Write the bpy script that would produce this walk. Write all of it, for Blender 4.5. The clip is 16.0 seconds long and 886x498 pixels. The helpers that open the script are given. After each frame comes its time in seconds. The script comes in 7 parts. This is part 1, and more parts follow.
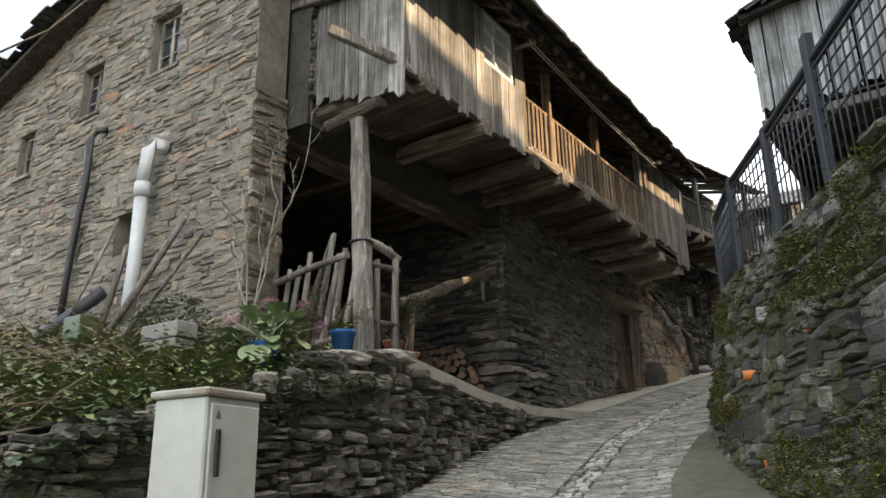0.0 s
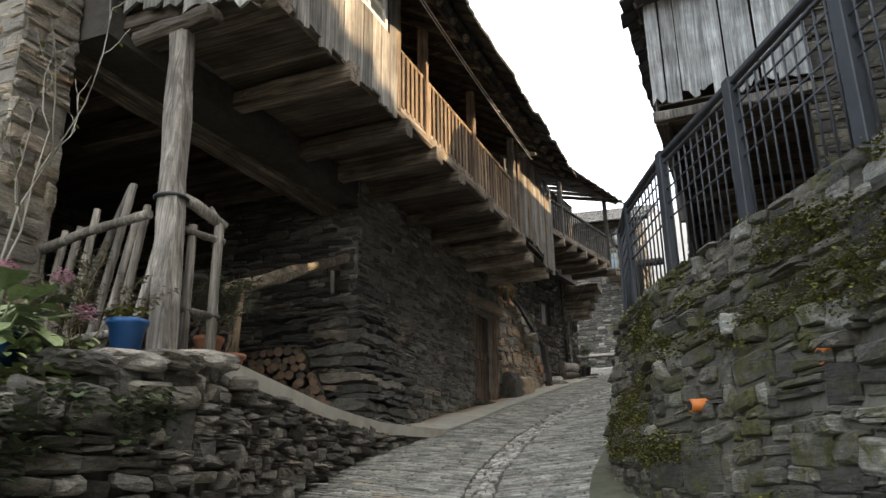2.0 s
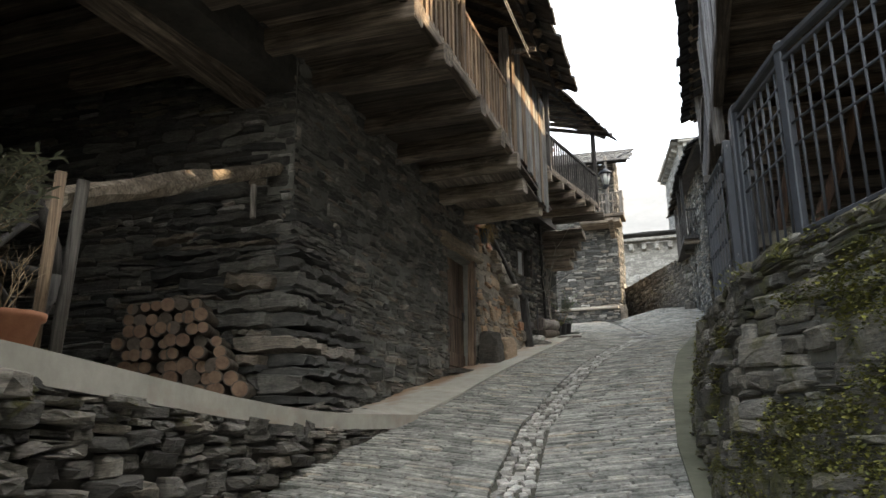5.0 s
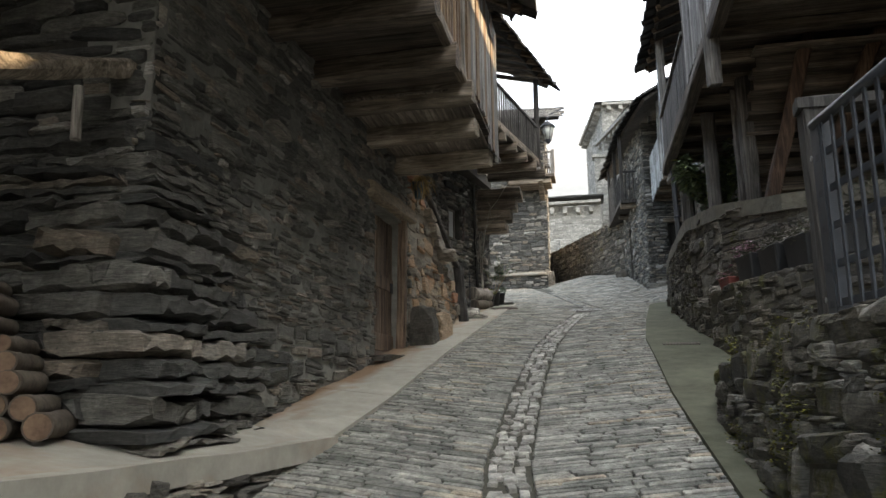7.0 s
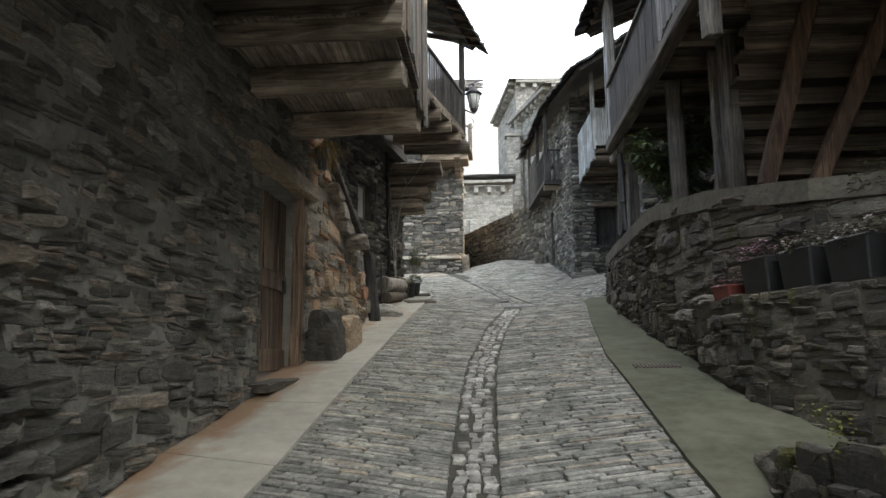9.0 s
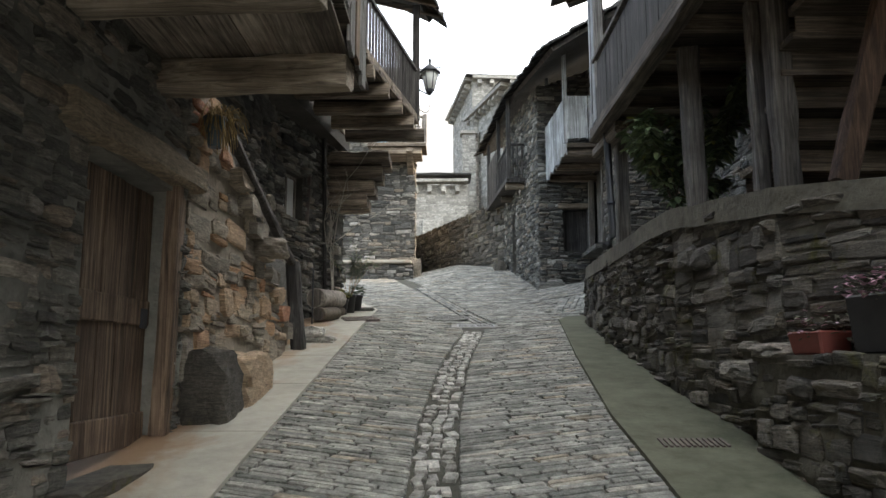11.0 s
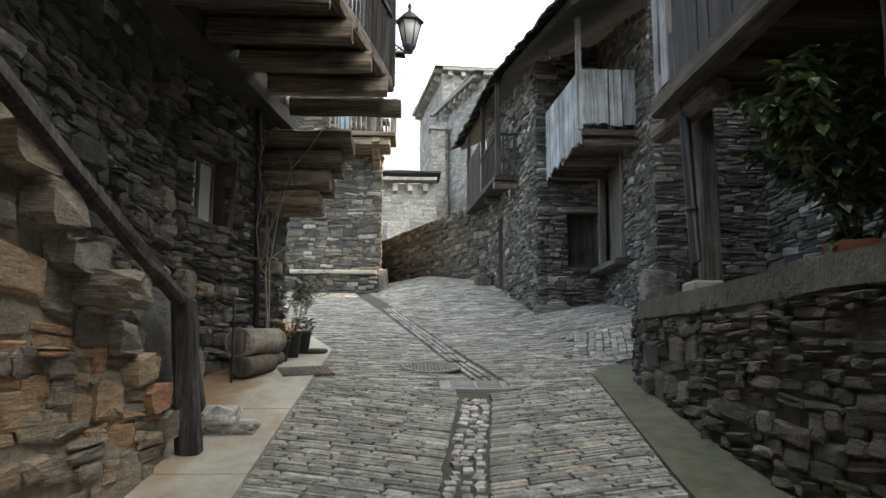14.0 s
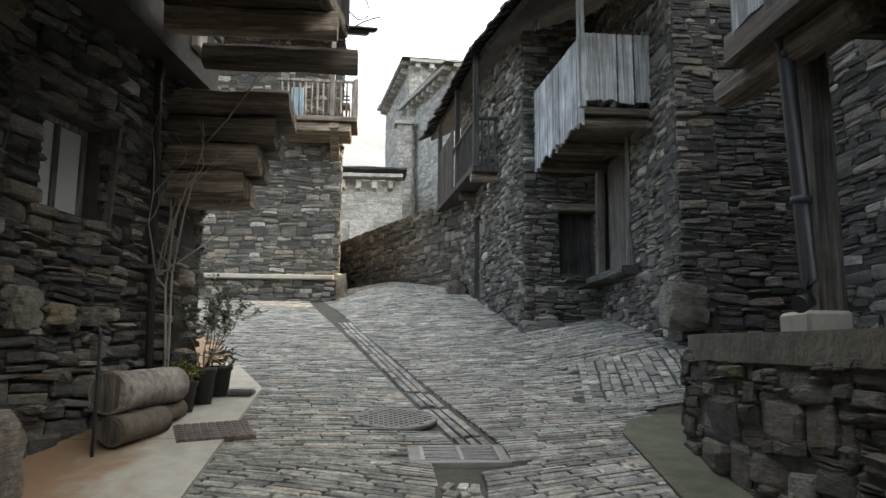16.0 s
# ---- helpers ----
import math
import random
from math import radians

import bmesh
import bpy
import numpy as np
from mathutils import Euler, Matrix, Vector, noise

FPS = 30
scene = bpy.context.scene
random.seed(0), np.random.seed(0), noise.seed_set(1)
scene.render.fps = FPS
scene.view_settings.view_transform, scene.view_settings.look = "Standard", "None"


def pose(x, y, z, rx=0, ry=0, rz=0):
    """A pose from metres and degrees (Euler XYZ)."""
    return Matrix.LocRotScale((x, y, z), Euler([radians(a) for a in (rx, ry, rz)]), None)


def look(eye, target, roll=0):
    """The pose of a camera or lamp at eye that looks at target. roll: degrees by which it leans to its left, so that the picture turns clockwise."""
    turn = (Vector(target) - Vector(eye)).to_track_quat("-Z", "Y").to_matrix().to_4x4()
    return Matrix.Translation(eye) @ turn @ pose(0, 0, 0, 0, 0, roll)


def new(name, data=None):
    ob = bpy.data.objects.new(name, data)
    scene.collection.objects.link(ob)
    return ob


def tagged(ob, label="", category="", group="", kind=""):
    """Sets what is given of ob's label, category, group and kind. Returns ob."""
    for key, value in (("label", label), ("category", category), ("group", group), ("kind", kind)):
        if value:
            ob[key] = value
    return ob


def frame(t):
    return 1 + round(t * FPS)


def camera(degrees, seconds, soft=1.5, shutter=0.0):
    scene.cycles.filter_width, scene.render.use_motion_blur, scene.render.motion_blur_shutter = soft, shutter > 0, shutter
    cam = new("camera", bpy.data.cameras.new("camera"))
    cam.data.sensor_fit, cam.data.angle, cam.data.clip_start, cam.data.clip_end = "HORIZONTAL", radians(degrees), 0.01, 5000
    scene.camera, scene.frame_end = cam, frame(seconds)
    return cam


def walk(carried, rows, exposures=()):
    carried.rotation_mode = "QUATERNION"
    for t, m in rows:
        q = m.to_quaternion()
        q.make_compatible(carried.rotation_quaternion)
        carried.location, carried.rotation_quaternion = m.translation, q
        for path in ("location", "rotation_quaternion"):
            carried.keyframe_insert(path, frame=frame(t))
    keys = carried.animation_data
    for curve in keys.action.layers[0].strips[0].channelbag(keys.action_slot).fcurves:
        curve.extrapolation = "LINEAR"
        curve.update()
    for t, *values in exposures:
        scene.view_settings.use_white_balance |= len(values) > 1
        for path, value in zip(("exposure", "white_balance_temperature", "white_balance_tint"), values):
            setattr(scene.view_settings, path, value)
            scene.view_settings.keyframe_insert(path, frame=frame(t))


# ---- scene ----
cam = camera(61.3, 16.0)
METRES, EYE, TILT, LEAN, TURN = 19.0, 1.5, 0.0, 0.0, 34.3
ROWS = [
    (0.0, 0.0, 0.0, 0.0, 0.3, 17.48, 0.96),
    (0.5, -0.0039, 0.0264, 0.0048, -2.02, 17.45, 1.03),
    (1.0, -0.0043, 0.0523, 0.0108, -5.04, 17.44, 1.12),
    (1.5, -0.0016, 0.079, 0.0167, -8.92, 17.4, 1.1),
    (2.0, -0.0002, 0.108, 0.021, -12.23, 17.34, 0.87),
    (2.5, 0.0023, 0.1377, 0.0256, -13.24, 17.32, 0.78),
    (3.0, 0.0049, 0.1662, 0.0334, -13.47, 17.21, 0.67),
    (3.5, 0.007, 0.1944, 0.0391, -13.57, 16.05, 0.57),
    (6.0, 0.0395, 0.3411, 0.0647, -19.06, 12.55, 0.62),
    (6.5, 0.0444, 0.3723, 0.0726, -20.85, 11.69, 0.56),
    (7.0, 0.0519, 0.4022, 0.0798, -22.88, 10.47, 0.64),
    (7.5, 0.0591, 0.4314, 0.0868, -25.0, 9.19, 0.57),
    (8.0, 0.0677, 0.4597, 0.0935, -27.41, 8.77, 0.59),
    (8.5, 0.0808, 0.4876, 0.1022, -29.04, 8.65, 0.62),
    (9.0, 0.0963, 0.5157, 0.1092, -30.33, 8.61, 0.53),
    (9.5, 0.1148, 0.5421, 0.1151, -31.8, 8.6, 0.48),
    (12.0, 0.1958, 0.6807, 0.1509, -34.99, 8.58, -0.14),
    (12.5, 0.2107, 0.7089, 0.1591, -35.6, 8.57, -0.19),
    (13.0, 0.2251, 0.7366, 0.1649, -36.14, 8.59, -0.23),
    (13.5, 0.2424, 0.7641, 0.17, -36.65, 8.59, -0.24),
    (14.0, 0.2612, 0.7904, 0.1763, -37.14, 8.63, -0.22),
    (14.5, 0.2792, 0.8169, 0.1822, -37.7, 8.61, -0.26),
    (15.0, 0.2988, 0.8431, 0.186, -38.52, 8.65, -0.25),
    (15.5, 0.3178, 0.8679, 0.1922, -39.25, 8.68, -0.26),
    (16.0, 0.3363, 0.8941, 0.1984, -39.88, 8.68, -0.33),
]
walk(cam, [(t, pose(0, 0, EYE, TILT, LEAN, TURN) @ pose(METRES * x, METRES * y, METRES * z, 90 + pitch, roll, yaw)) for t, x, y, z, yaw, pitch, roll in ROWS],
     exposures=[(0.0, 2.12), (3.5, 2.26), (6.0, 2.42), (9.5, 2.55), (12.0, 2.6), (14.5, 2.42), (16.0, 2.36)])

# ---- light ----
world = bpy.data.worlds.new("overcast_sky")
scene.world = world
world.use_nodes = True
wn, wl = world.node_tree.nodes, world.node_tree.links
SUN_DIR = Vector((0.88, 0.38, 0.80)).normalized()
sky = wn.new("ShaderNodeTexSky")
sky.sky_type, sky.sun_disc = "NISHITA", False
sky.sun_elevation = math.asin(SUN_DIR.z)
sky.sun_rotation = math.atan2(SUN_DIR.x, SUN_DIR.y)
sky.air_density, sky.dust_density = 1.2, 3.0
wco = wn.new("ShaderNodeTexCoord")
wno = wn.new("ShaderNodeTexNoise")
wno.inputs["Scale"].default_value, wno.inputs["Detail"].default_value = 2.2, 6.0
wramp = wn.new("ShaderNodeValToRGB")
wramp.color_ramp.elements[0].position, wramp.color_ramp.elements[0].color = 0.40, (0.14, 0.14, 0.14, 1)
wramp.color_ramp.elements[1].position, wramp.color_ramp.elements[1].color = 0.62, (0.93, 0.93, 0.93, 1)
wmix = wn.new("ShaderNodeMixRGB")
wmix.inputs["Color2"].default_value = (9.9, 9.9, 9.5, 1)
wl.new(wco.outputs["Generated"], wno.inputs["Vector"])
wsep, wadd = wn.new("ShaderNodeSeparateXYZ"), wn.new("ShaderNodeMath")
wadd.operation = "MULTIPLY_ADD"
wadd.inputs[1].default_value = 0.30
wl.new(wco.outputs["Generated"], wsep.inputs["Vector"])
wl.new(wsep.outputs["X"], wadd.inputs[0])
wl.new(wno.outputs["Fac"], wadd.inputs[2])
wl.new(wadd.outputs[0], wramp.inputs["Fac"])
wl.new(wramp.outputs["Color"], wmix.inputs["Fac"])
wl.new(sky.outputs["Color"], wmix.inputs["Color1"])
wl.new(wmix.outputs["Color"], wn["Background"].inputs["Color"])
wn["Background"].inputs["Strength"].default_value = 0.1

sun = new("sun", bpy.data.lights.new("sun", "SUN"))
sun.data.energy, sun.data.angle, sun.data.color = 2.6, radians(0.8), (1.0, 0.74, 0.45)
sun.matrix_world = look(SUN_DIR * 50, (0, 0, 0))


# ---- materials ----
def shader(name, rough=0.9, metal=0.0):
    m = bpy.data.materials.new(name)
    m.use_nodes = True
    n, l = m.node_tree.nodes, m.node_tree.links
    b = n["Principled BSDF"]
    b.inputs["Roughness"].default_value, b.inputs["Metallic"].default_value = rough, metal
    return m, n, l, b


def ramp(n, stops):
    r = n.new("ShaderNodeValToRGB")
    e = r.color_ramp.elements
    while len(e) < len(stops):
        e.new(0.5)
    for el, (p, c) in zip(e, stops):
        el.position, el.color = p, (*c, 1)
    return r


def position(n, l, scale=(1, 1, 1), turn=(0, 0, 0), local=False):
    """World (or own) coordinates, scaled."""
    mp = n.new("ShaderNodeMapping")
    mp.inputs["Scale"].default_value = scale
    mp.inputs["Rotation"].default_value = [radians(a) for a in turn]
    if local:
        l.new(n.new("ShaderNodeTexCoord").outputs["Object"], mp.inputs["Vector"])
    else:
        l.new(n.new("ShaderNodeNewGeometry").outputs["Position"], mp.inputs["Vector"])
    return mp.outputs["Vector"]


def grain(n, l, vec, scale, detail=6.0, rough=0.6, distort=0.0):
    t = n.new("ShaderNodeTexNoise")
    t.inputs["Scale"].default_value, t.inputs["Detail"].default_value = scale, detail
    t.inputs["Roughness"].default_value, t.inputs["Distortion"].default_value = rough, distort
    l.new(vec, t.inputs["Vector"])
    return t.outputs["Fac"]


def blend(n, l, kind, a, b, fac=1.0):
    m = n.new("ShaderNodeMixRGB")
    m.blend_type = kind
    for sock, v in (("Fac", fac), ("Color1", a), ("Color2", b)):
        if isinstance(v, (int, float)):
            m.inputs[sock].default_value = v if sock == "Fac" else (v, v, v, 1)
        elif isinstance(v, tuple):
            m.inputs[sock].default_value = (*v, 1)
        else:
            l.new(v, m.inputs[sock])
    return m.outputs["Color"]


def bump(n, l, b, height, strength, distance=0.01):
    bp = n.new("ShaderNodeBump")
    bp.inputs["Strength"].default_value, bp.inputs["Distance"].default_value = strength, distance
    l.new(height, bp.inputs["Height"])
    l.new(bp.outputs["Normal"], b.inputs["Normal"])


def piece_random(n, l):
    """A number for each loose piece, in a joined mesh or as an object of its own."""
    a, o = n.new("ShaderNodeNewGeometry"), n.new("ShaderNodeObjectInfo")
    s = n.new("ShaderNodeMath")
    s.operation = "ADD"
    l.new(a.outputs["Random Per Island"], s.inputs[0])
    l.new(o.outputs["Random"], s.inputs[1])
    f = n.new("ShaderNodeMath")
    f.operation = "FRACT"
    l.new(s.outputs[0], f.inputs[0])
    return f.outputs[0]


def stone_material(name, stops, moss=0.0, stain=0.5, rough=0.82, layers=26.0, white=0.12):
    m, n, l, b = shader(name, rough)
    base = ramp(n, stops)
    base.color_ramp.interpolation = "LINEAR"
    l.new(piece_random(n, l), base.inputs["Fac"])
    v = position(n, l, (1, 1, 1))
    flat = position(n, l, (3, 3, layers))
    fine = grain(n, l, v, 38, 8, 0.7)
    streak = grain(n, l, position(n, l, (9, 9, 3.2 * layers)), 1.5, 6, 0.75, 0.5)
    lay = grain(n, l, flat, 1.6, 7, 0.7, 0.3)
    blot = grain(n, l, v, 3.2, 6, 0.65)
    r1 = ramp(n, [(0.30, (0.42, 0.42, 0.42)), (0.72, (1.45, 1.42, 1.38))])
    l.new(lay, r1.inputs["Fac"])
    c = blend(n, l, "MULTIPLY", base.outputs["Color"], r1.outputs["Color"], 0.85)
    r2 = ramp(n, [(0.32, (0.55, 0.54, 0.52)), (0.7, (1.3, 1.3, 1.3))])
    l.new(fine, r2.inputs["Fac"])
    c = blend(n, l, "MULTIPLY", c, r2.outputs["Color"], 0.7)
    r4 = ramp(n, [(0.34, (0.42, 0.42, 0.41)), (0.5, (0.95, 0.95, 0.95)), (0.68, (1.6, 1.58, 1.54))])
    l.new(streak, r4.inputs["Fac"])
    c = blend(n, l, "MULTIPLY", c, r4.outputs["Color"], 0.7)
    r3 = ramp(n, [(0.35, (1 - stain, 1 - stain, 1 - stain)), (0.6, (1, 1, 1))])
    l.new(blot, r3.inputs["Fac"])
    c = blend(n, l, "MULTIPLY", c, r3.outputs["Color"], 0.8)
    lich = ramp(n, [(0.60, (0, 0, 0)), (0.72, (1, 1, 1))])
    l.new(grain(n, l, v, 7.5, 8, 0.75, 0.6), lich.inputs["Fac"])
    f = blend(n, l, "MULTIPLY", lich.outputs["Color"], white)
    c = blend(n, l, "MIX", c, (0.42, 0.42, 0.39), f)
    if moss:
        mo = ramp(n, [(0.60 - 0.2 * moss, (0, 0, 0)), (0.68 - 0.18 * moss, (0.9, 0.9, 0.9))])
        l.new(grain(n, l, v, 2.1, 9, 0.72, 0.4), mo.inputs["Fac"])
        tone = ramp(n, [(0.3, (0.022, 0.026, 0.007)), (0.7, (0.120, 0.110, 0.020))])
        l.new(grain(n, l, v, 24, 5), tone.inputs["Fac"])
        c = blend(n, l, "MIX", c, tone.outputs["Color"], mo.outputs["Color"])
    l.new(c, b.inputs["Base Color"])
    h = blend(n, l, "ADD", blend(n, l, "ADD", lay, fine, 0.6), streak, 0.7)
    bump(n, l, b, h, 0.9, 0.02)
    return m


def plain_material(name, dark, light, scale=9.0, rough=0.9, metal=0.0, strength=0.3, stops=(0.35, 0.68), depth=0.006):
    m, n, l, b = shader(name, rough, metal)
    v = position(n, l)
    a, c = grain(n, l, v, scale, 8, 0.68), grain(n, l, v, scale * 0.16, 5)
    r = ramp(n, [(stops[0], dark), (stops[1], light)])
    l.new(blend(n, l, "MIX", a, c, 0.5), r.inputs["Fac"])
    l.new(r.outputs["Color"], b.inputs["Base Color"])
    if strength:
        bump(n, l, b, grain(n, l, v, scale * (5 if depth < 0.01 else 2), 8), strength, depth)
    return m


def wood_material(name, dark, light, axis="z", rough=0.85, streak=30.0, spread=0.45):
    """Old timber: streaks along one axis of the world, knots and a tone of its own for each board."""
    m, n, l, b = shader(name, rough)
    sc = {"x": (1.2, streak, streak), "y": (streak, 1.2, streak), "z": (streak, streak, 1.2)}[axis]
    off = n.new("ShaderNodeVectorMath")
    rnd = piece_random(n, l)
    comb = n.new("ShaderNodeCombineXYZ")
    for k in range(3):
        l.new(rnd, comb.inputs[k])
    sc2 = n.new("ShaderNodeVectorMath")
    sc2.operation = "SCALE"
    sc2.inputs["Scale"].default_value = 37.0
    l.new(comb.outputs[0], sc2.inputs[0])
    l.new(position(n, l, sc), off.inputs[0])
    l.new(sc2.outputs[0], off.inputs[1])
    st = grain(n, l, off.outputs[0], 1.0, 7, 0.7, 0.8)
    broad = grain(n, l, off.outputs[0], 0.22, 5, 0.65, 0.6)
    big = grain(n, l, position(n, l), 2.6, 5, 0.6)
    r = ramp(n, [(0.30, tuple(0.35 * c for c in dark)), (0.45, dark), (0.68, light)])
    l.new(st, r.inputs["Fac"])
    tone = ramp(n, [(0.0, (1 - spread,) * 3), (1.0, (1 + spread,) * 3)])
    l.new(rnd, tone.inputs["Fac"])
    c = blend(n, l, "MULTIPLY", r.outputs["Color"], tone.outputs["Color"])
    wear = ramp(n, [(0.35, (0.55, 0.53, 0.5)), (0.65, (1.15, 1.15, 1.15))])
    l.new(big, wear.inputs["Fac"])
    c = blend(n, l, "MULTIPLY", c, wear.outputs["Color"], 0.8)
    band = ramp(n, [(0.36, (0.5, 0.48, 0.46)), (0.5, (0.95, 0.95, 0.95)), (0.66, (1.35, 1.35, 1.34))])
    l.new(broad, band.inputs["Fac"])
    c = blend(n, l, "MULTIPLY", c, band.outputs["Color"], 0.85)
    l.new(c, b.inputs["Base Color"])
    bump(n, l, b, blend(n, l, "ADD", st, broad, 0.6), 0.7, 0.012)
    return m


DARK_SLATE = [(0.0, (0.07, 0.072, 0.069)), (0.4, (0.145, 0.142, 0.13)), (0.72, (0.22, 0.213, 0.19)), (0.88, (0.29, 0.245, 0.195)), (0.94, (0.38, 0.365, 0.335)), (1.0, (0.52, 0.505, 0.47))]
WARM_STONE = [(0.0, (0.20, 0.185, 0.165)), (0.35, (0.29, 0.265, 0.23)), (0.6, (0.36, 0.33, 0.28)), (0.8, (0.37, 0.30, 0.215)), (0.94, (0.44, 0.40, 0.345)), (1.0, (0.40, 0.245, 0.15))]
M_slate = stone_material("dark_slate_stone", DARK_SLATE)
M_slate_grey = stone_material("mortar_smeared_slate", [(0.0, (0.11, 0.11, 0.10)), (0.4, (0.20, 0.195, 0.175)), (0.75, (0.28, 0.27, 0.24)), (0.92, (0.33, 0.275, 0.22)), (1.0, (0.45, 0.435, 0.40))])
M_warm = stone_material("warm_schist_stone", WARM_STONE, stain=0.35)
M_mossy = stone_material("mossy_stone", [(0.0, (0.06, 0.056, 0.047)), (0.45, (0.135, 0.124, 0.102)), (0.8, (0.215, 0.194, 0.158)), (1.0, (0.42, 0.405, 0.37))], moss=0.5, white=0.6)
M_moss_low = stone_material("weathered_stone", [(0.0, (0.06, 0.055, 0.048)), (0.5, (0.125, 0.113, 0.094)), (0.85, (0.185, 0.16, 0.128)), (1.0, (0.26, 0.245, 0.215))], moss=0.16, white=0.2)
M_terrace = stone_material("dry_stone_schist", [(0.0, (0.085, 0.08, 0.072)), (0.4, (0.18, 0.168, 0.148)), (0.75, (0.27, 0.25, 0.215)), (0.9, (0.38, 0.34, 0.28)), (1.0, (0.58, 0.56, 0.52))], moss=0.14, white=0.45)
M_orange = stone_material("ochre_stone", [(0.0, (0.22, 0.20, 0.17)), (0.3, (0.34, 0.30, 0.245)), (0.55, (0.44, 0.37, 0.285)), (0.75, (0.50, 0.355, 0.23)), (0.9, (0.52, 0.32, 0.185)), (1.0, (0.48, 0.21, 0.13))], stain=0.3)
M_mortar_ochre = plain_material("sandy_lime_mortar", (0.15, 0.128, 0.10), (0.36, 0.31, 0.245), 12, 0.9, 0, 0.9, depth=0.02)
# church granite, lightened so its colour carries the haze of distance
M_church = stone_material("haze_lightened_granite", [(0.0, (0.25, 0.243, 0.228)), (0.5, (0.36, 0.352, 0.328)), (1.0, (0.46, 0.45, 0.425))], stain=0.25, layers=5)
M_paving = stone_material("paving_slate", [(0.0, (0.20, 0.205, 0.19)), (0.45, (0.32, 0.323, 0.30)), (0.85, (0.44, 0.435, 0.40)), (0.95, (0.40, 0.345, 0.27)), (1.0, (0.54, 0.53, 0.49))], stain=0.4, rough=0.9, layers=3, white=0.1)
M_white_stone = stone_material("gutter_quartz", [(0.0, (0.28, 0.27, 0.245)), (0.5, (0.46, 0.45, 0.415)), (1.0, (0.66, 0.65, 0.62))], stain=0.4, rough=0.7, layers=3)
M_mortar = plain_material("dark_mortar", (0.028, 0.026, 0.023), (0.085, 0.078, 0.066), 14)
M_mortar_grey = plain_material("smeared_grey_mortar", (0.13, 0.127, 0.113), (0.30, 0.295, 0.262), 9, 0.9, 0, 0.9, depth=0.025)
M_mortar_moss = plain_material("mossy_mortar", (0.05, 0.046, 0.035), (0.165, 0.15, 0.115), 9, 0.9, 0, 0.8, depth=0.02)
M_mortar_pale = plain_material("lime_mortar", (0.12, 0.108, 0.088), (0.31, 0.285, 0.24), 12, 0.9, 0, 0.7, depth=0.015)
M_joint = plain_material("gritty_joint", (0.025, 0.024, 0.018), (0.085, 0.08, 0.058), 20)
M_concrete = plain_material("worn_concrete", (0.27, 0.255, 0.215), (0.47, 0.445, 0.385), 5, 0.85)
cn, cl = M_concrete.node_tree.nodes, M_concrete.node_tree.links
cb = cn["Principled BSDF"]
crust = ramp(cn, [(0.52, (0, 0, 0)), (0.68, (0.55, 0.55, 0.55))])
cl.new(grain(cn, cl, position(cn, cl, (1, 0.5, 1)), 1.1, 6, 0.62, 0.5), crust.inputs["Fac"])
cl.new(blend(cn, cl, "MIX", cb.inputs["Base Color"].links[0].from_socket, (0.27, 0.155, 0.075), crust.outputs["Color"]), cb.inputs["Base Color"])
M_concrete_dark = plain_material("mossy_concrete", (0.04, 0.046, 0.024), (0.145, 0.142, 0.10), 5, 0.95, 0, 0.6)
M_pavement = M_concrete.copy()
M_pavement.name = "rust_stained_pavement"
cn, cl = M_pavement.node_tree.nodes, M_pavement.node_tree.links
cb = cn["Principled BSDF"]
cgeo, csep, cmad, cadd = cn.new("ShaderNodeNewGeometry"), cn.new("ShaderNodeSeparateXYZ"), cn.new("ShaderNodeMath"), cn.new("ShaderNodeMath")
cmad.operation, cadd.operation = "MULTIPLY_ADD", "ADD"
cmad.inputs[1].default_value, cmad.inputs[2].default_value = -0.9, -5.25
cl.new(cgeo.outputs["Position"], csep.inputs["Vector"])
cl.new(csep.outputs["X"], cmad.inputs[0])
cl.new(cmad.outputs[0], cadd.inputs[0])
cl.new(grain(cn, cl, position(cn, cl, (1, 0.6, 1)), 1.6, 6, 0.62, 0.5), cadd.inputs[1])
crust = ramp(cn, [(0.50, (0, 0, 0)), (0.62, (0.55, 0.55, 0.55)), (0.72, (0.85, 0.85, 0.85))])
cl.new(cadd.outputs[0], crust.inputs["Fac"])
cl.new(blend(cn, cl, "MIX", cb.inputs["Base Color"].links[0].from_socket, (0.24, 0.135, 0.065), crust.outputs["Color"]), cb.inputs["Base Color"])
M_earth = plain_material("earth_and_litter", (0.035, 0.028, 0.018), (0.11, 0.09, 0.055), 16)
M_roof = stone_material("roof_slate", [(0.0, (0.035, 0.036, 0.037)), (0.6, (0.075, 0.077, 0.078)), (1.0, (0.13, 0.13, 0.125))], rough=0.6, layers=3)
M_board = wood_material("grey_boards", (0.17, 0.16, 0.15), (0.40, 0.385, 0.36), "z")
M_board_white = wood_material("whitewashed_boards", (0.30, 0.31, 0.31), (0.62, 0.64, 0.65), "z", spread=0.15)
M_board_dark = wood_material("dark_boards", (0.035, 0.032, 0.03), (0.10, 0.092, 0.085), "z", spread=0.25)
M_beam_x = wood_material("old_oak_across", (0.12, 0.096, 0.073), (0.34, 0.275, 0.21), "x")
M_beam_y = wood_material("old_oak_along", (0.10, 0.08, 0.062), (0.29, 0.235, 0.18), "y")
M_post = wood_material("weathered_post", (0.14, 0.125, 0.11), (0.34, 0.31, 0.275), "z")
M_warm_wood = wood_material("honey_wood", (0.15, 0.10, 0.062), (0.42, 0.295, 0.19), "z", spread=0.6)
M_door = wood_material("brown_door", (0.11, 0.075, 0.052), (0.31, 0.225, 0.16), "z", spread=0.25)
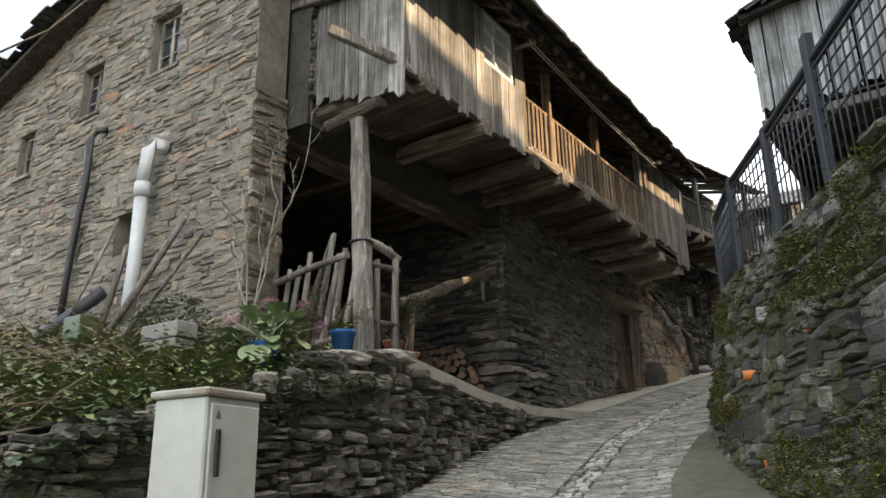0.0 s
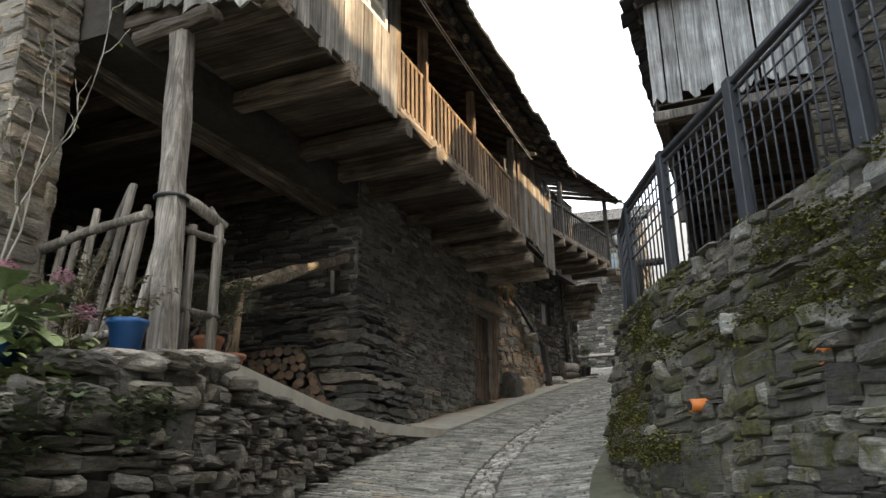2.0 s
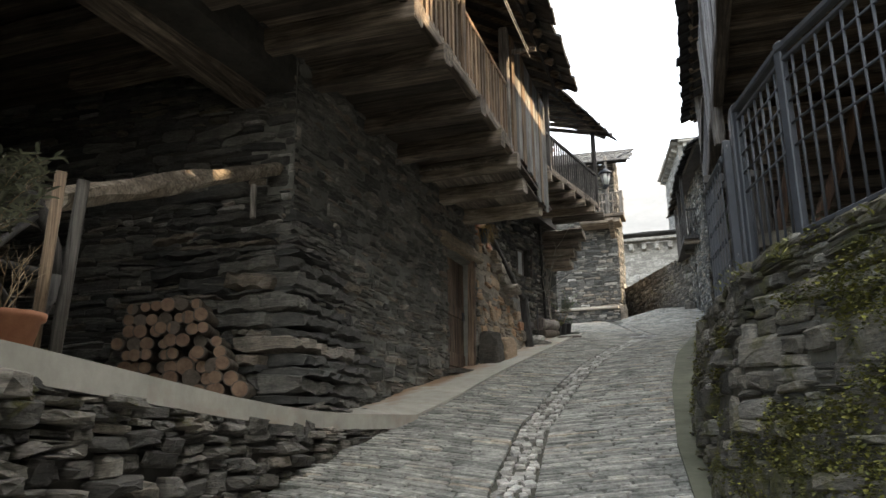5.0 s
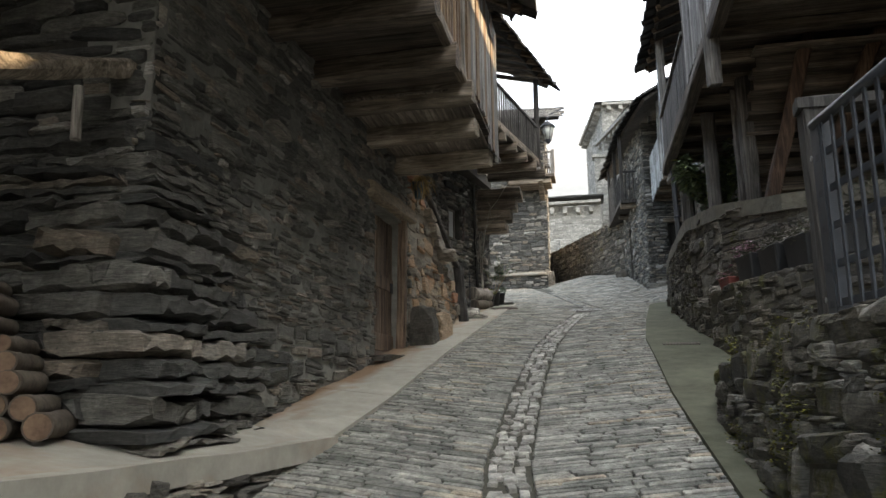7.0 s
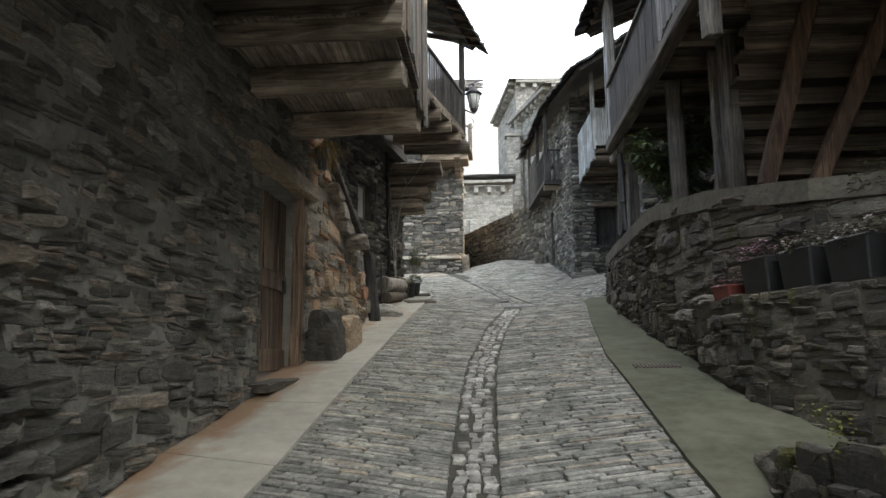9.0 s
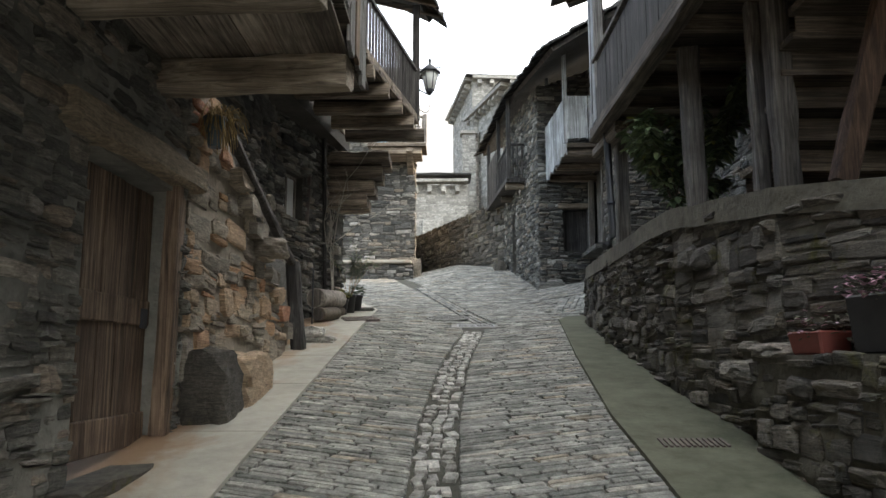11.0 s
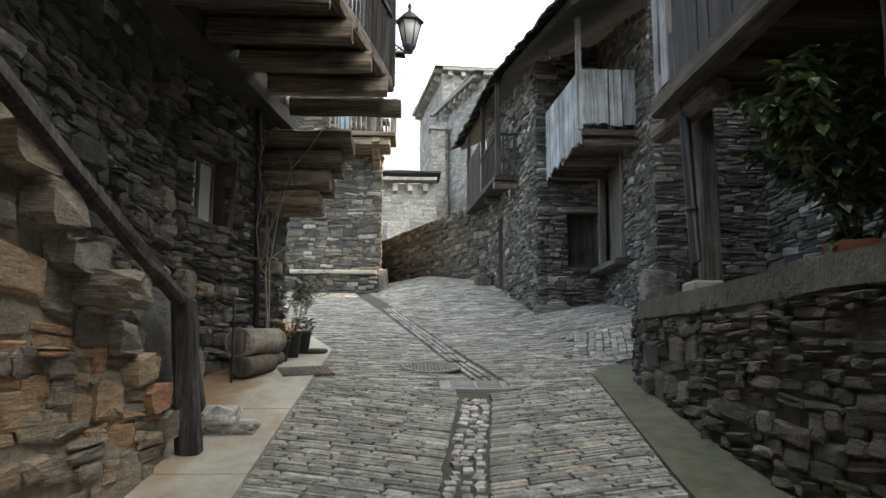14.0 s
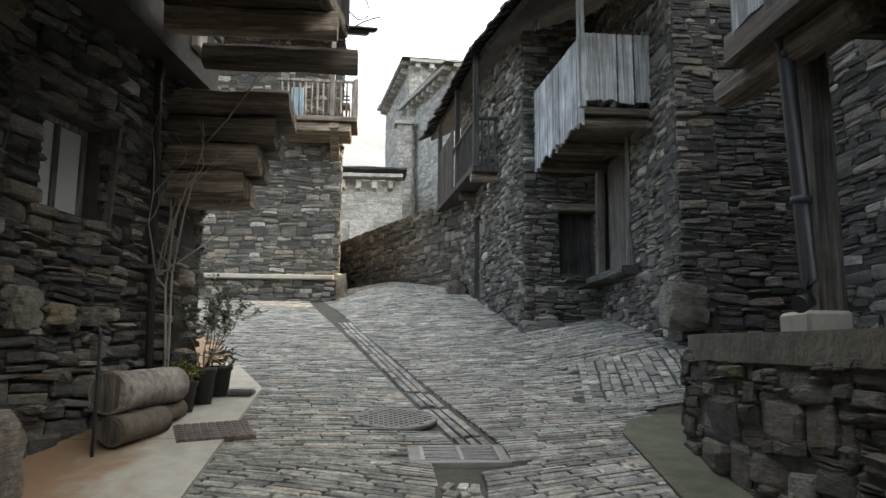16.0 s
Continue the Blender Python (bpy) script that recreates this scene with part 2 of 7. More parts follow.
# boards seen from below; shade under the floors is deepened in their colour
M_under_x = wood_material("shade_darkened_floor_boards", (0.075, 0.06, 0.046), (0.21, 0.165, 0.125), "x")
# bay soffit boards, lightened to carry light bounced up from the lane
M_under_y = wood_material("bounce_lightened_bay_boards", (0.17, 0.145, 0.12), (0.40, 0.345, 0.285), "y")
# pale sawn oak, with bounced light on the last joists added to its colour
M_beam_pale = wood_material("pale_oak_with_bounce", (0.24, 0.20, 0.155), (0.50, 0.43, 0.345), "x")
M_iron = plain_material("painted_iron", (0.028, 0.031, 0.038), (0.055, 0.06, 0.07), 30, 0.55, 0.0, 0.1)


# ---- building helpers ----
def part(name, bm, material, parent=None, label=""):
    me = bpy.data.meshes.new(name)
    bm.to_mesh(me)
    bm.free()
    me.materials.append(material)
    ob = new(name, me)
    ob.parent = parent
    if label:
        ob["label"] = label
    return ob


def thing(name, label, category, kind="", group=""):
    return tagged(new(name), label, category, group, kind)


def box_into(bm, x0, x1, y0, y1, z0, z1, m=None):
    vs = [bm.verts.new((x, y, z)) for x in (x0, x1) for y in (y0, y1) for z in (z0, z1)]
    for q in ((0, 1, 3, 2), (4, 6, 7, 5), (0, 4, 5, 1), (2, 3, 7, 6), (0, 2, 6, 4), (1, 5, 7, 3)):
        bm.faces.new([vs[i] for i in q])
    if m is not None:
        for v in vs:
            v.co = m @ v.co
    return vs


def box(x0, x1, y0, y1, z0, z1, bevel=0.0):
    bm = bmesh.new()
    box_into(bm, x0, x1, y0, y1, z0, z1)
    if bevel:
        bmesh.ops.bevel(bm, geom=bm.edges[:], offset=bevel, segments=1, affect="EDGES")
    return bm


def beam(p0, p1, w, h, rough=0.012, steps=6, bevel=0.18, seed=0, taper=0.0):
    """A hewn timber from p0 to p1: eight-sided, uneven along its length."""
    rnd = random.Random(seed)
    p0, p1 = Vector(p0), Vector(p1)
    d = (p1 - p0).normalized()
    up = Vector((0, 0, 1)) if abs(d.z) < 0.9 else Vector((0, 1, 0))
    s = d.cross(up).normalized()
    u = s.cross(d)
    bm = bmesh.new()
    b = bevel
    shape = [(-0.5 + b, -0.5), (0.5 - b, -0.5), (0.5, -0.5 + b), (0.5, 0.5 - b), (0.5 - b, 0.5), (-0.5 + b, 0.5), (-0.5, 0.5 - b), (-0.5, -0.5 + b)]
    rings = []
    for i in range(steps + 1):
        f = i / steps
        k = 1 - taper * f
        ring = []
        for a, c in shape:
            co = p0.lerp(p1, f) + s * (a * w * k + rnd.uniform(-rough, rough)) + u * (c * h * k + rnd.uniform(-rough, rough))
            if i in (0, steps):
                co += d * rnd.uniform(-rough, rough)
            ring.append(bm.verts.new(co))
        rings.append(ring)
    for r0, r1 in zip(rings, rings[1:]):
        for i in range(8):
            bm.faces.new((r0[i], r0[(i + 1) % 8], r1[(i + 1) % 8], r1[i]))
    bm.faces.new(rings[0][::-1])
    bm.faces.new(rings[-1])
    return bm


def tube_into(bm, pts, radii, sides=8):
    pts = [Vector(p) for p in pts]
    rings = []
    for i, p in enumerate(pts):
        d = (pts[min(i + 1, len(pts) - 1)] - pts[max(i - 1, 0)]).normalized()
        up = Vector((0, 0, 1)) if abs(d.z) < 0.95 else Vector((1, 0, 0))
        s = d.cross(up).normalized()
        u = s.cross(d)
        r = radii[i] if isinstance(radii, (list, tuple)) else radii
        rings.append([bm.verts.new(p + (s * math.cos(a) + u * math.sin(a)) * r) for a in (2 * math.pi * k / sides for k in range(sides))])
    for r0, r1 in zip(rings, rings[1:]):
        for i in range(sides):
            f = bm.faces.new((r0[i], r0[(i + 1) % sides], r1[(i + 1) % sides], r1[i]))
            f.smooth = True
    bm.faces.new(rings[0][::-1])
    bm.faces.new(rings[-1])
    return bm


def tube(pts, radii, sides=8):
    return tube_into(bmesh.new(), pts, radii, sides)


def lathe(profile, sides=20, centre=(0, 0, 0)):
    """A turned shape from (radius, height) pairs."""
    bm = bmesh.new()
    cx, cy, cz = centre
    rings = [[bm.verts.new((cx + r * math.cos(2 * math.pi * k / sides), cy + r * math.sin(2 * math.pi * k / sides), cz + z)) for k in range(sides)] for r, z in profile]
    for r0, r1 in zip(rings, rings[1:]):
        for i in range(sides):
            bm.faces.new((r0[i], r0[(i + 1) % sides], r1[(i + 1) % sides], r1[i])).smooth = True
    bm.faces.new(rings[0][::-1])
    bm.faces.new(rings[-1])
    return bm


# ---- the lie of the land ----
LAND_Y = [-400, -40, -10, 0, 5, 10.1, 12.33, 15.7, 22.3, 29.6, 34.2, 38, 60, 400]
LAND_Z = [-9, -6.5, -1.75, 0.12, 1.12, 2.17, 2.57, 3.27, 4.48, 5.73, 6.46, 7.12, 9.6, 12.0]


def land(y):
    return sum(float(np.interp(y + d, LAND_Y, LAND_Z)) for d in (-1.2, -0.6, 0, 0.6, 1.2)) / 5


def gutter_x(y):
    return float(np.interp(y, [0, 9.4, 12, 14, 16, 17.5, 19.5, 20.6, 22.6], [-1.6, -3.76, -4.1, -4.16, -4.17, -4.15, -4.03, -3.93, -3.68]))


def ground(x, y):
    """Height of the paved lane: a shallow dish towards its gutter, climbing to the porch."""
    z = land(y)
    z += 0.05 * min(1.0, abs(x - gutter_x(min(y, 22.6))) / 1.2) - 0.03
    z += 0.30 * min(1.0, max(0.0, (x + 2.2) / 1.6)) * min(1.0, max(0.0, (y - 23.2) / 2.0)) * min(1.0, max(0.0, (33 - y) / 4.0))
    z += 0.40 * min(1.0, max(0.0, (x + 5.2) / 1.5)) * min(1.0, max(0.0, (y - 30) / 4.0))
    return z


# ---- stone walls ----
def stone_templates(count, seed, flat=False):
    rnd = random.Random(seed)
    out = []
    for _ in range(count):
        outline = []
        c = [rnd.uniform(0.03, 0.2) if flat else rnd.uniform(0.06, 0.30) for _ in range(4)]
        for (sx, sy), k in zip(((-1, -1), (1, -1), (1, 1), (-1, 1)), c):
            a = (sx * 0.5, sy * (0.5 - k * rnd.uniform(0.5, 1.2)))
            b = (sx * (0.5 - k * rnd.uniform(0.2, 0.8) * (0.4 if flat else 1)), sy * 0.5)
            outline += [a, b] if (sx * sy) > 0 else [b, a]
        outline = [(x + rnd.uniform(-0.03, 0.03) * (0.5 if flat else 1), y + rnd.uniform(-0.05, 0.05)) for x, y in outline]
        k = 0.25 if flat else 1.0
        tx, ty = k * rnd.uniform(-0.3, 0.3), k * rnd.uniform(-0.3, 0.3)
        back = [(x, y, -0.2) for x, y in outline]
        mid = [(x, y, (0.84 if flat else 0.6) + tx * x + ty * y + k * rnd.uniform(-0.2, 0.14)) for x, y in outline]
        s = 0.93 if flat else 0.80
        top = [(x * s + k * rnd.uniform(-0.04, 0.04), y * s * (1 if flat else 0.92), 0.95 + tx * x + ty * y + k * rnd.uniform(-0.18, 0.18)) for x, y in outline]
        centre = (rnd.uniform(-0.15, 0.15), rnd.uniform(-0.12, 0.12), 1.0 + k * rnd.uniform(-0.08, 0.14))
        vs = back + mid + top + [centre]
        fs = []
        for ring in (0, 8):
            for i in range(8):
                j = (i + 1) % 8
                fs.append((ring + i, ring + j, ring + 8 + j, ring + 8 + i))
        for i in range(8):
            fs.append((16 + i, 16 + (i + 1) % 8, 24))
        out.append((np.array(vs), fs))
    return out


TEMPLATES = stone_templates(14, 5) + stone_templates(8, 6, True)
UNIT = {}


def unit_mesh(k, material):
    key = (k, material.name)
    if key not in UNIT:
        me = bpy.data.meshes.new("stone")
        vs, fs = TEMPLATES[k]
        me.from_pydata(vs.tolist(), [], fs)
        me.materials.append(material)
        UNIT[key] = me
    return UNIT[key]


def lay_stones(stones, parent, material, near=None, name="stone", limit=300):
    """stones: (matrix, template). Those for which near(place) holds become objects, the rest one mesh."""
    rest, made = [], 0
    for m, k in stones:
        if near and made < limit and near(m.translation):
            LATER.append((name, unit_mesh(k, material), m, parent))
            made += 1
        else:
            rest.append((m, k))
    if rest:
        verts, faces, n = [], [], 0
        for m, k in rest:
            vs, fs = TEMPLATES[k]
            a = np.array(m)
            verts.append(vs @ a[:3, :3].T + a[:3, 3])
            faces += [tuple(i + n for i in f) for f in fs]
            n += len(vs)
        me = bpy.data.meshes.new(name + "work")
        me.from_pydata(np.concatenate(verts).tolist(), [], faces)
        me.materials.append(material)
        ob = new(name + "work", me)
        ob.parent = parent
        ob["kind"] = "stuff"


LATER = []
WALL_SEED = [11]


def at(v, f):
    """v at fraction f along a wall: a number, or a list of heights at even steps."""
    if isinstance(v, (int, float)):
        return v
    return float(np.interp(f, np.linspace(0, 1, len(v)), v))


def top_of(zt):
    return max(at(zt, i / 20) for i in range(21))


def wall(name, p0, p1, zb, zt, label, stone, mortar, thick=0.5, holes=(), h=(0.06, 0.14), w=(0.16, 0.5), proud=(0.02, 0.06),
         near=None, parent=None, slope=0.0, lean=0.0, ref=0.0, flush=0.0, gap=0.012, big=0.0, limit=300, smear=0.0, coat=None):
    """A rubble wall whose face is on the right as one goes from p0 to p1. holes: (u0, u1, z0, z1); lean: batter from the height ref."""
    WALL_SEED[0] += 1
    rnd = random.Random(WALL_SEED[0])
    p0, p1 = Vector((*p0, 0)), Vector((*p1, 0))
    d = p1 - p0
    length = d.length
    d.normalize()
    nrm = Vector((d.y, -d.x, 0))
    if parent is None:
        parent = thing(name, label, "wall", "structure")
    # the body, cut by its openings
    bm = bmesh.new()
    cuts = sorted({0.0, length, *[c for q in holes for c in q[:2]], *[length * i / 8 for i in range(1, 8)]})
    base = min(at(zb, i / 10) for i in range(11)) - 0.4
    for u0, u1 in zip(cuts, cuts[1:]):
        if u1 - u0 < 1e-4:
            continue
        mid = (u0 + u1) / 2
        spans, lo = [], base
        for q in sorted(q for q in holes if q[0] - 1e-6 <= mid <= q[1] + 1e-6):
            spans.append((lo, q[2], False))
            lo = q[3]
        spans.append((lo, None, True))
        for z0, z1, last in spans:
            za = at(zt, u0 / length) if last else z1
            zc = at(zt, u1 / length) if last else z1
            vs = []
            for u, z in ((u0, za), (u1, zc)):
                for back in (0, 1):
                    for zv in (z0, z):
                        q = p0 + d * u - nrm * (0.012 - flush + back * thick + (0 if back else lean * (zv - ref)))
                        vs.append(bm.verts.new((q.x, q.y, zv)))
            for f in ((0, 4, 5, 1), (2, 3, 7, 6), (0, 1, 3, 2), (4, 6, 7, 5), (1, 5, 7, 3), (0, 2, 6, 4)):
                bm.faces.new([vs[i] for i in f])
    if not holes:
        bmesh.ops.remove_doubles(bm, verts=bm.verts[:], dist=0.0005)
    bmesh.ops.recalc_face_normals(bm, faces=bm.faces[:])
    part("wall_core", bm, mortar, parent)
    if smear:
        bm = bmesh.new()
        step = 0.05
        nu, nz = max(1, int(length / step)), int((top_of(zt) - base) / step)
        grid = {}
        for i in range(nu + 1):
            u = length * i / nu
            for j in range(nz + 1):
                z = min(base + step * j, at(zt, u / length) - 0.01)
                q = p0 + d * u
                s = noise.noise((q.x * 2.1, q.y * 2.1, z * 2.6)) + 0.55 * noise.noise((q.x * 6.5, q.y * 6.5, z * 8.0))
                q = q + nrm * (flush - 0.012 + smear * s - lean * (z - ref))
                grid[i, j] = bm.verts.new((q.x, q.y, z))
        for i in range(nu):
            for j in range(nz):
                u0, u1, z0, z1 = length * i / nu, length * (i + 1) / nu, base + step * j, base + step * (j + 1)
                if z0 > at(zt, u0 / length) - 0.02 or any(u1 > q[0] - 0.01 and u0 < q[1] + 0.01 and z1 > q[2] - 0.01 and z0 < q[3] + 0.01 for q in holes):
                    continue
                bm.faces.new((grid[i, j], grid[i + 1, j], grid[i + 1, j + 1], grid[i, j + 1])).smooth = True
        bmesh.ops.delete(bm, geom=[v for v in bm.verts if not v.link_faces], context="VERTS")
        part("mortar_coat", bm, coat or mortar, parent)
    # the stones
    stones = []
    row_z = min(at(zb, i / 10) for i in range(11)) - 0.05 - abs(slope) * length
    top = max(at(zt, i / 20) for i in range(21))
    while row_z < top + abs(slope) * length:
        hh = rnd.uniform(*h) * (1.6 if rnd.random() < 0.12 else 1)
        u = -rnd.uniform(0, w[0])
        while u < length:
            ww = rnd.uniform(*w) * (hh / (0.5 * (h[0] + h[1]))) ** 0.4
            a, e = max(u, 0.0), min(u + ww, length)
            u += ww
            if e - a < 0.04:
                continue
            mid = (a + e) / 2
            wave = noise.noise((mid * 0.9, row_z * 1.3, WALL_SEED[0])) + 0.5 * noise.noise((mid * 2.7, row_z * 3.1, WALL_SEED[0]))
            zz = row_z + hh / 2 + slope * mid + 0.9 * h[1] * wave + rnd.uniform(-0.12, 0.12) * hh
            hx = hh * rnd.choice((0.75, 0.9, 1.0, 1.0, 1.1, 1.35, 1.7 if rnd.random() < 0.3 else 1.0))
            if zz - hh * 0.45 > at(zt, mid / length) or zz + hh * 0.2 < at(zb, mid / length):
                continue
            if zz + hh * 0.35 > at(zt, mid / length):
                zz = at(zt, mid / length) - hh * 0.35
            skip = False
            for q in holes:
                if e > q[0] and a < q[1] and zz + hh * 0.42 > q[2] and zz - hh * 0.42 < q[3]:
                    if a < q[0] and q[0] - a > 0.06:
                        e = q[0]
                    elif e > q[1] and e - q[1] > 0.06:
                        a = q[1]
                    else:
                        skip = True
            if skip or e - a < 0.05:
                continue
            mid = (a + e) / 2
            depth = rnd.uniform(*proud) * (1.8 if rnd.random() < big else 1)
            place = p0 + d * mid - nrm * (0.012 + lean * (zz - ref))
            sx, sy = (e - a) - gap * rnd.uniform(0.0, 1.6), hx * rnd.uniform(0.82, 1.02) - gap * 0.4
            turn = Matrix((( d.x, 0, nrm.x), (d.y, 0, nrm.y), (0, 1, 0))).to_4x4()
            spin = rnd.gauss(math.atan(slope), 0.06)
            layers = [(0.0, 1.0)]
            if sx > 0.9 * w[0] and rnd.random() < 0.28:
                cut = rnd.uniform(0.3, 0.7)
                layers = [((cut - 1) / 2, cut - 0.04), (cut / 2, 0.96 - cut)]
            for off, share in layers:
                m = (Matrix.Translation((place.x, place.y, zz)) @ turn @ Matrix.Rotation(spin, 4, "Z") @ Matrix.Translation((rnd.uniform(-0.02, 0.02) if off else 0, sy * off, 0))
                     @ Matrix.Rotation(rnd.gauss(0, 0.07), 4, "X") @ Matrix.Rotation(rnd.gauss(0, 0.05), 4, "Y") @ Matrix.Diagonal((sx * (rnd.uniform(0.86, 1.0) if off else 1), sy * share, depth * (rnd.uniform(0.55, 1.15) if off else 1), 1)))
                stones.append((m, rnd.randrange(14)))
        row_z += hh * 0.97
    lay_stones(stones, parent, stone, near, limit=limit)
    return parent


def run(name, pts, zb, zt, label, stone, mortar, **kw):
    """A wall along several points, as one thing; zb and zt give a height for each point."""
    parent = thing(name, label, "wall", "structure")
    for i in range(len(pts) - 1):
        wall(name, pts[i], pts[i + 1], [zb[i], zb[i + 1]], [zt[i], zt[i + 1]], label, stone, mortar, parent=parent, **kw)
    return parent


def sheet(name, xs, ys, height, material, label, category, kind="structure"):
    bm = bmesh.new()
    grid = [[bm.verts.new((x, y, height(x, y))) for y in ys] for x in xs]
    for i in range(len(xs) - 1):
        for j in range(len(ys) - 1):
            bm.faces.new((grid[i][j], grid[i + 1][j], grid[i + 1][j + 1], grid[i][j + 1])).smooth = True
    return tagged(part(name, bm, material), label, category, kind=kind)


def slab(name, outline, height, depth, material, label, category, kind="structure", parent=None, fine=0.6):
    """A flat body with that outline, its upper face following height(x, y)."""
    pts = []
    for a, b in zip(outline, outline[1:] + outline[:1]):
        n = max(1, int(math.dist(a, b) / fine))
        pts += [(a[0] + (b[0] - a[0]) * k / n, a[1] + (b[1] - a[1]) * k / n) for k in range(n)]
    bm = bmesh.new()
    top = [bm.verts.new((x, y, height(x, y))) for x, y in pts]
    low = [bm.verts.new((x, y, height(x, y) - depth)) for x, y in pts]
    bmesh.ops.triangulate(bm, faces=[bm.faces.new(top)])
    bmesh.ops.triangulate(bm, faces=[bm.faces.new(low[::-1])])
    for i in range(len(pts)):
        j = (i + 1) % len(pts)
        bm.faces.new((top[i], low[i], low[j], top[j]))
    bmesh.ops.recalc_face_normals(bm, faces=bm.faces[:])
    ob = part(name, bm, material, parent)
    return ob if parent else tagged(ob, label, category, kind=kind)


# ---- ground ----
sheet("ground", [-400, -120, -40, -20, -12, -9, -7, -6, -5.5, -5, -4.5, -4, -3.5, -3, -2.5, -2, -1.5, -1, 0, 1, 3, 8, 20, 60, 400],
      [-400, -100, -40, -20, -10] + [-6 + 0.75 * i for i in range(90)] + [70, 100, 200, 400],
      lambda x, y: ground(x, y) - 0.034, M_joint, "dark gritty bed beneath the slate paving of the lane", "ground")

# ---- front house with the wooden gallery ----
near_south = lambda p: p.x > -9.5 and p.z > 3
wall("wall_south", (-20, 5.6), (-6.55, 5.52), 2.2, [6.2, 6.7, 7.2, 7.7, 8.25, 8.75, 9.25, 9.6, 9.3], "warm ochre and grey schist rubble house wall with lime mortar",
               M_warm, M_mortar_pale, holes=[(11.1, 11.75, 7.2, 8.2), (9.3, 9.85, 7.05, 7.95), (7.5, 8.0, 6.48, 7.3), (10.7, 11.2, 4.55, 5.15)],
               h=(0.04, 0.13), w=(0.11, 0.44), proud=(0.012, 0.045), near=near_south, flush=0.006, smear=0.022)
wall("wall_pier", (-6.55, 5.52), (-6.55, 6.08), 2.2, 6.3, "stone pier at the corner of the porch", M_warm, M_mortar_pale, thick=0.3, h=(0.06, 0.16), w=(0.2, 0.5))
wall("wall_porch_back", (-11, 6.0), (-11, 11.2), 2.4, 6.4, "dark stone back wall of the open porch", M_slate, M_mortar)
wall("wall_porch_north", (-11, 10.95), (-6.2, 10.95), 2.4, 6.3, "dark slate rubble wall with long thin stones", M_slate, M_mortar, thick=0.45,
     h=(0.035, 0.12), w=(0.14, 0.6), proud=(0.02, 0.08), near=lambda p: p.x > -8.4, big=0.1)
wall("wall_east", (-6.2, 10.95), (-6.1, 17.25), [2.3, 3.4], 6.3, "dark slate rubble wall smeared with grey mortar beside the lane", M_slate_grey, M_mortar_grey, thick=0.5,
     holes=[(4.75, 6.05, 2.0, 5.32)], h=(0.03, 0.12), w=(0.08, 0.40), proud=(0.012, 0.055), near=lambda p: p.z < 4.0, big=0.12, flush=0.008, smear=0.035, gap=0.014)
wall("wall_ochre", (-6.1, 17.25), (-5.98, 20.5), [3.3, 4.0], [6.35, 6.3, 6.05, 5.75, 5.35, 5.0, 4.75, 4.5], "rough mortared wall of ochre and rust-red stones", M_orange, M_mortar_ochre, thick=0.6,
     h=(0.06, 0.24), w=(0.13, 0.48), proud=(0.015, 0.06), near=lambda p: True, flush=0.0, smear=0.02, gap=0.006)
wall("wall_recess", (-6.8, 17.3), (-6.68, 22.6), [3.6, 4.4], 8.3, "dark slate wall behind the woodpile and pole", M_slate, M_mortar, thick=0.5, h=(0.04, 0.15), w=(0.1, 0.46), big=0.15, near=lambda p: p.z < 6.8 and p.y > 19.3)
wall("wall_north_bend", (-6.68, 22.6), (-5.98, 25.2), [4.3, 4.7], 8.3, "dark slate wall with a small curtained window", M_slate, M_mortar, thick=0.5,
     holes=[(0.34, 1.0, 6.34, 7.06)], h=(0.04, 0.17), w=(0.1, 0.48), proud=(0.02, 0.08), big=0.15, near=lambda p: p.z < 7.2)
wall("wall_north_end", (-5.98, 25.2), (-12, 26.5), 4.5, 8.3, "dark slate end wall", M_slate, M_mortar)
wall("wall_upper", (-6.2, 6.1), (-6.2, 17.4), 6.3, 9.2, "dark wall behind the gallery", M_slate, M_mortar, h=(0.08, 0.16), w=(0.2, 0.6))
wall("wall_upper_north", (-7.0, 17.4), (-5.85, 25.0), 8.3, 10.6, "dark wall behind the higher gallery", M_slate, M_mortar, h=(0.08, 0.16), w=(0.2, 0.6))

# terrace
EDGE = [(-4.6, -6), (-4.55, 2.2), (-4.45, 4.2), (-4.78, 6.0), (-5.15, 7.3), (-5.5, 8.9), (-5.68, 10.6), (-5.5, 12.3)]
run("terrace_wall", EDGE, [-1.6, 0.3, 0.7, 1.1, 1.35, 1.7, 2.0, 2.4], [1.2, 1.75, 2.35, 2.76, 2.7, 2.6, 2.53, 2.48], "dark dry-stone terrace wall of slate beside the lane",
    M_terrace, M_mortar, thick=0.6, h=(0.04, 0.14), w=(0.09, 0.38), proud=(0.03, 0.11), near=lambda p: p.y > 4.5, big=0.15, limit=80)
KERB_Y, KERB_Z = [6, 7, 7.8, 9.7, 11, 12.6], [2.86, 2.83, 2.79, 2.69, 2.65, 2.66]


def kerb_z(y):
    return float(np.interp(y, KERB_Y, KERB_Z))


def terrace_z(x, y):
    """The terrace rises gently from its kerb to the house."""
    edge = float(np.interp(y, [6, 7.3, 8.9, 10.6, 12.3, 13.2], [-4.95, -5.2, -5.55, -5.72, -5.55, -5.45]))
    return max(kerb_z(y) - 0.02, min(2.8, kerb_z(y) - 0.02 + 0.26 * (edge - x)))


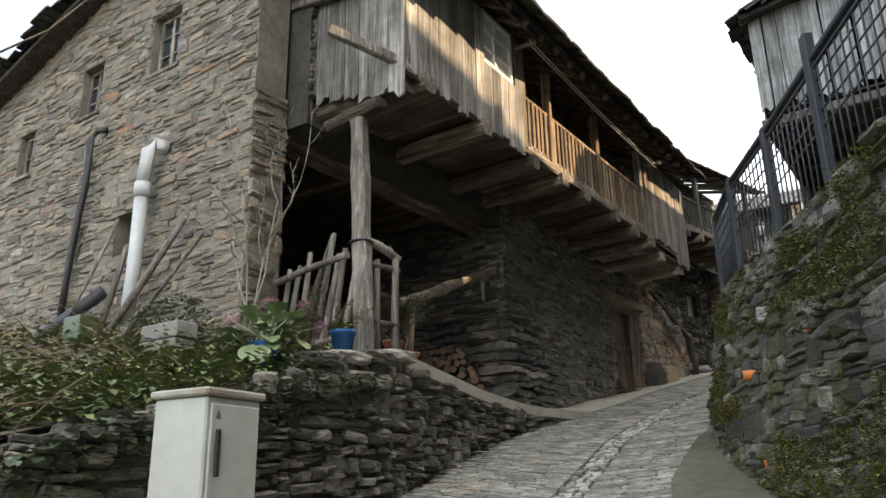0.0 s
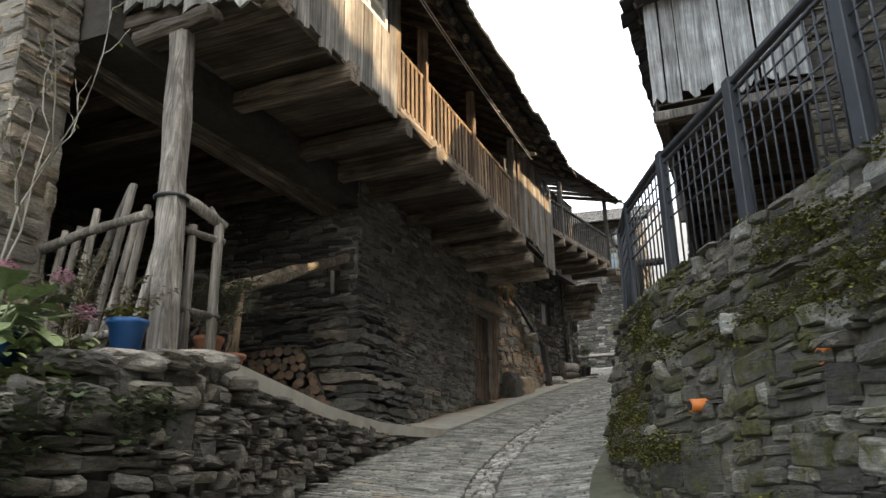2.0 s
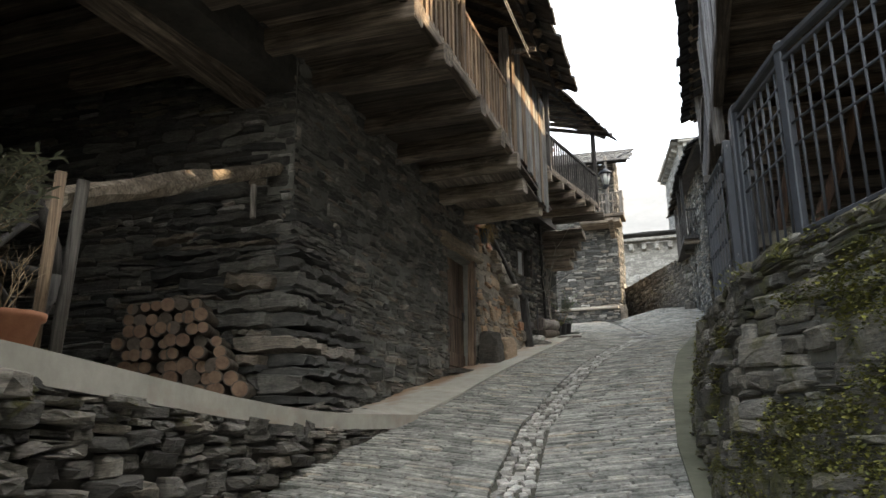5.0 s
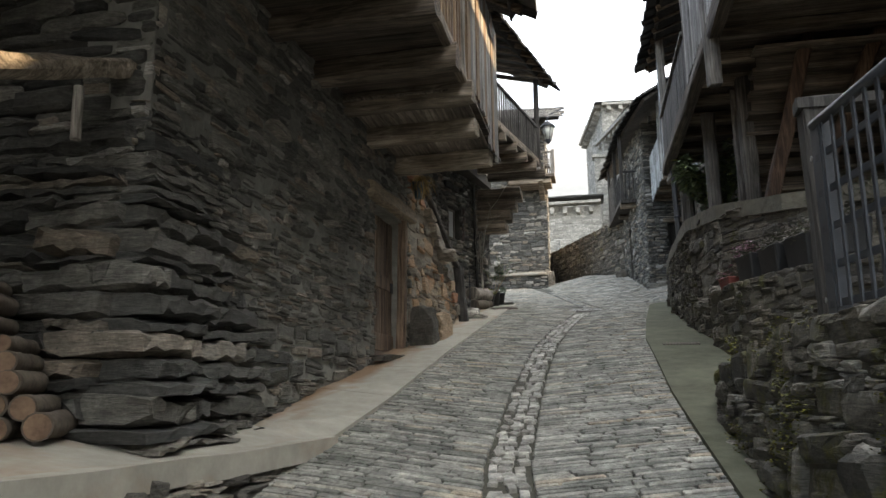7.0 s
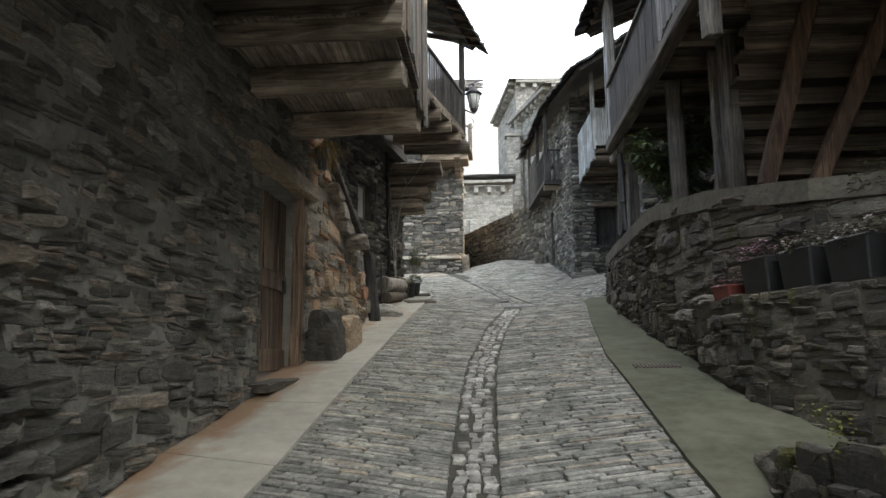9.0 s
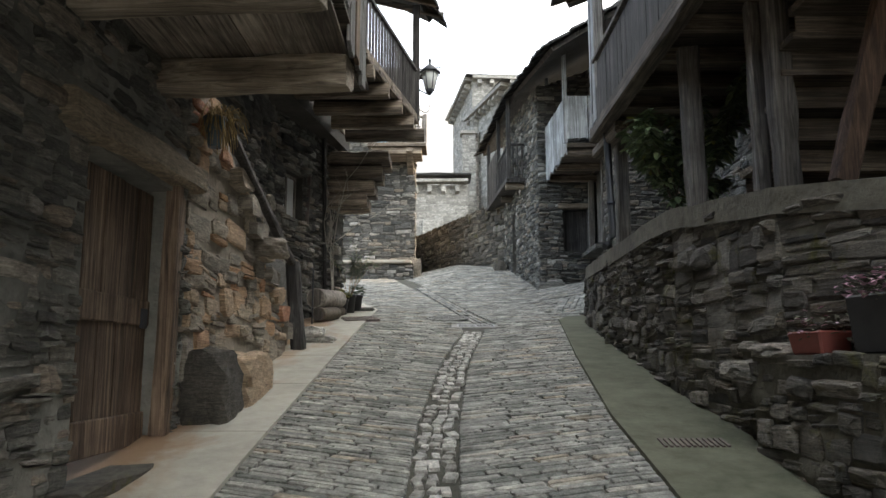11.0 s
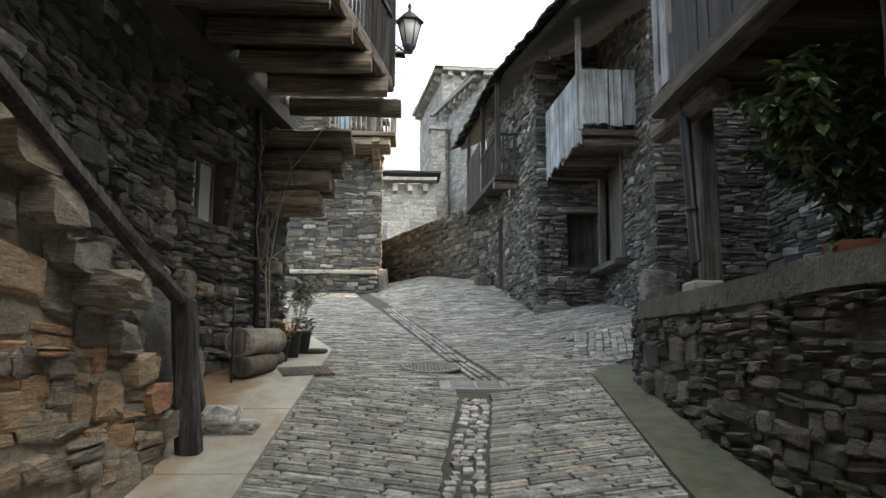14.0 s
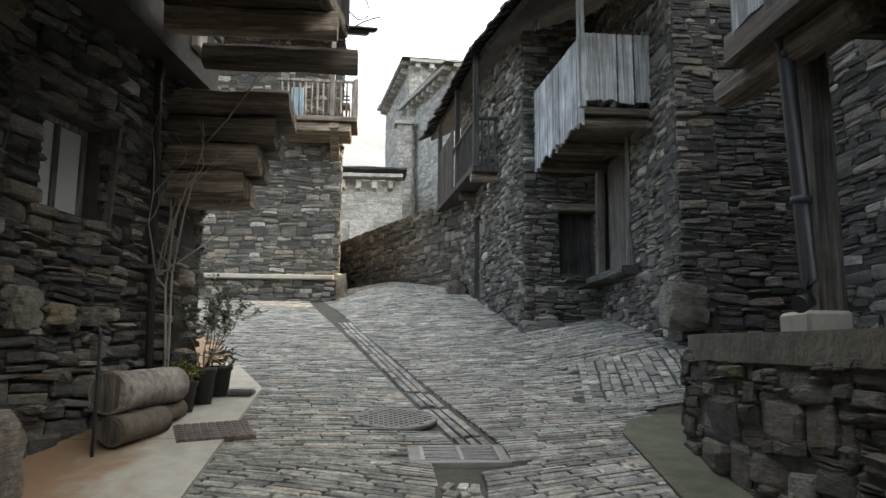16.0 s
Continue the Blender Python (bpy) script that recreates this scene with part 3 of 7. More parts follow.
slab("terrace", [(-5.04, 6.3), (-5.2, 7.3), (-5.55, 8.9), (-5.72, 10.6), (-5.6, 12.29), (-6.3, 12.29), (-6.5, 12.0), (-6.5, 10.4), (-6.3, 8.9), (-6.0, 7.3), (-5.7, 6.0)], terrace_z, 0.25, M_concrete, "worn grey concrete terrace under the gallery", "terrace")
slab("porch_floor_front", [(-5.7, 6.0), (-6.0, 7.3), (-6.3, 8.9), (-6.5, 10.4), (-6.5, 12.0), (-11.2, 12.0), (-11.2, 5.9)], lambda x, y: terrace_z(x, y), 0.25, M_earth, "trodden earth floor deep in the porch", "floor")
slab("kerb", [(-4.9, 6.45), (-5.1, 7.3), (-5.45, 8.9), (-5.63, 10.6), (-5.42, 12.4), (-5.6, 12.5), (-5.78, 10.6), (-5.62, 8.9), (-5.27, 7.25), (-5.08, 6.45)],
     lambda x, y: kerb_z(y), 0.14, M_concrete, "pale worn concrete kerb along the terrace", "kerb", fine=0.4)

# pavements beside the lane
pave_l = thing("pavement_left", "pale concrete pavement slabs along the front house", "pavement", "structure")


def pave_z(x, y):
    """The pavement tips up towards the house near its corner."""
    return ground(-5.5, y) + 0.025 + 0.14 * min(1.0, max(0.0, (-5.5 - x) / 0.65)) * min(1.0, max(0.0, (16 - y) / 3.5))


PL = [12.3, 13.9, 15.4, 17.1, 18.7, 20.2, 21.9, 23.4, 25.2]
for y0, y1 in zip(PL, PL[1:]):
    f = lambda y: float(np.interp(y, [12.3, 14, 18, 25.2], [-5.5, -5.4, -5.38, -5.33]))
    slab("slab", [(f(y0 + 0.006), y0 + 0.006), (f(y1 - 0.006), y1 - 0.006), (-6.8, y1 - 0.006), (-6.8, y0 + 0.006)], pave_z, 0.3, M_pavement, "", "", parent=pave_l)
slab("slab", [(-5.33, 25.206), (-6.58, 28.7), (-7.6, 28.7), (-7.6, 25.206)], lambda x, y: ground(-5.5, y) + 0.025, 0.3, M_pavement, "", "", parent=pave_l)
slab("pavement_right", [(-2.6, 9.0), (-2.75, 11), (-2.83, 14), (-2.8, 17.5), (-2.6, 20.2), (-2.33, 23.0), (-2.28, 23.55), (-2.1, 23.95), (-1.85, 24.12), (-1.5, 24.18), (-1.0, 24.2), (-1.0, 23), (-1.6, 15), (2, 13.6), (2, 13.2), (-2.0, 9)],
     lambda x, y: ground(-2.8, y) + 0.035, 0.3, M_concrete_dark, "greenish concrete strip along the retaining walls", "pavement")

slab("pavement_foot", [(-2.6, 8.98), (-2.5, 8.3), (-2.22, 6.7), (-1.75, 5.2), (-1.0, 3.6), (0.2, 1.0), (0.9, 1.6), (0.0, 4.3), (-0.6, 5.5), (-1.15, 6.5), (-1.75, 7.6), (-2.0, 8.98)],
     lambda x, y: ground(x, y) + 0.035, 0.3, M_concrete_dark, "worn concrete strip at the foot of the mossy wall", "pavement")

# ---- right side ----
MOSSY = [(-1.3, 14.9), (-2.3, 14.4), (-2.5, 13), (-2.47, 11), (-2.27, 9.07), (-1.67, 7.49), (-1.12, 6.44), (-0.58, 5.44), (0.06, 4.19), (0.92, 2.54), (2.12, 0.34), (3.52, -3.05)]
BATTER = 0.14
run("mossy_wall", MOSSY, [2.7, 2.6, 2.4, 2.1, 1.7, 1.4, 1.2, 1.0, 0.8, 0.4, 0.0, -0.8], [2.95, 2.92, 3.15, 3.3, 3.38, 3.38, 3.36, 3.34, 3.34, 3.3, 3.2, 3.0],
    "mossy dry-stone retaining wall with lichen", M_mossy, M_mortar_moss, thick=0.7, h=(0.035, 0.15), w=(0.08, 0.40), proud=(0.02, 0.06), flush=-0.004, smear=0.022, near=lambda p: 3.5 < p.y, limit=70, big=0.1, lean=BATTER, ref=3.3)
slab("upper_garden", [(-2.2, 14.2), (-2.3, 13), (-2.25, 11), (-2.0, 9.1), (-1.4, 7.6), (-0.8, 6.55), (-0.3, 5.6), (0.35, 4.35), (1.2, 2.7), (2.4, 0.5), (3.8, -2.9), (14, -2.9), (14, 12), (0, 12.2)],
     lambda x, y: float(np.interp(y, [10.5, 12, 14.3], [3.25, 3.05, 2.72])), 0.5, M_earth, "trodden earth behind the mossy wall", "garden")
run("planter_wall", [(-1.2, 16.75), (-2.05, 16.6), (-1.95, 15.3), (-1.6, 14.2), (-0.9, 12.6)], [3.1, 3.1, 3.0, 2.8, 2.6], [4.12, 4.1, 4.1, 4.08, 4.05], "low stone wall below the flower boxes",
    M_moss_low, M_mortar_moss, thick=0.5, h=(0.05, 0.15), w=(0.1, 0.36), proud=(0.02, 0.06), flush=0.01, smear=0.05, near=lambda p: True, limit=120)
run("porch_wall", [(2.5, 24.0), (-1.45, 23.75), (-1.9, 23.2), (-2.02, 21), (-2.05, 18.2), (-1.9, 16.4), (-1.4, 15.3), (0.5, 14.2), (4, 13.4)],
    [4.6, 4.6, 4.4, 4.0, 3.5, 3.2, 3.0, 3.0, 3.0], [5.38, 5.38, 5.38, 5.34, 5.3, 5.1, 4.93, 4.86, 4.84], "curved rubble retaining wall of the porch", M_moss_low, M_mortar_moss,
    thick=0.5, h=(0.04, 0.16), w=(0.1, 0.44), proud=(0.012, 0.06), flush=0.004, smear=0.04, coat=M_moss_low, near=lambda p: True, limit=75, big=0.1, gap=0.012)
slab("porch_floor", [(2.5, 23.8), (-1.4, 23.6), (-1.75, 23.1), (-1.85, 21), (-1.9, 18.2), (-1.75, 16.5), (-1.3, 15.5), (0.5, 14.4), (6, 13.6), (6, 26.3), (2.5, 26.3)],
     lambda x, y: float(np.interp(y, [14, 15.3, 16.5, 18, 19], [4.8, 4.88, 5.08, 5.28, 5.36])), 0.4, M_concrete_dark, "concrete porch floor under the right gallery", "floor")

wall("wall_porch_rear", (1.2, 26.3), (1.2, 12.9), 5.0, [11.75, 9.75], "dark slate rear wall of the porch", M_slate, M_mortar)
wall("wall_porch_south", (0.2, 12.9), (7, 12.9), 3.0, 10.2, "grey rubble wall of the house above the garden", M_moss_low, M_mortar, h=(0.07, 0.2), w=(0.2, 0.6))

wall("wall_corner_house_south", (-0.55, 26.3), (6.5, 26.3), 5.0, [10.55, 11.6, 12.7, 11.9, 10.9], "dark slate house wall with pale streaks", M_slate, M_mortar, h=(0.035, 0.11), w=(0.12, 0.42), near=lambda p: p.x < 1.5 and p.z < 8.5)
wall("wall_corner_house_west", (-0.45, 29.8), (-0.55, 26.3), 5.0, [11.4, 10.55], "slate house wall with a grey door", M_slate, M_mortar, holes=[(0.1, 1.75, 6.68, 8.65)],
     h=(0.04, 0.13), w=(0.12, 0.42), near=lambda p: p.z < 9)
wall("wall_corner_house_jog", (-1.78, 29.7), (-0.4, 29.7), 5.3, [10.9, 11.4], "slate wall with a dark niche", M_slate, M_mortar, holes=[(0.6, 1.2, 6.75, 7.8)], h=(0.035, 0.1), w=(0.1, 0.36), near=lambda p: p.z < 9)
wall("wall_corner_house_north", (-2.25, 34.3), (-1.78, 29.7), [6.2, 5.5], [11.2, 10.9], "rough slate wall with a narrow opening", M_slate, M_mortar, holes=[(1.2, 1.75, 6.6, 8.3)], h=(0.04, 0.13), w=(0.1, 0.38))
run("boundary_wall", [(-9.5, 50), (-5.3, 41.6), (-3.4, 37.2), (-2.15, 34.2)], [7.3, 7.0, 6.5, 6.2], [9.0, 9.1, 9.1, 9.0], "long mossy boundary wall beside the lane", M_moss_low, M_mortar,
    thick=0.5, h=(0.08, 0.2), w=(0.2, 0.5))

# house at the bend
wall("wall_bend_house_south", (-14, 36.2), (-5.1, 36.2), 6.3, [14.0, 13.65], "grey slate wall of the house at the bend", M_slate, M_mortar, h=(0.05, 0.15), w=(0.14, 0.5), flush=0.01)
wall("wall_bend_house_east", (-5.1, 36.2), (-5.6, 46), 6.3, [13.6, 15.6, 13.6], "grey slate side wall of the house at the bend", M_slate, M_mortar, h=(0.1, 0.2), w=(0.3, 0.8))


def roof(name, low0, low1, high1, high0, label, thick=0.12):
    """One slope: its eave from low0 to low1, its ridge from high0 to high1, tiled with thin slates."""
    rnd = random.Random(name)
    parent = thing(name, label, "roof", "structure")
    a, b, c, d = Vector(low0), Vector(low1), Vector(high1), Vector(high0)
    n = (b - a).cross(d - a).normalized()
    if n.z < 0:
        n = -n
    bm = bmesh.new()
    vs = [bm.verts.new(p - n * k) for k in (0.03, thick) for p in (a, b, c, d)]
    for f in ((0, 1, 2, 3), (7, 6, 5, 4), (0, 4, 5, 1), (1, 5, 6, 2), (2, 6, 7, 3), (3, 7, 4, 0)):
        bm.faces.new([vs[i] for i in f])
    bmesh.ops.recalc_face_normals(bm, faces=bm.faces[:])
    part("roof_deck", bm, M_board_dark, parent)
    stones = []
    along, up = (b - a).length, (d - a).length
    v = -0.02
    while v < up:
        u = 0.0
        hgt = rnd.uniform(0.24, 0.34)
        while u < along:
            w = rnd.uniform(0.22, 0.5)
            fu, fv = min(1, (u + w / 2) / along), min(1, max(0.0, v / up))
            p = a.lerp(b, fu).lerp(d.lerp(c, fu), fv)
            x = (b - a).normalized()
            z = (n + (d - a).normalized() * 0.05).normalized()
            y = z.cross(x)
            m = Matrix((x, y, z)).transposed().to_4x4()
            stones.append((Matrix.Translation(p + n * 0.015 + (d - a).normalized() * rnd.uniform(-0.06, 0.03)) @ m @ Matrix.Rotation(rnd.gauss(0, 0.05), 4, "Z") @ Matrix.Diagonal((w * 1.05, hgt * 1.7, 0.035, 1)), 14 + rnd.randrange(8)))
            u += w
        v += hgt
    lay_stones(stones, parent, M_roof, name="slate")
    return parent


roof("roof_front_east", (-4.2, 5.3, 7.98), (-4.38, 17.1, 8.45), (-7.6, 17.1, 10.3), (-7.6, 5.3, 10.0), "sagging dark slate roof over the wooden gallery")
roof("roof_front_west", (-20.5, 17.1, 6.2), (-20.5, 5.2, 6.2), (-7.6, 5.2, 10.0), (-7.6, 17.1, 10.3), "dark slate roof slope behind the ridge")
roof("roof_higher", (-5.65, 17.2, 9.85), (-4.3, 24.9, 10.5), (-8.5, 24.7, 12.6), (-8.5, 17.2, 12.2), "dark slate roof over the higher gallery")
roof("roof_right_gallery", (-2.05, 23.4, 10.05), (-2.1, 12.5, 9.4), (3.2, 12.5, 10.15), (3.2, 23.5, 12.2), "dark slate roof over the right gallery")
roof("roof_right_back", (8.5, 12.5, 9.0), (8.5, 23.5, 9.9), (3.2, 23.5, 12.2), (3.2, 12.5, 10.15), "dark slate rear roof slope")
roof("roof_corner_house_south", (-2.3, 30.5, 11.1), (-2.0, 25.6, 10.25), (3.0, 25.6, 13.3), (3.0, 30.5, 13.9), "dark slate roof of the corner house over its white balcony")
roof("roof_corner_house_north", (-2.76, 37.4, 11.4), (-2.3, 30.5, 11.1), (3.0, 30.5, 13.9), (3.0, 37.4, 14.2), "dark slate roof of the corner house over its dark balcony")
roof("roof_corner_back", (8, 25.6, 10.2), (8, 37.4, 11.2), (3.0, 37.4, 14.2), (3.0, 25.6, 13.0), "dark slate rear slope of the corner house")
roof("roof_bend_house", (-14, 35.2, 13.75), (-4.45, 35.2, 13.42), (-4.6, 41.0, 16.0), (-14, 41.0, 16.3), "dark slate roof of the house at the bend")

# unseen walls added only to block the sun; their tops shape its patches
wall("sun_blocker_east", (4.2, 17.0), (4.2, -9), 2.5, [14.1, 14.2, 15.0, 15.1, 15.1, 15.1, 15.1, 15.1, 15.1], "unseen rubble wall added above the garden to block the sun", M_moss_low, M_mortar, h=(0.2, 0.4), w=(0.4, 0.9))

# added out of view to keep sun off the higher gallery and recess
wall("sun_blocker_north", (5.4, 33), (5.4, 21.6), 2.5, [19.3, 19.3, 18.6], "unseen tall rubble wall added behind the porch to block the sun", M_moss_low, M_mortar, h=(0.2, 0.4), w=(0.4, 0.9))

# long slabs that carry the battered foot of the house corner
foot = thing("corner_foot", "massive layered slate slabs at the foot of the house corner", "masonry", "structure")
rnd = random.Random(404)
z, course = 2.68, 0
while z < 4.75:
    hh = rnd.choice((0.045, 0.06, 0.075, 0.1, 0.13, 0.16)) * rnd.uniform(0.85, 1.15)
    f = max(0.0, 1 - (z - 2.68) / 2.1)
    out = 0.30 * f ** 1.2 + 0.03 + rnd.uniform(-0.05, 0.06) * (0.4 + f)
    y, reach = 10.98 - out * rnd.uniform(0.7, 1.3), 12.0 + 0.5 * f + rnd.uniform(-0.4, 0.2)
    while y < reach:
        ln = rnd.uniform(0.25, 1.0)
        here = out * max(0.12, 1 - (y + ln / 2 - 11) / 2.0) + rnd.uniform(-0.03, 0.04)
        x = -6.42 + here * 0.5
        tip = rnd.uniform(-0.03, 0.03)
        part("slab", beam((x, y, z + hh / 2 - tip), (x, y + ln, z + hh / 2 + tip), 0.44 + here, hh * rnd.uniform(0.8, 1.08), 0.012 + 0.07 * hh, 7, 0.22, int(1000 * z + 10 * y)), M_slate, foot)
        y += ln * 0.97
    x = -6.3
    while x > -7.5 + 0.3 * (1 - f):
        ln = rnd.uniform(0.25, 0.85)
        here = out + rnd.uniform(-0.06, 0.05)
        tip = rnd.uniform(-0.03, 0.03)
        part("slab", beam((x, 11.12 - here * 0.5, z + hh / 2 - tip), (x - ln, 11.12 - here * 0.5, z + hh / 2 + tip), 0.4 + here, hh * rnd.uniform(0.8, 1.05), 0.012 + 0.07 * hh, 7, 0.22, int(1000 * z + 10 * x)), M_slate, foot)
        x -= ln * 0.97
    z += hh * 0.97


# ---- timber helpers ----
def board_into(bm, p, along, across, length, width, thick, rnd, jag=0.0):
    """A board from p: along its length, across its width; its far end may be ragged."""
    along, across = Vector(along).normalized(), Vector(across).normalized()
    out = along.cross(across).normalized() * thick
    n = 3 if jag else 1
    far = [length - (rnd.uniform(0, jag) if jag else 0) for _ in range(n + 1)]
    p = Vector(p) + out * rnd.uniform(-0.15, 0.25)
    a = [p + across * (width * i / n) for i in range(n + 1)]
    b = [a[i] + along * far[i] for i in range(n + 1)]
    v = [[bm.verts.new(q + o) for q in row] for o in (Vector((0, 0, 0)), out) for row in (a, b)]
    for i in range(n):
        bm.faces.new((v[0][i], v[0][i + 1], v[1][i + 1], v[1][i]))
        bm.faces.new((v[2][i], v[3][i], v[3][i + 1], v[2][i + 1]))
        bm.faces.new((v[0][i], v[2][i], v[2][i + 1], v[0][i + 1]))
        bm.faces.new((v[1][i], v[1][i + 1], v[3][i + 1], v[3][i]))
    bm.faces.new((v[0][0], v[1][0], v[3][0], v[2][0]))
    bm.faces.new((v[0][n], v[2][n], v[3][n], v[1][n]))
    bmesh.ops.recalc_face_normals(bm, faces=bm.faces[:])


def boarding(parent, name, p, step, down, count, width, length, material, thick=0.03, jag=0.0, seed=1, vary=0.0, skip=lambda i: None, label=""):
    """Boards side by side from p, each its own part; skip(i) may give another length."""
    rnd = random.Random(seed)
    step, u = Vector(step).normalized(), Vector(p)
    for i in range(count):
        w = width * rnd.uniform(0.85, 1.15)
        other = skip(i)
        ln = (other if other is not None else length) + rnd.uniform(-vary, vary)
        if ln > 0.02:
            bm = bmesh.new()
            board_into(bm, u, down, step, ln, w - 0.008, thick, rnd, jag)
            part(name, bm, material, parent, label)
        u = u + step * width


# ---- front gallery ----
gallery = thing("timber_gallery", "weathered grey timber gallery with ragged boards and brown balusters", "gallery")
JOISTS = [(6.62, 6.04), (7.98, 6.0), (9.37, 5.98), (10.38, 6.04), (11.25, 6.05), (12.58, 6.06), (13.6, 6.05), (14.5, 6.05), (15.35, 5.95), (16.55, 5.93)]
for i, (y, z) in enumerate(JOISTS):
    part("joist", beam((-8.6 if y < 10.5 else -6.45, y + 0.1, z + 0.13), (-4.66 if y < 15 else -4.76, y, z + 0.13), 0.22, 0.23, 0.014, 8, 0.14, 40 + i), M_beam_x if i < 7 else M_beam_pale, gallery)
part("main_beam", beam((-6.95, 5.9, 6.0), (-6.7, 11.1, 5.95), 0.34, 0.34, 0.02, 8, 0.16, 61), M_beam_y, gallery)
part("cross_beam", beam((-6.6, 6.38, 6.12), (-4.8, 6.38, 6.1), 0.2, 0.2, 0.02, 6, 0.16, 62), M_beam_x, gallery)
part("outrigger", beam((-5.35, 5.55, 6.62), (-4.75, 6.35, 6.3), 0.1, 0.12, 0.006, 3, 0.1, 63), M_post, gallery, "grey timber stub poking out of the corner")
part("capital", beam((-5.92, 6.2, 5.78), (-5.08, 6.2, 5.86), 0.2, 0.15, 0.012, 5, 0.25, 64), M_beam_x, gallery)
for i in range(15):
    y = 6.2 + 0.75 * i
    rnd = random.Random(200 + i)
    x = -6.5 if y > 10.8 else -11.0
    for k in range(3):
        bm = bmesh.new()
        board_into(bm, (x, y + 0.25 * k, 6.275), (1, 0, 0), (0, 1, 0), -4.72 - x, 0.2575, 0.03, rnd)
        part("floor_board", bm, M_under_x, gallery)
part("edge_beam", beam((-4.76, 6.2, 6.27), (-4.76, 14.5, 6.33), 0.09, 0.14, 0.008, 14, 0.1, 66), M_beam_y, gallery)
rnd = random.Random(9)
# boards of the south end, ragged below
LOW = [6.3, 6.22, 6.12, 6.08, 5.98, 5.9, 5.92, 5.82]
for i in range(8):
    x = -6.6 + 0.235 * i
    top = min(9.2, 7.95 + (-4.4 - x) * 0.62)
    bm = bmesh.new()
    board_into(bm, (x, 6.2 + 0.004 * (i % 2), top), (0, 0, -1), (1, 0, 0), top - LOW[i], 0.228, 0.03, rnd, 0.14)
    part("plank", bm, M_board_dark if i == 0 else M_board, gallery)
part("plank_rail", beam((-6.65, 6.1, 7.74), (-5.2, 6.05, 7.5), 0.09, 0.1, 0.008, 4, 0.1, 68), M_post, gallery)
for i in range(13):
    y = 6.22 + 0.225 * i
    bm = bmesh.new()
    top = 8.05 if not 7.85 < y < 8.85 else 7.2
    board_into(bm, (-4.74, y, top), (0, 0, -1), (0, 1, 0), top - 6.2 + 0.1 * rnd.random(), 0.218, 0.03, rnd, 0.05)
    part("plank", bm, M_board, gallery)
# casement
win = new("window")
win.parent = gallery
win["label"] = "white wooden casement window with six panes"
M_white = plain_material("white_paint", (0.55, 0.55, 0.53), (0.82, 0.82, 0.80), 7, 0.6, 0, 0.1)
M_glass, gn, gl, gb = shader("window_glass", 0.05)
gb.inputs["Base Color"].default_value, gb.inputs["Specular IOR Level"].default_value = (0.02, 0.025, 0.03, 1), 0.9
# pale base: painted sky reflection in the gallery panes, white curtain at the bend
M_glass_pale, gn, gl, gb = shader("curtain_and_painted_sky_glass", 0.08)
gb.inputs["Base Color"].default_value = (0.74, 0.75, 0.75, 1)
gb.inputs["Specular IOR Level"].default_value = 0.8


def casement(parent, o, across, up, w, h, cols, rows, bar=0.05, depth=0.06, paint=M_white, glass=M_glass):
    """A window of w by h with its lower corner at o, in the plane of across and up."""
    o, across, up = Vector(o), Vector(across).normalized(), Vector(up).normalized()
    out = across.cross(up)
    m = Matrix((across, up, out)).transposed().to_4x4()
    m.translation = o
    bm = bmesh.new()
    for x0, x1, y0, y1 in ((0, bar, 0, h), (w - bar, w, 0, h), (bar, w - bar, 0, bar), (bar, w - bar, h - bar, h)):
        box_into(bm, x0, x1, y0, y1, -depth / 2, depth / 2, m)
    part("window_frame", bm, paint, parent)
    for i in range(1, cols):
        bm = bmesh.new()
        x = w * i / cols
        box_into(bm, x - bar * 0.6, x + bar * 0.6, bar, h - bar, -depth / 2.4, depth / 2.4, m)
        part("mullion", bm, paint, parent)
    for j in range(1, rows):
        bm = bmesh.new()
        y = h * j / rows
        box_into(bm, bar, w - bar, y - bar * 0.25, y + bar * 0.25, -depth / 3, depth / 3, m)
        part("glazing_bar", bm, paint, parent)
    bm = bmesh.new()
    box_into(bm, bar * 0.5, w - bar * 0.5, bar * 0.5, h - bar * 0.5, -0.012, -0.004, m)
    part("pane", bm, glass, parent)


casement(win, (-4.75, 7.9, 7.2), (0, 1, 0), (0, 0, 1), 0.95, 0.86, 2, 3, 0.055, 0.08, M_white, M_glass_pale)
for y, z in ((9.2, 8.1), (10.1, 7.98), (12.05, 8.0), (14.3, 8.15), (17.1, 8.15), (6.25, 8.1)):
    part("gallery_post", beam((-4.78, y, 6.3), (-4.78, y, z), 0.13, 0.12, 0.006, 5, 0.12, int(y * 10)), M_warm_wood if 9 < y < 13 else M_post, gallery)
part("handrail", beam((-4.78, 9.2, 7.2), (-4.78, 14.3, 7.26), 0.07, 0.06, 0.003, 8, 0.15, 70), M_warm_wood, gallery)
part("bottom_rail", beam((-4.78, 9.2, 6.42), (-4.78, 14.3, 6.46), 0.06, 0.07, 0.004, 8, 0.15, 71), M_post, gallery)
for i in range(34):
    y = 9.34 + 0.147 * i
    bm = bmesh.new()
    board_into(bm, (-4.77, y, 7.19), (0, 0, -1), (0, 1, 0.03 * rnd.uniform(-1, 1)), 0.78, 0.075, 0.025, rnd)
    part("baluster", bm, M_warm_wood, gallery)
for i in range(12):
    y = 14.45 + 0.222 * i
    bm = bmesh.new()
    board_into(bm, (-4.74, y, 8.12 + 0.02 * rnd.random()), (0, 0, -1), (0, 1, 0), 1.75 + (0.05 + 0.22 * i / 11 if i > 7 else 0) + 0.08 * rnd.random(), 0.214, 0.03, rnd, 0.10 if i > 6 else 0.03)
    part("plank", bm, M_board if i % 3 else M_warm_wood, gallery)
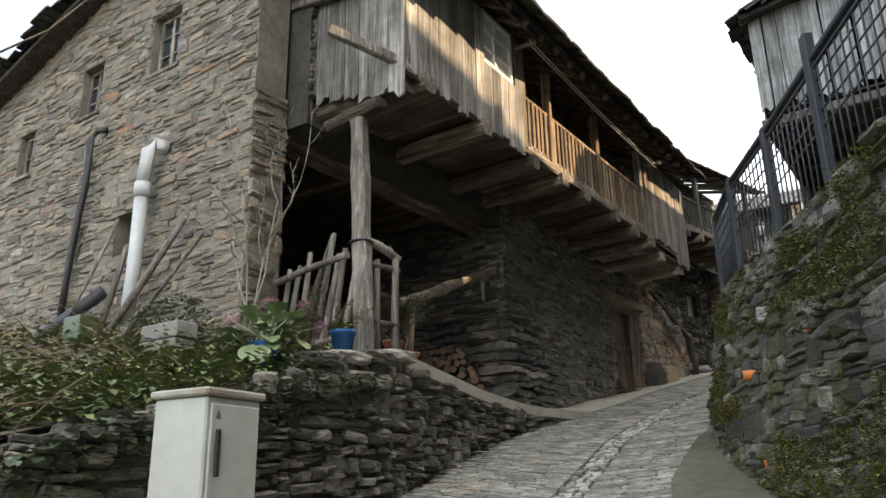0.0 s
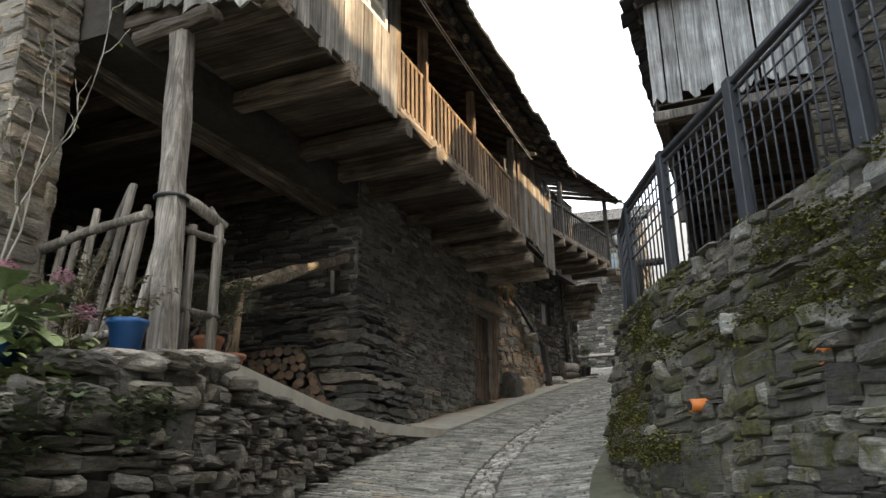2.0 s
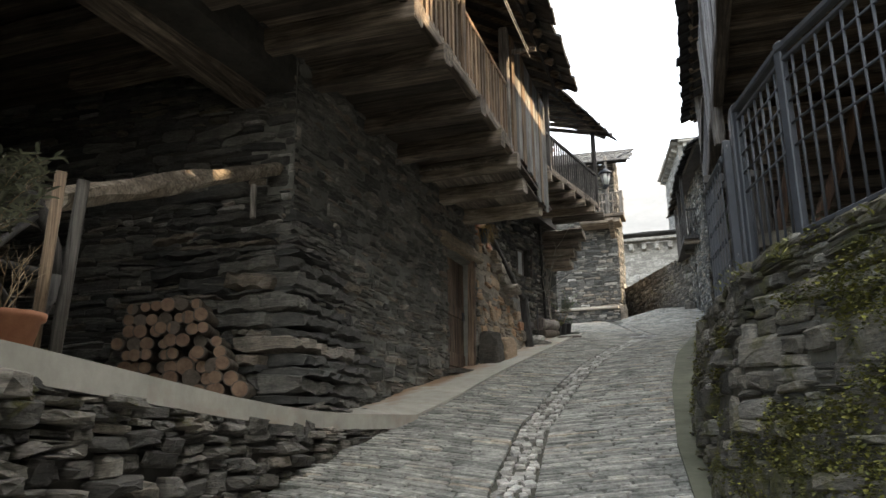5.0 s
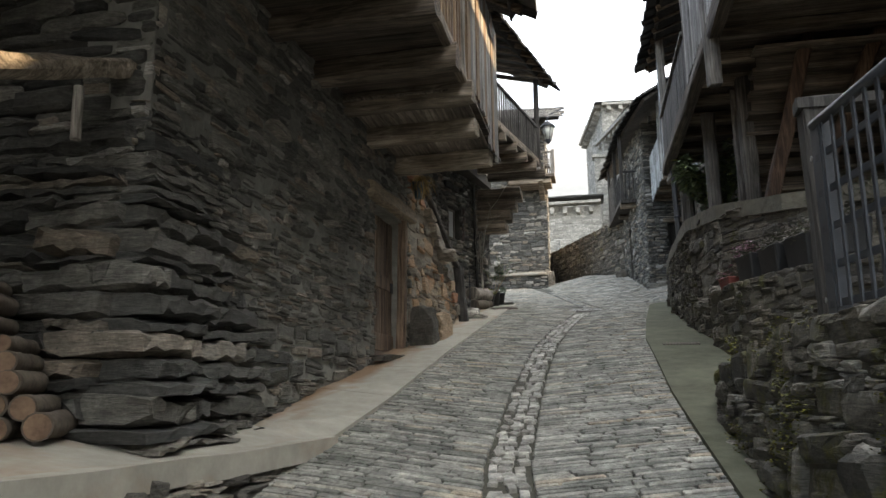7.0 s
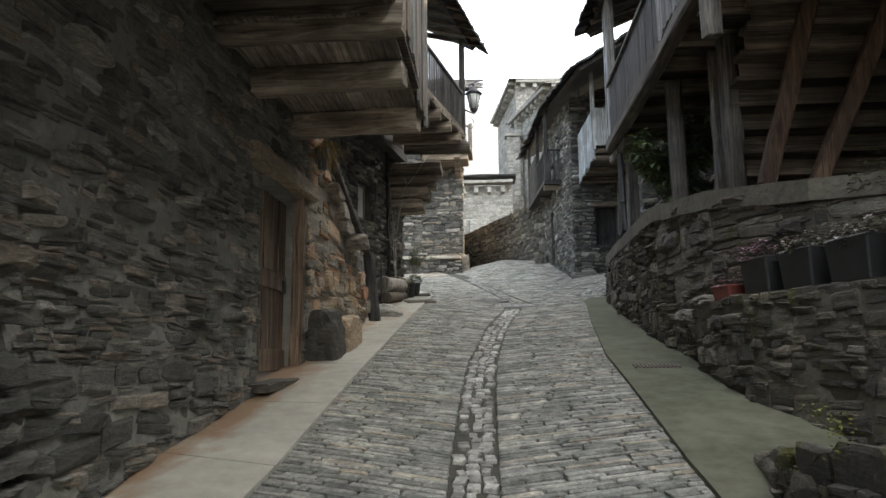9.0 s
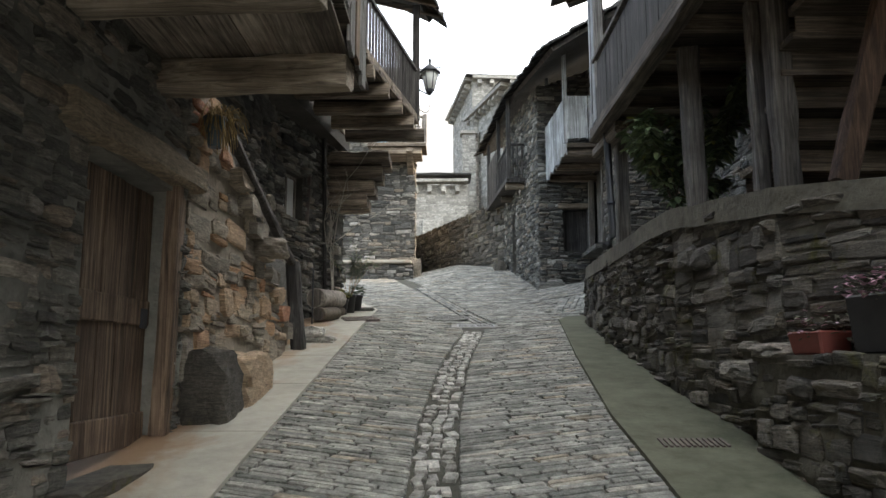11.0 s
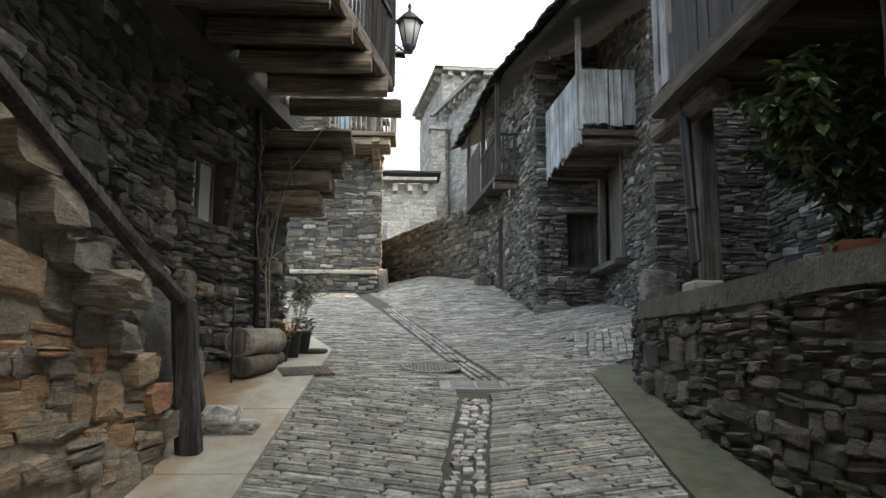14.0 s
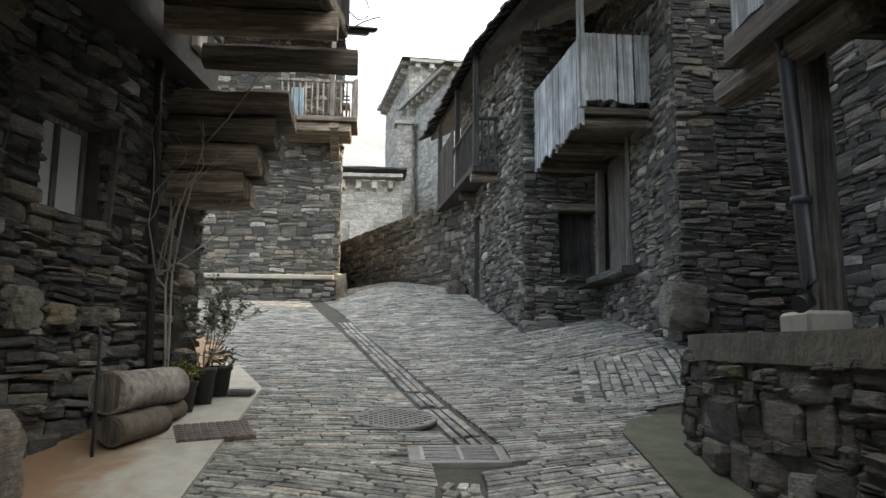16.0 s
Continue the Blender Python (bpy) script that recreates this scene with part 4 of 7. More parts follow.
for k in range(7):
    bm = bmesh.new()
    board_into(bm, (-6.3 + 0.22 * k, 14.4, 6.2), (0, 1, 0), (1, 0, 0), 2.7, 0.212, 0.025, rnd)
    part("bay_floor_board", bm, M_under_y, gallery)
for i in range(23):
    y = 5.5 + 0.51 * i
    part("rafter", beam((-6.6, y, 9.28 + 0.012 * i), (-4.3, y + 0.03, 7.84 + 0.02 * i), 0.09, 0.1, 0.006, 3, 0.15, 300 + i), M_beam_x, gallery)
part("eave_board", beam((-4.32, 5.4, 7.86), (-4.46, 17.0, 8.32), 0.03, 0.12, 0.008, 14, 0.05, 75), M_board_dark, gallery)
line = thing("clothes_line", "two pale washing lines strung along the gallery eave on wooden arms", "clothes line")
for dz in (0.0, 0.07):
    bm = bmesh.new()
    tube_into(bm, [(-4.45, 8.95 + 0.7 * k, 7.86 + dz - 0.05 * math.sin(math.pi * k / 8) - 0.01 * k) for k in range(9)], 0.008, 5)
    part("line", bm, M_white, line)
for y in (8.95, 14.5):
    part("arm", beam((-4.9, y, 7.88), (-4.35, y, 7.86), 0.06, 0.06, 0.004, 2, 0.2, 77), M_post, line)

post = tagged(part("porch_post", beam((-5.12, 6.0, 2.8), (-5.46, 6.24, 5.78), 0.185, 0.18, 0.012, 10, 0.16, 80), M_post), "tall weathered grey timber post carrying the gallery", "post")
wire = part("wire", lathe([(0.135, -0.012), (0.145, 0), (0.135, 0.012)], 12, (-5.28, 6.11, 4.12)), M_iron, post, "twisted wire wrapped round the post")

# ---- higher gallery ----
def edge2(y):
    return -5.95 + (y - 17.3) * 0.208


gallery2 = thing("higher_gallery", "dark timber gallery with thin balusters and stacked joists", "gallery")
for i in range(10):
    y = 17.7 + 0.72 * i
    part("joist", beam((edge2(y) - 1.3, y, 7.98), (edge2(y) + 0.06, y, 7.98), 0.18, 0.2, 0.012, 5, 0.15, 400 + i), M_beam_x, gallery2)
for i in range(4):
    for y in (24.55, 24.95):
        part("corbel", beam((-6.2, y, 7.64 - 0.26 * i), (-5.08 - 0.13 * i, y, 7.66 - 0.26 * i), 0.3, 0.24, 0.016, 4, 0.15, 420 + i), M_beam_x, gallery2)
for i in range(11):
    y = 17.4 + 0.6 * i
    for k in range(2):
        bm = bmesh.new()
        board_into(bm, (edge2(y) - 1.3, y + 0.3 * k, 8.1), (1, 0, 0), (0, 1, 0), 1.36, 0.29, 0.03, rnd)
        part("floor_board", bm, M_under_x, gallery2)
part("edge_beam", beam((edge2(17.4), 17.4, 8.14), (edge2(23.9), 23.9, 8.16), 0.08, 0.16, 0.006, 8, 0.1, 430), M_beam_y, gallery2)
part("handrail", beam((edge2(17.4), 17.4, 9.0), (edge2(23.9), 23.9, 9.02), 0.07, 0.06, 0.003, 8, 0.1, 431), M_board_dark, gallery2)
for i in range(46):
    y = 17.45 + 0.142 * i
    bm = bmesh.new()
    box_into(bm, edge2(y) - 0.018, edge2(y) + 0.018, y - 0.018, y + 0.018, 8.2, 9.0)
    part("baluster", bm, M_board_dark, gallery2)
for y in (17.5, 20.6, 23.85):
    part("gallery_post", beam((edge2(y), y, 8.15), (edge2(y), y, 10.2), 0.12, 0.12, 0.005, 4, 0.12, 440 + int(y)), M_board_dark, gallery2)
for i in range(15):
    y = 17.3 + 0.51 * i
    part("rafter", beam((edge2(y) - 1.9, y, 10.85), (edge2(y) + 0.35, y, 9.83 + 0.035 * i), 0.08, 0.1, 0.005, 3, 0.15, 460 + i), M_beam_x, gallery2)
bm = box(-6.22, -5.9, 24.3, 24.62, 8.12, 8.4, 0.015)
tagged(part("junction_box", bm, M_concrete), "pale square box fixed beneath the higher gallery", "box")

lamp = thing("wall_lantern", "black iron street lantern with tapered glass panes on a bracket", "street lamp")
M_lamp_glass, gn, gl, gb = shader("frosted_lamp_glass", 0.25)
gb.inputs["Base Color"].default_value = (0.62, 0.63, 0.6, 1)
lc = Vector((-4.36, 24.3, 8.85))
part("glass", lathe([(0.075, 0.0), (0.15, 0.32)], 6, lc), M_lamp_glass, lamp, "frosted glass of the lantern")
part("cap", lathe([(0.19, 0.32), (0.185, 0.35), (0.09, 0.44), (0.03, 0.47), (0.02, 0.52), (0.035, 0.54), (0.01, 0.6)], 6, lc), M_iron, lamp)
part("base", lathe([(0.02, -0.1), (0.05, -0.06), (0.085, -0.02), (0.08, 0.01)], 6, lc), M_iron, lamp)
for k in range(6):
    a = 2 * math.pi * k / 6
    part("rib", tube([(lc.x + 0.078 * math.cos(a), lc.y + 0.078 * math.sin(a), lc.z), (lc.x + 0.153 * math.cos(a), lc.y + 0.153 * math.sin(a), lc.z + 0.32)], 0.008, 5), M_iron, lamp)
part("bracket", tube([(-4.6, 23.9, 8.75), (-4.48, 24.1, 8.74), lc + Vector((0, 0, -0.1))], 0.014, 6), M_iron, lamp)
part("scroll", tube([(-4.58, 23.92, 8.4)] + [(-4.45 + 0.09 * math.cos(a), 24.15 + 0.05 * math.cos(a), 8.5 + 0.12 * math.sin(a)) for a in (4, 4.6, 5.2, 5.8, 6.4, 7, 7.6, 8.2)], 0.007, 5), M_iron, lamp)

# ---- door of the front house ----
door = tagged(new("door_1"), "old brown two-part plank door in a worn wooden frame", "door", kind="structure")
rnd = random.Random(31)
for z0, z1, name in ((3.5, 4.42, "lower_leaf"), (4.44, 5.28, "upper_leaf")):
    leaf = new(name)
    leaf.parent = door
    for i in range(5):
        bm = bmesh.new()
        board_into(bm, (-6.3, 15.74 + 0.25 * i, z1), (0, 0, -1), (0, 1, 0), z1 - z0, 0.245, 0.04, rnd)
        part("board", bm, M_door, leaf)
part("mid_rail", box(-6.29, -6.235, 15.76, 16.98, 4.32, 4.5, 0.008), M_door, door)
part("bottom_rail", box(-6.29, -6.235, 15.76, 16.98, 3.5, 3.72, 0.008), M_door, door)
part("jamb", beam((-6.14, 17.03, 3.45), (-6.1, 17.03, 5.36), 0.12, 0.13, 0.006, 5, 0.1, 33), M_door, door)
part("jamb", beam((-6.24, 15.72, 3.45), (-6.24, 15.72, 5.33), 0.1, 0.1, 0.006, 5, 0.1, 34), M_door, door)
part("lintel", beam((-6.16, 15.35, 5.42), (-6.08, 17.3, 5.46), 0.26, 0.2, 0.016, 5, 0.12, 35), M_warm, door, "rough grey stone lintel over the door")
part("threshold", beam((-6.08, 15.5, 3.36), (-6.0, 17.15, 3.44), 0.28, 0.08, 0.012, 5, 0.1, 36), M_moss_low, door)
part("latch", box(-6.24, -6.215, 16.82, 16.9, 4.3, 4.44, 0.004), M_iron, door)


def boulder(name, c, size, material, label, seed, category="stone"):
    rnd2 = random.Random(seed)
    bm = bmesh.new()
    bmesh.ops.create_icosphere(bm, subdivisions=3, radius=1)
    off = Vector((rnd2.random() * 40, rnd2.random() * 40, 0))
    for v in bm.verts:
        q = v.co.copy()
        k = max(abs(q.x), abs(q.y), abs(q.z))
        q = q.lerp(q / k, 0.8) * (1 + 0.16 * noise.noise(v.co * 1.7 + off) + 0.07 * noise.noise(v.co * 4.5 + off))
        v.co = Vector((q.x * size[0] / 2, q.y * size[1] / 2, q.z * size[2] / 2)) + Vector(c)
    return tagged(part(name, bm, material), label, category)


boulder("stone_block", (-5.92, 17.5, 3.84), (0.38, 0.5, 0.66), M_moss_low, "large dark upright stone block beside the door", 3)
boulder("stone_block", (-5.86, 18.2, 3.86), (0.36, 0.9, 0.56), M_orange, "low ochre boulder at the foot of the wall", 4)
boulder("jutting_stone", (-5.92, 19.15, 5.22), (0.4, 0.38, 0.2), M_orange, "ochre stone jutting from the wall", 5)
boulder("step_stone", (-5.78, 21.2, 4.44), (0.26, 0.3, 0.15), M_white_stone, "small pale stone beside the pole", 6)
boulder("step_stone", (-5.7, 21.28, 4.33), (0.4, 0.42, 0.14), M_white_stone, "flat pale stone on the pavement", 7)
boulder("large_stone", (-6.4, 20.9, 4.95), (0.5, 1.1, 0.9), M_slate, "large dark boulder leaning against the wall", 8)
boulder("large_stone", (-6.35, 21.75, 4.72), (0.45, 0.6, 0.6), M_slate, "dark boulder at the foot of the wall", 18)

for k, (x, y, a, b2) in enumerate(((-4.9, 6.18, 0.4, 0.5), (-4.85, 5.72, 0.46, 0.44), (-4.78, 5.28, 0.42, 0.46), (-4.72, 4.85, 0.4, 0.4))):
    boulder("coping_stone", (x, y, 2.785 - 0.07 * k), (a, b2, 0.13), M_terrace, "flat grey stone capping the terrace wall", 70 + k)
steps = thing("stone_steps", "rough ochre stone steps climbing beside the wall", "steps")
for i in range(8):
    y = 20.5 - 0.3 * i
    bm = beam((-6.6, y, 4.42 + 0.19 * i), (-5.93, y, 4.42 + 0.19 * i), 0.4, 0.17, 0.02, 3, 0.2, 90 + i)
    part("step", bm, M_orange, steps)
rail = thing("pole_handrail", "dark wooden post with a sloping handrail beside the stone steps", "handrail")
part("post", beam((-5.85, 20.63, 4.12), (-5.98, 20.73, 5.28), 0.17, 0.15, 0.012, 6, 0.2, 95), M_board_dark, rail)
part("rail", beam((-5.98, 20.73, 5.26), (-5.92, 17.75, 5.98), 0.09, 0.09, 0.008, 6, 0.2, 96), M_board_dark, rail)
part("brace", beam((-5.98, 20.75, 5.22), (-6.05, 21.6, 4.42), 0.09, 0.09, 0.006, 3, 0.2, 97), M_board_dark, rail)
part("inner_rail", tube([(-6.45, 20.9, 4.75), (-6.4, 19.0, 5.5), (-6.4, 18.0, 6.0)], 0.03, 8), M_iron, rail)


# ---- plants ----
def leaf_material(name, dark, light, rough=0.5):
    m, n, l, b = shader(name, rough)
    r = ramp(n, [(0.0, dark), (1.0, light)])
    l.new(piece_random(n, l), r.inputs["Fac"])
    v = ramp(n, [(0.3, (0.7, 0.7, 0.7)), (0.7, (1.2, 1.2, 1.2))])
    l.new(grain(n, l, position(n, l), 30, 4), v.inputs["Fac"])
    l.new(blend(n, l, "MULTIPLY", r.outputs["Color"], v.outputs["Color"]), b.inputs["Base Color"])
    return m


M_leaf = leaf_material("garden_leaves", (0.07, 0.10, 0.032), (0.21, 0.25, 0.09))
M_leaf_dark = leaf_material("glossy_dark_leaves", (0.045, 0.068, 0.03), (0.13, 0.17, 0.08), 0.3)
M_leaf_big = leaf_material("broad_leaves", (0.12, 0.17, 0.075), (0.30, 0.36, 0.18), 0.4)
M_leaf_grey = leaf_material("grey_green_sprigs", (0.06, 0.065, 0.04), (0.17, 0.17, 0.11), 0.7)
M_leaf_yellow = leaf_material("yellow_green_sprigs", (0.11, 0.12, 0.02), (0.27, 0.26, 0.06), 0.6)
M_dry = leaf_material("dry_stalks", (0.11, 0.075, 0.04), (0.33, 0.25, 0.15), 0.9)
M_straw = leaf_material("straw", (0.22, 0.15, 0.06), (0.50, 0.37, 0.17), 0.9)
M_pink = leaf_material("pink_blossom", (0.46, 0.22, 0.32), (0.74, 0.50, 0.60), 0.6)
M_pale_flower = leaf_material("pale_blossom", (0.35, 0.30, 0.28), (0.62, 0.58, 0.55), 0.6)
M_bark_pale = plain_material("flaking_pale_bark", (0.04, 0.034, 0.028), (0.55, 0.49, 0.43), 16, 0.9, 0, 0.8)
M_bark = plain_material("bark", (0.05, 0.04, 0.03), (0.17, 0.14, 0.11), 24, 0.9, 0, 0.8)
M_twig = plain_material("pale_twig", (0.20, 0.18, 0.15), (0.38, 0.35, 0.30), 20, 0.85)


def leaves(points, material, name, parent, size=(0.05, 0.025), seed=1, droop=0.4, fold=0.25, label="", up=0.3):
    """One leaf at each place: a folded blade of six points, turned at random."""
    rnd2 = random.Random(seed)
    verts, faces = [], []
    for p in points:
        a = rnd2.uniform(0, 2 * math.pi)
        d = Vector((math.cos(a), math.sin(a), rnd2.uniform(-droop, up))).normalized()
        s = d.cross(Vector((0, 0, 1))).normalized()
        n2 = s.cross(d)
        k = rnd2.uniform(0.65, 1.25)
        ln, wd = size[0] * k, size[1] * k
        p = Vector(p)
        pts = [p, p + d * ln * 0.35 + s * wd + n2 * fold * wd, p + d * ln * 0.75 + s * wd * 0.75 + n2 * fold * wd * 0.5 - Vector((0, 0, ln * 0.05)),
               p + d * ln - Vector((0, 0, ln * 0.15)), p + d * ln * 0.75 - s * wd * 0.75 + n2 * fold * wd * 0.5 - Vector((0, 0, ln * 0.05)), p + d * ln * 0.35 - s * wd + n2 * fold * wd]
        i = len(verts)
        verts += [tuple(q) for q in pts]
        faces += [(i, i + 1, i + 2, i + 3), (i, i + 3, i + 4, i + 5)]
    me = bpy.data.meshes.new(name)
    me.from_pydata(verts, [], faces)
    me.materials.append(material)
    ob = new(name, me)
    ob.parent = parent
    if len(points) > 60:
        ob["kind"] = "stuff"
    if label:
        ob["label"] = label
    return ob


def cloud(c, r, n, seed, shell=0.5):
    """n places in an uneven ellipsoid."""
    rnd2 = random.Random(seed)
    out = []
    while len(out) < n:
        v = Vector((rnd2.uniform(-1, 1), rnd2.uniform(-1, 1), rnd2.uniform(-1, 1)))
        q = v.length + 0.45 * noise.noise(v * 2.2 + Vector((seed, 0, 0)))
        if q < 1 and (q > shell or rnd2.random() < 0.35):
            out.append((c[0] + v.x * r[0], c[1] + v.y * r[1], c[2] + v.z * r[2]))
    return out


def twigs(base, height, count, seed, spread=0.35, radius=0.008, material=None, parent=None, name="stem", forks=2):
    """Thin branching stems; gives back their tips."""
    rnd2 = random.Random(seed)
    bm, tips = bmesh.new(), []

    def grow(p, d, ln, r, depth):
        pts, q = [p], p
        for k in range(4):
            d = (d + Vector((rnd2.gauss(0, 0.16), rnd2.gauss(0, 0.16), rnd2.gauss(0.03, 0.08)))).normalized()
            q = q + d * ln / 4
            pts.append(q)
            tips.append(tuple(q))
            if depth and k in (1, 2, 3):
                e = (d + Vector((rnd2.gauss(0, 0.6), rnd2.gauss(0, 0.6), rnd2.uniform(0.0, 0.5)))).normalized()
                grow(q, e, ln * rnd2.uniform(0.35, 0.6), r * 0.6, depth - 1)
        tube_into(bm, pts, [r * (1 - 0.16 * k) for k in range(5)], 5)

    for _ in range(count):
        grow(Vector(base) + Vector((rnd2.uniform(-0.04, 0.04), rnd2.uniform(-0.04, 0.04), 0)), Vector((rnd2.gauss(0, spread), rnd2.gauss(0, spread), 1)).normalized(), height * rnd2.uniform(0.7, 1.0), radius, forks)
    part(name, bm, material or M_twig, parent)
    return tips


def pot(name, c, r, h, material, label, group="", rim=True):
    ob = thing(name, label, "flower pot", group=group)
    t = 0.08 * r + 0.004
    prof = [(r * 0.70, 0), (r * 0.95, h * 0.84)] + ([(r * 1.06, h * 0.85), (r * 1.08, h)] if rim else [(r, h)]) + [(r - t, h), (r - t, h * 0.86), (0.01, h * 0.86)]
    part("pot", lathe(prof, 24, c), material, ob)
    part("soil", lathe([(r * 0.6, h * 0.8), (r - t * 1.1, h * 0.88), (0.02, h * 0.9)], 16, c), M_earth, ob)
    return ob


M_terra = plain_material("terracotta", (0.22, 0.085, 0.045), (0.40, 0.18, 0.10), 10, 0.85)
M_blue = plain_material("blue_plastic", (0.01, 0.07, 0.22), (0.02, 0.12, 0.33), 6, 0.45, 0, 0.05)
M_black_plastic = plain_material("black_plastic", (0.012, 0.012, 0.013), (0.035, 0.035, 0.036), 8, 0.5, 0, 0.1)
M_red_plastic = plain_material("dull_red_plastic", (0.12, 0.03, 0.025), (0.22, 0.06, 0.045), 8, 0.6, 0, 0.1)
M_pvc = plain_material("grey_pvc", (0.38, 0.39, 0.40), (0.60, 0.61, 0.62), 5, 0.5, 0, 0.05)
M_orange_pvc = plain_material("orange_pvc", (0.48, 0.12, 0.02), (0.68, 0.22, 0.04), 8, 0.5, 0, 0.05)
M_steel = plain_material("galvanised_steel", (0.16, 0.16, 0.155), (0.32, 0.32, 0.31), 25, 0.45, 0.8, 0.2)
M_rust = plain_material("rusty_iron", (0.07, 0.055, 0.05), (0.19, 0.155, 0.135), 18, 0.75, 0.3, 0.4)
M_cast = plain_material("worn_cast_iron", (0.10, 0.098, 0.09), (0.25, 0.245, 0.225), 22, 0.65, 0.3, 0.3)
M_cabinet = plain_material("cabinet_grey", (0.40, 0.40, 0.36), (0.60, 0.60, 0.55), 4, 0.6, 0, 0.08)
M_log_end = plain_material("cut_wood", (0.10, 0.06, 0.04), (0.28, 0.185, 0.12), 22, 0.85)
M_render = plain_material("grey_render", (0.16, 0.155, 0.14), (0.30, 0.29, 0.27), 6, 0.9)

# ---- garden bank below the front house ----
def bank(x, y):
    """Soil that rises from the terrace wall to the house."""
    f = min(1.0, max(0.0, (-4.7 - x) / 4.5))
    return float(np.interp(y, [-6, 2.2, 4.2, 6.0], [1.1, 1.8, 2.35, 2.7])) + 1.05 * f * float(np.interp(y, [-6, 3, 5.5], [0.6, 0.8, 0.8])) + 0.12 * noise.noise((x * 1.3, y * 1.3, 4)) + 0.05 * noise.noise((x * 4, y * 4, 4))


sheet("garden_bank", [-22, -16, -13] + [-12 + 0.35 * i for i in range(21)] + [-4.72], [-6, -3] + [-1 + 0.35 * i for i in range(19)] + [5.58], bank, M_earth,
      "sloping garden bank of dark soil and litter", "garden")
greens = thing("bank_weeds", "tangle of green weeds and ivy over the garden bank", "foliage", kind="stuff")
rnd = random.Random(77)
pts = []
for _ in range(9000):
    x, y = rnd.choice((rnd.uniform(-10, -4.5), rnd.uniform(-6.5, -4.5))), rnd.uniform(0.6, 5.2)
    if noise.noise((x * 0.8, y * 0.8, 9)) > -0.12:
        pts.append((x, y, bank(x, y) + abs(rnd.gauss(0.05, 0.1))))
leaves(pts, M_leaf, "weed_leaves", greens, (0.085, 0.028), 5)
pts = []
for _ in range(1500):
    y = rnd.uniform(1.5, 5.6)
    z = bank(-4.75, y) - abs(rnd.gauss(0, 0.3))
    if noise.noise((y * 1.3, z * 1.6, 2)) > 0.02:
        pts.append((float(np.interp(y, [2.2, 4.2, 6.0], [-4.5, -4.4, -4.7])) + rnd.uniform(-0.02, 0.12), y, z))
leaves(pts, M_leaf_dark, "ivy_leaves", greens, (0.06, 0.03), 6)
dry = thing("dry_stalks", "brown dry stalks and twigs lying on the bank", "dry grass", kind="stuff")
bm = bmesh.new()
for _ in range(420):
    x, y = rnd.uniform(-10, -4.8), rnd.uniform(1.5, 5.4)
    z = bank(x, y) + 0.02
    a, ln = rnd.uniform(0, 6.28), rnd.uniform(0.15, 0.7)
    d = Vector((math.cos(a), math.sin(a), rnd.uniform(-0.1, 0.8)))
    p = Vector((x, y, z))
    tube_into(bm, [p, p + d * ln * 0.5 + Vector((0, 0, 0.04)), p + d * ln], [0.006, 0.005, 0.003], 4)
part("stalk", bm, M_dry, dry)
shrub = thing("round_shrub", "low dense dark green shrub on the bank", "shrub")
leaves(cloud((-6.9, 4.9, 3.25), (0.5, 0.35, 0.26), 1100, 3, 0.6), M_leaf_dark, "foliage", shrub, (0.05, 0.014), 7)
part("stem", tube([(-6.9, 4.9, bank(-6.9, 4.9)), (-6.9, 4.9, 3.2)], 0.03, 6), M_bark, shrub)
berg = thing("broad_leaved_plant", "broad-leaved plant with pink flower heads in a blue pot", "plant")
part("pot", lathe([(0.13, 0), (0.17, 0.24), (0.15, 0.24), (0.14, 0.2), (0.01, 0.2)], 20, (-5.1, 4.62, bank(-5.1, 4.62) - 0.03)), M_blue, berg)
bc = (-5.1, 4.6, bank(-5.1, 4.6) + 0.26)
def paddle_leaf(p, d, ln, wd, cup):
    """One broad rounded leaf with a midrib fold and a drooping tip."""
    p, d = Vector(p), Vector(d).normalized()
    side = d.cross(Vector((0, 0, 1))).normalized()
    up = side.cross(d)
    bm = bmesh.new()
    rows = []
    for f, w in ((0.0, 0.12), (0.15, 0.5), (0.35, 0.88), (0.55, 1.0), (0.75, 0.9), (0.9, 0.6), (1.0, 0.16)):
        c = p + d * ln * f - Vector((0, 0, 0.3 * ln * f * f))
        rows.append([bm.verts.new(c + side * wd * w * k + up * cup * wd * abs(k) * w) for k in (-1, -0.5, 0, 0.5, 1)])
    for r0, r1 in zip(rows, rows[1:]):
        for i in range(4):
            bm.faces.new((r0[i], r0[i + 1], r1[i + 1], r1[i])).smooth = True
    return bm


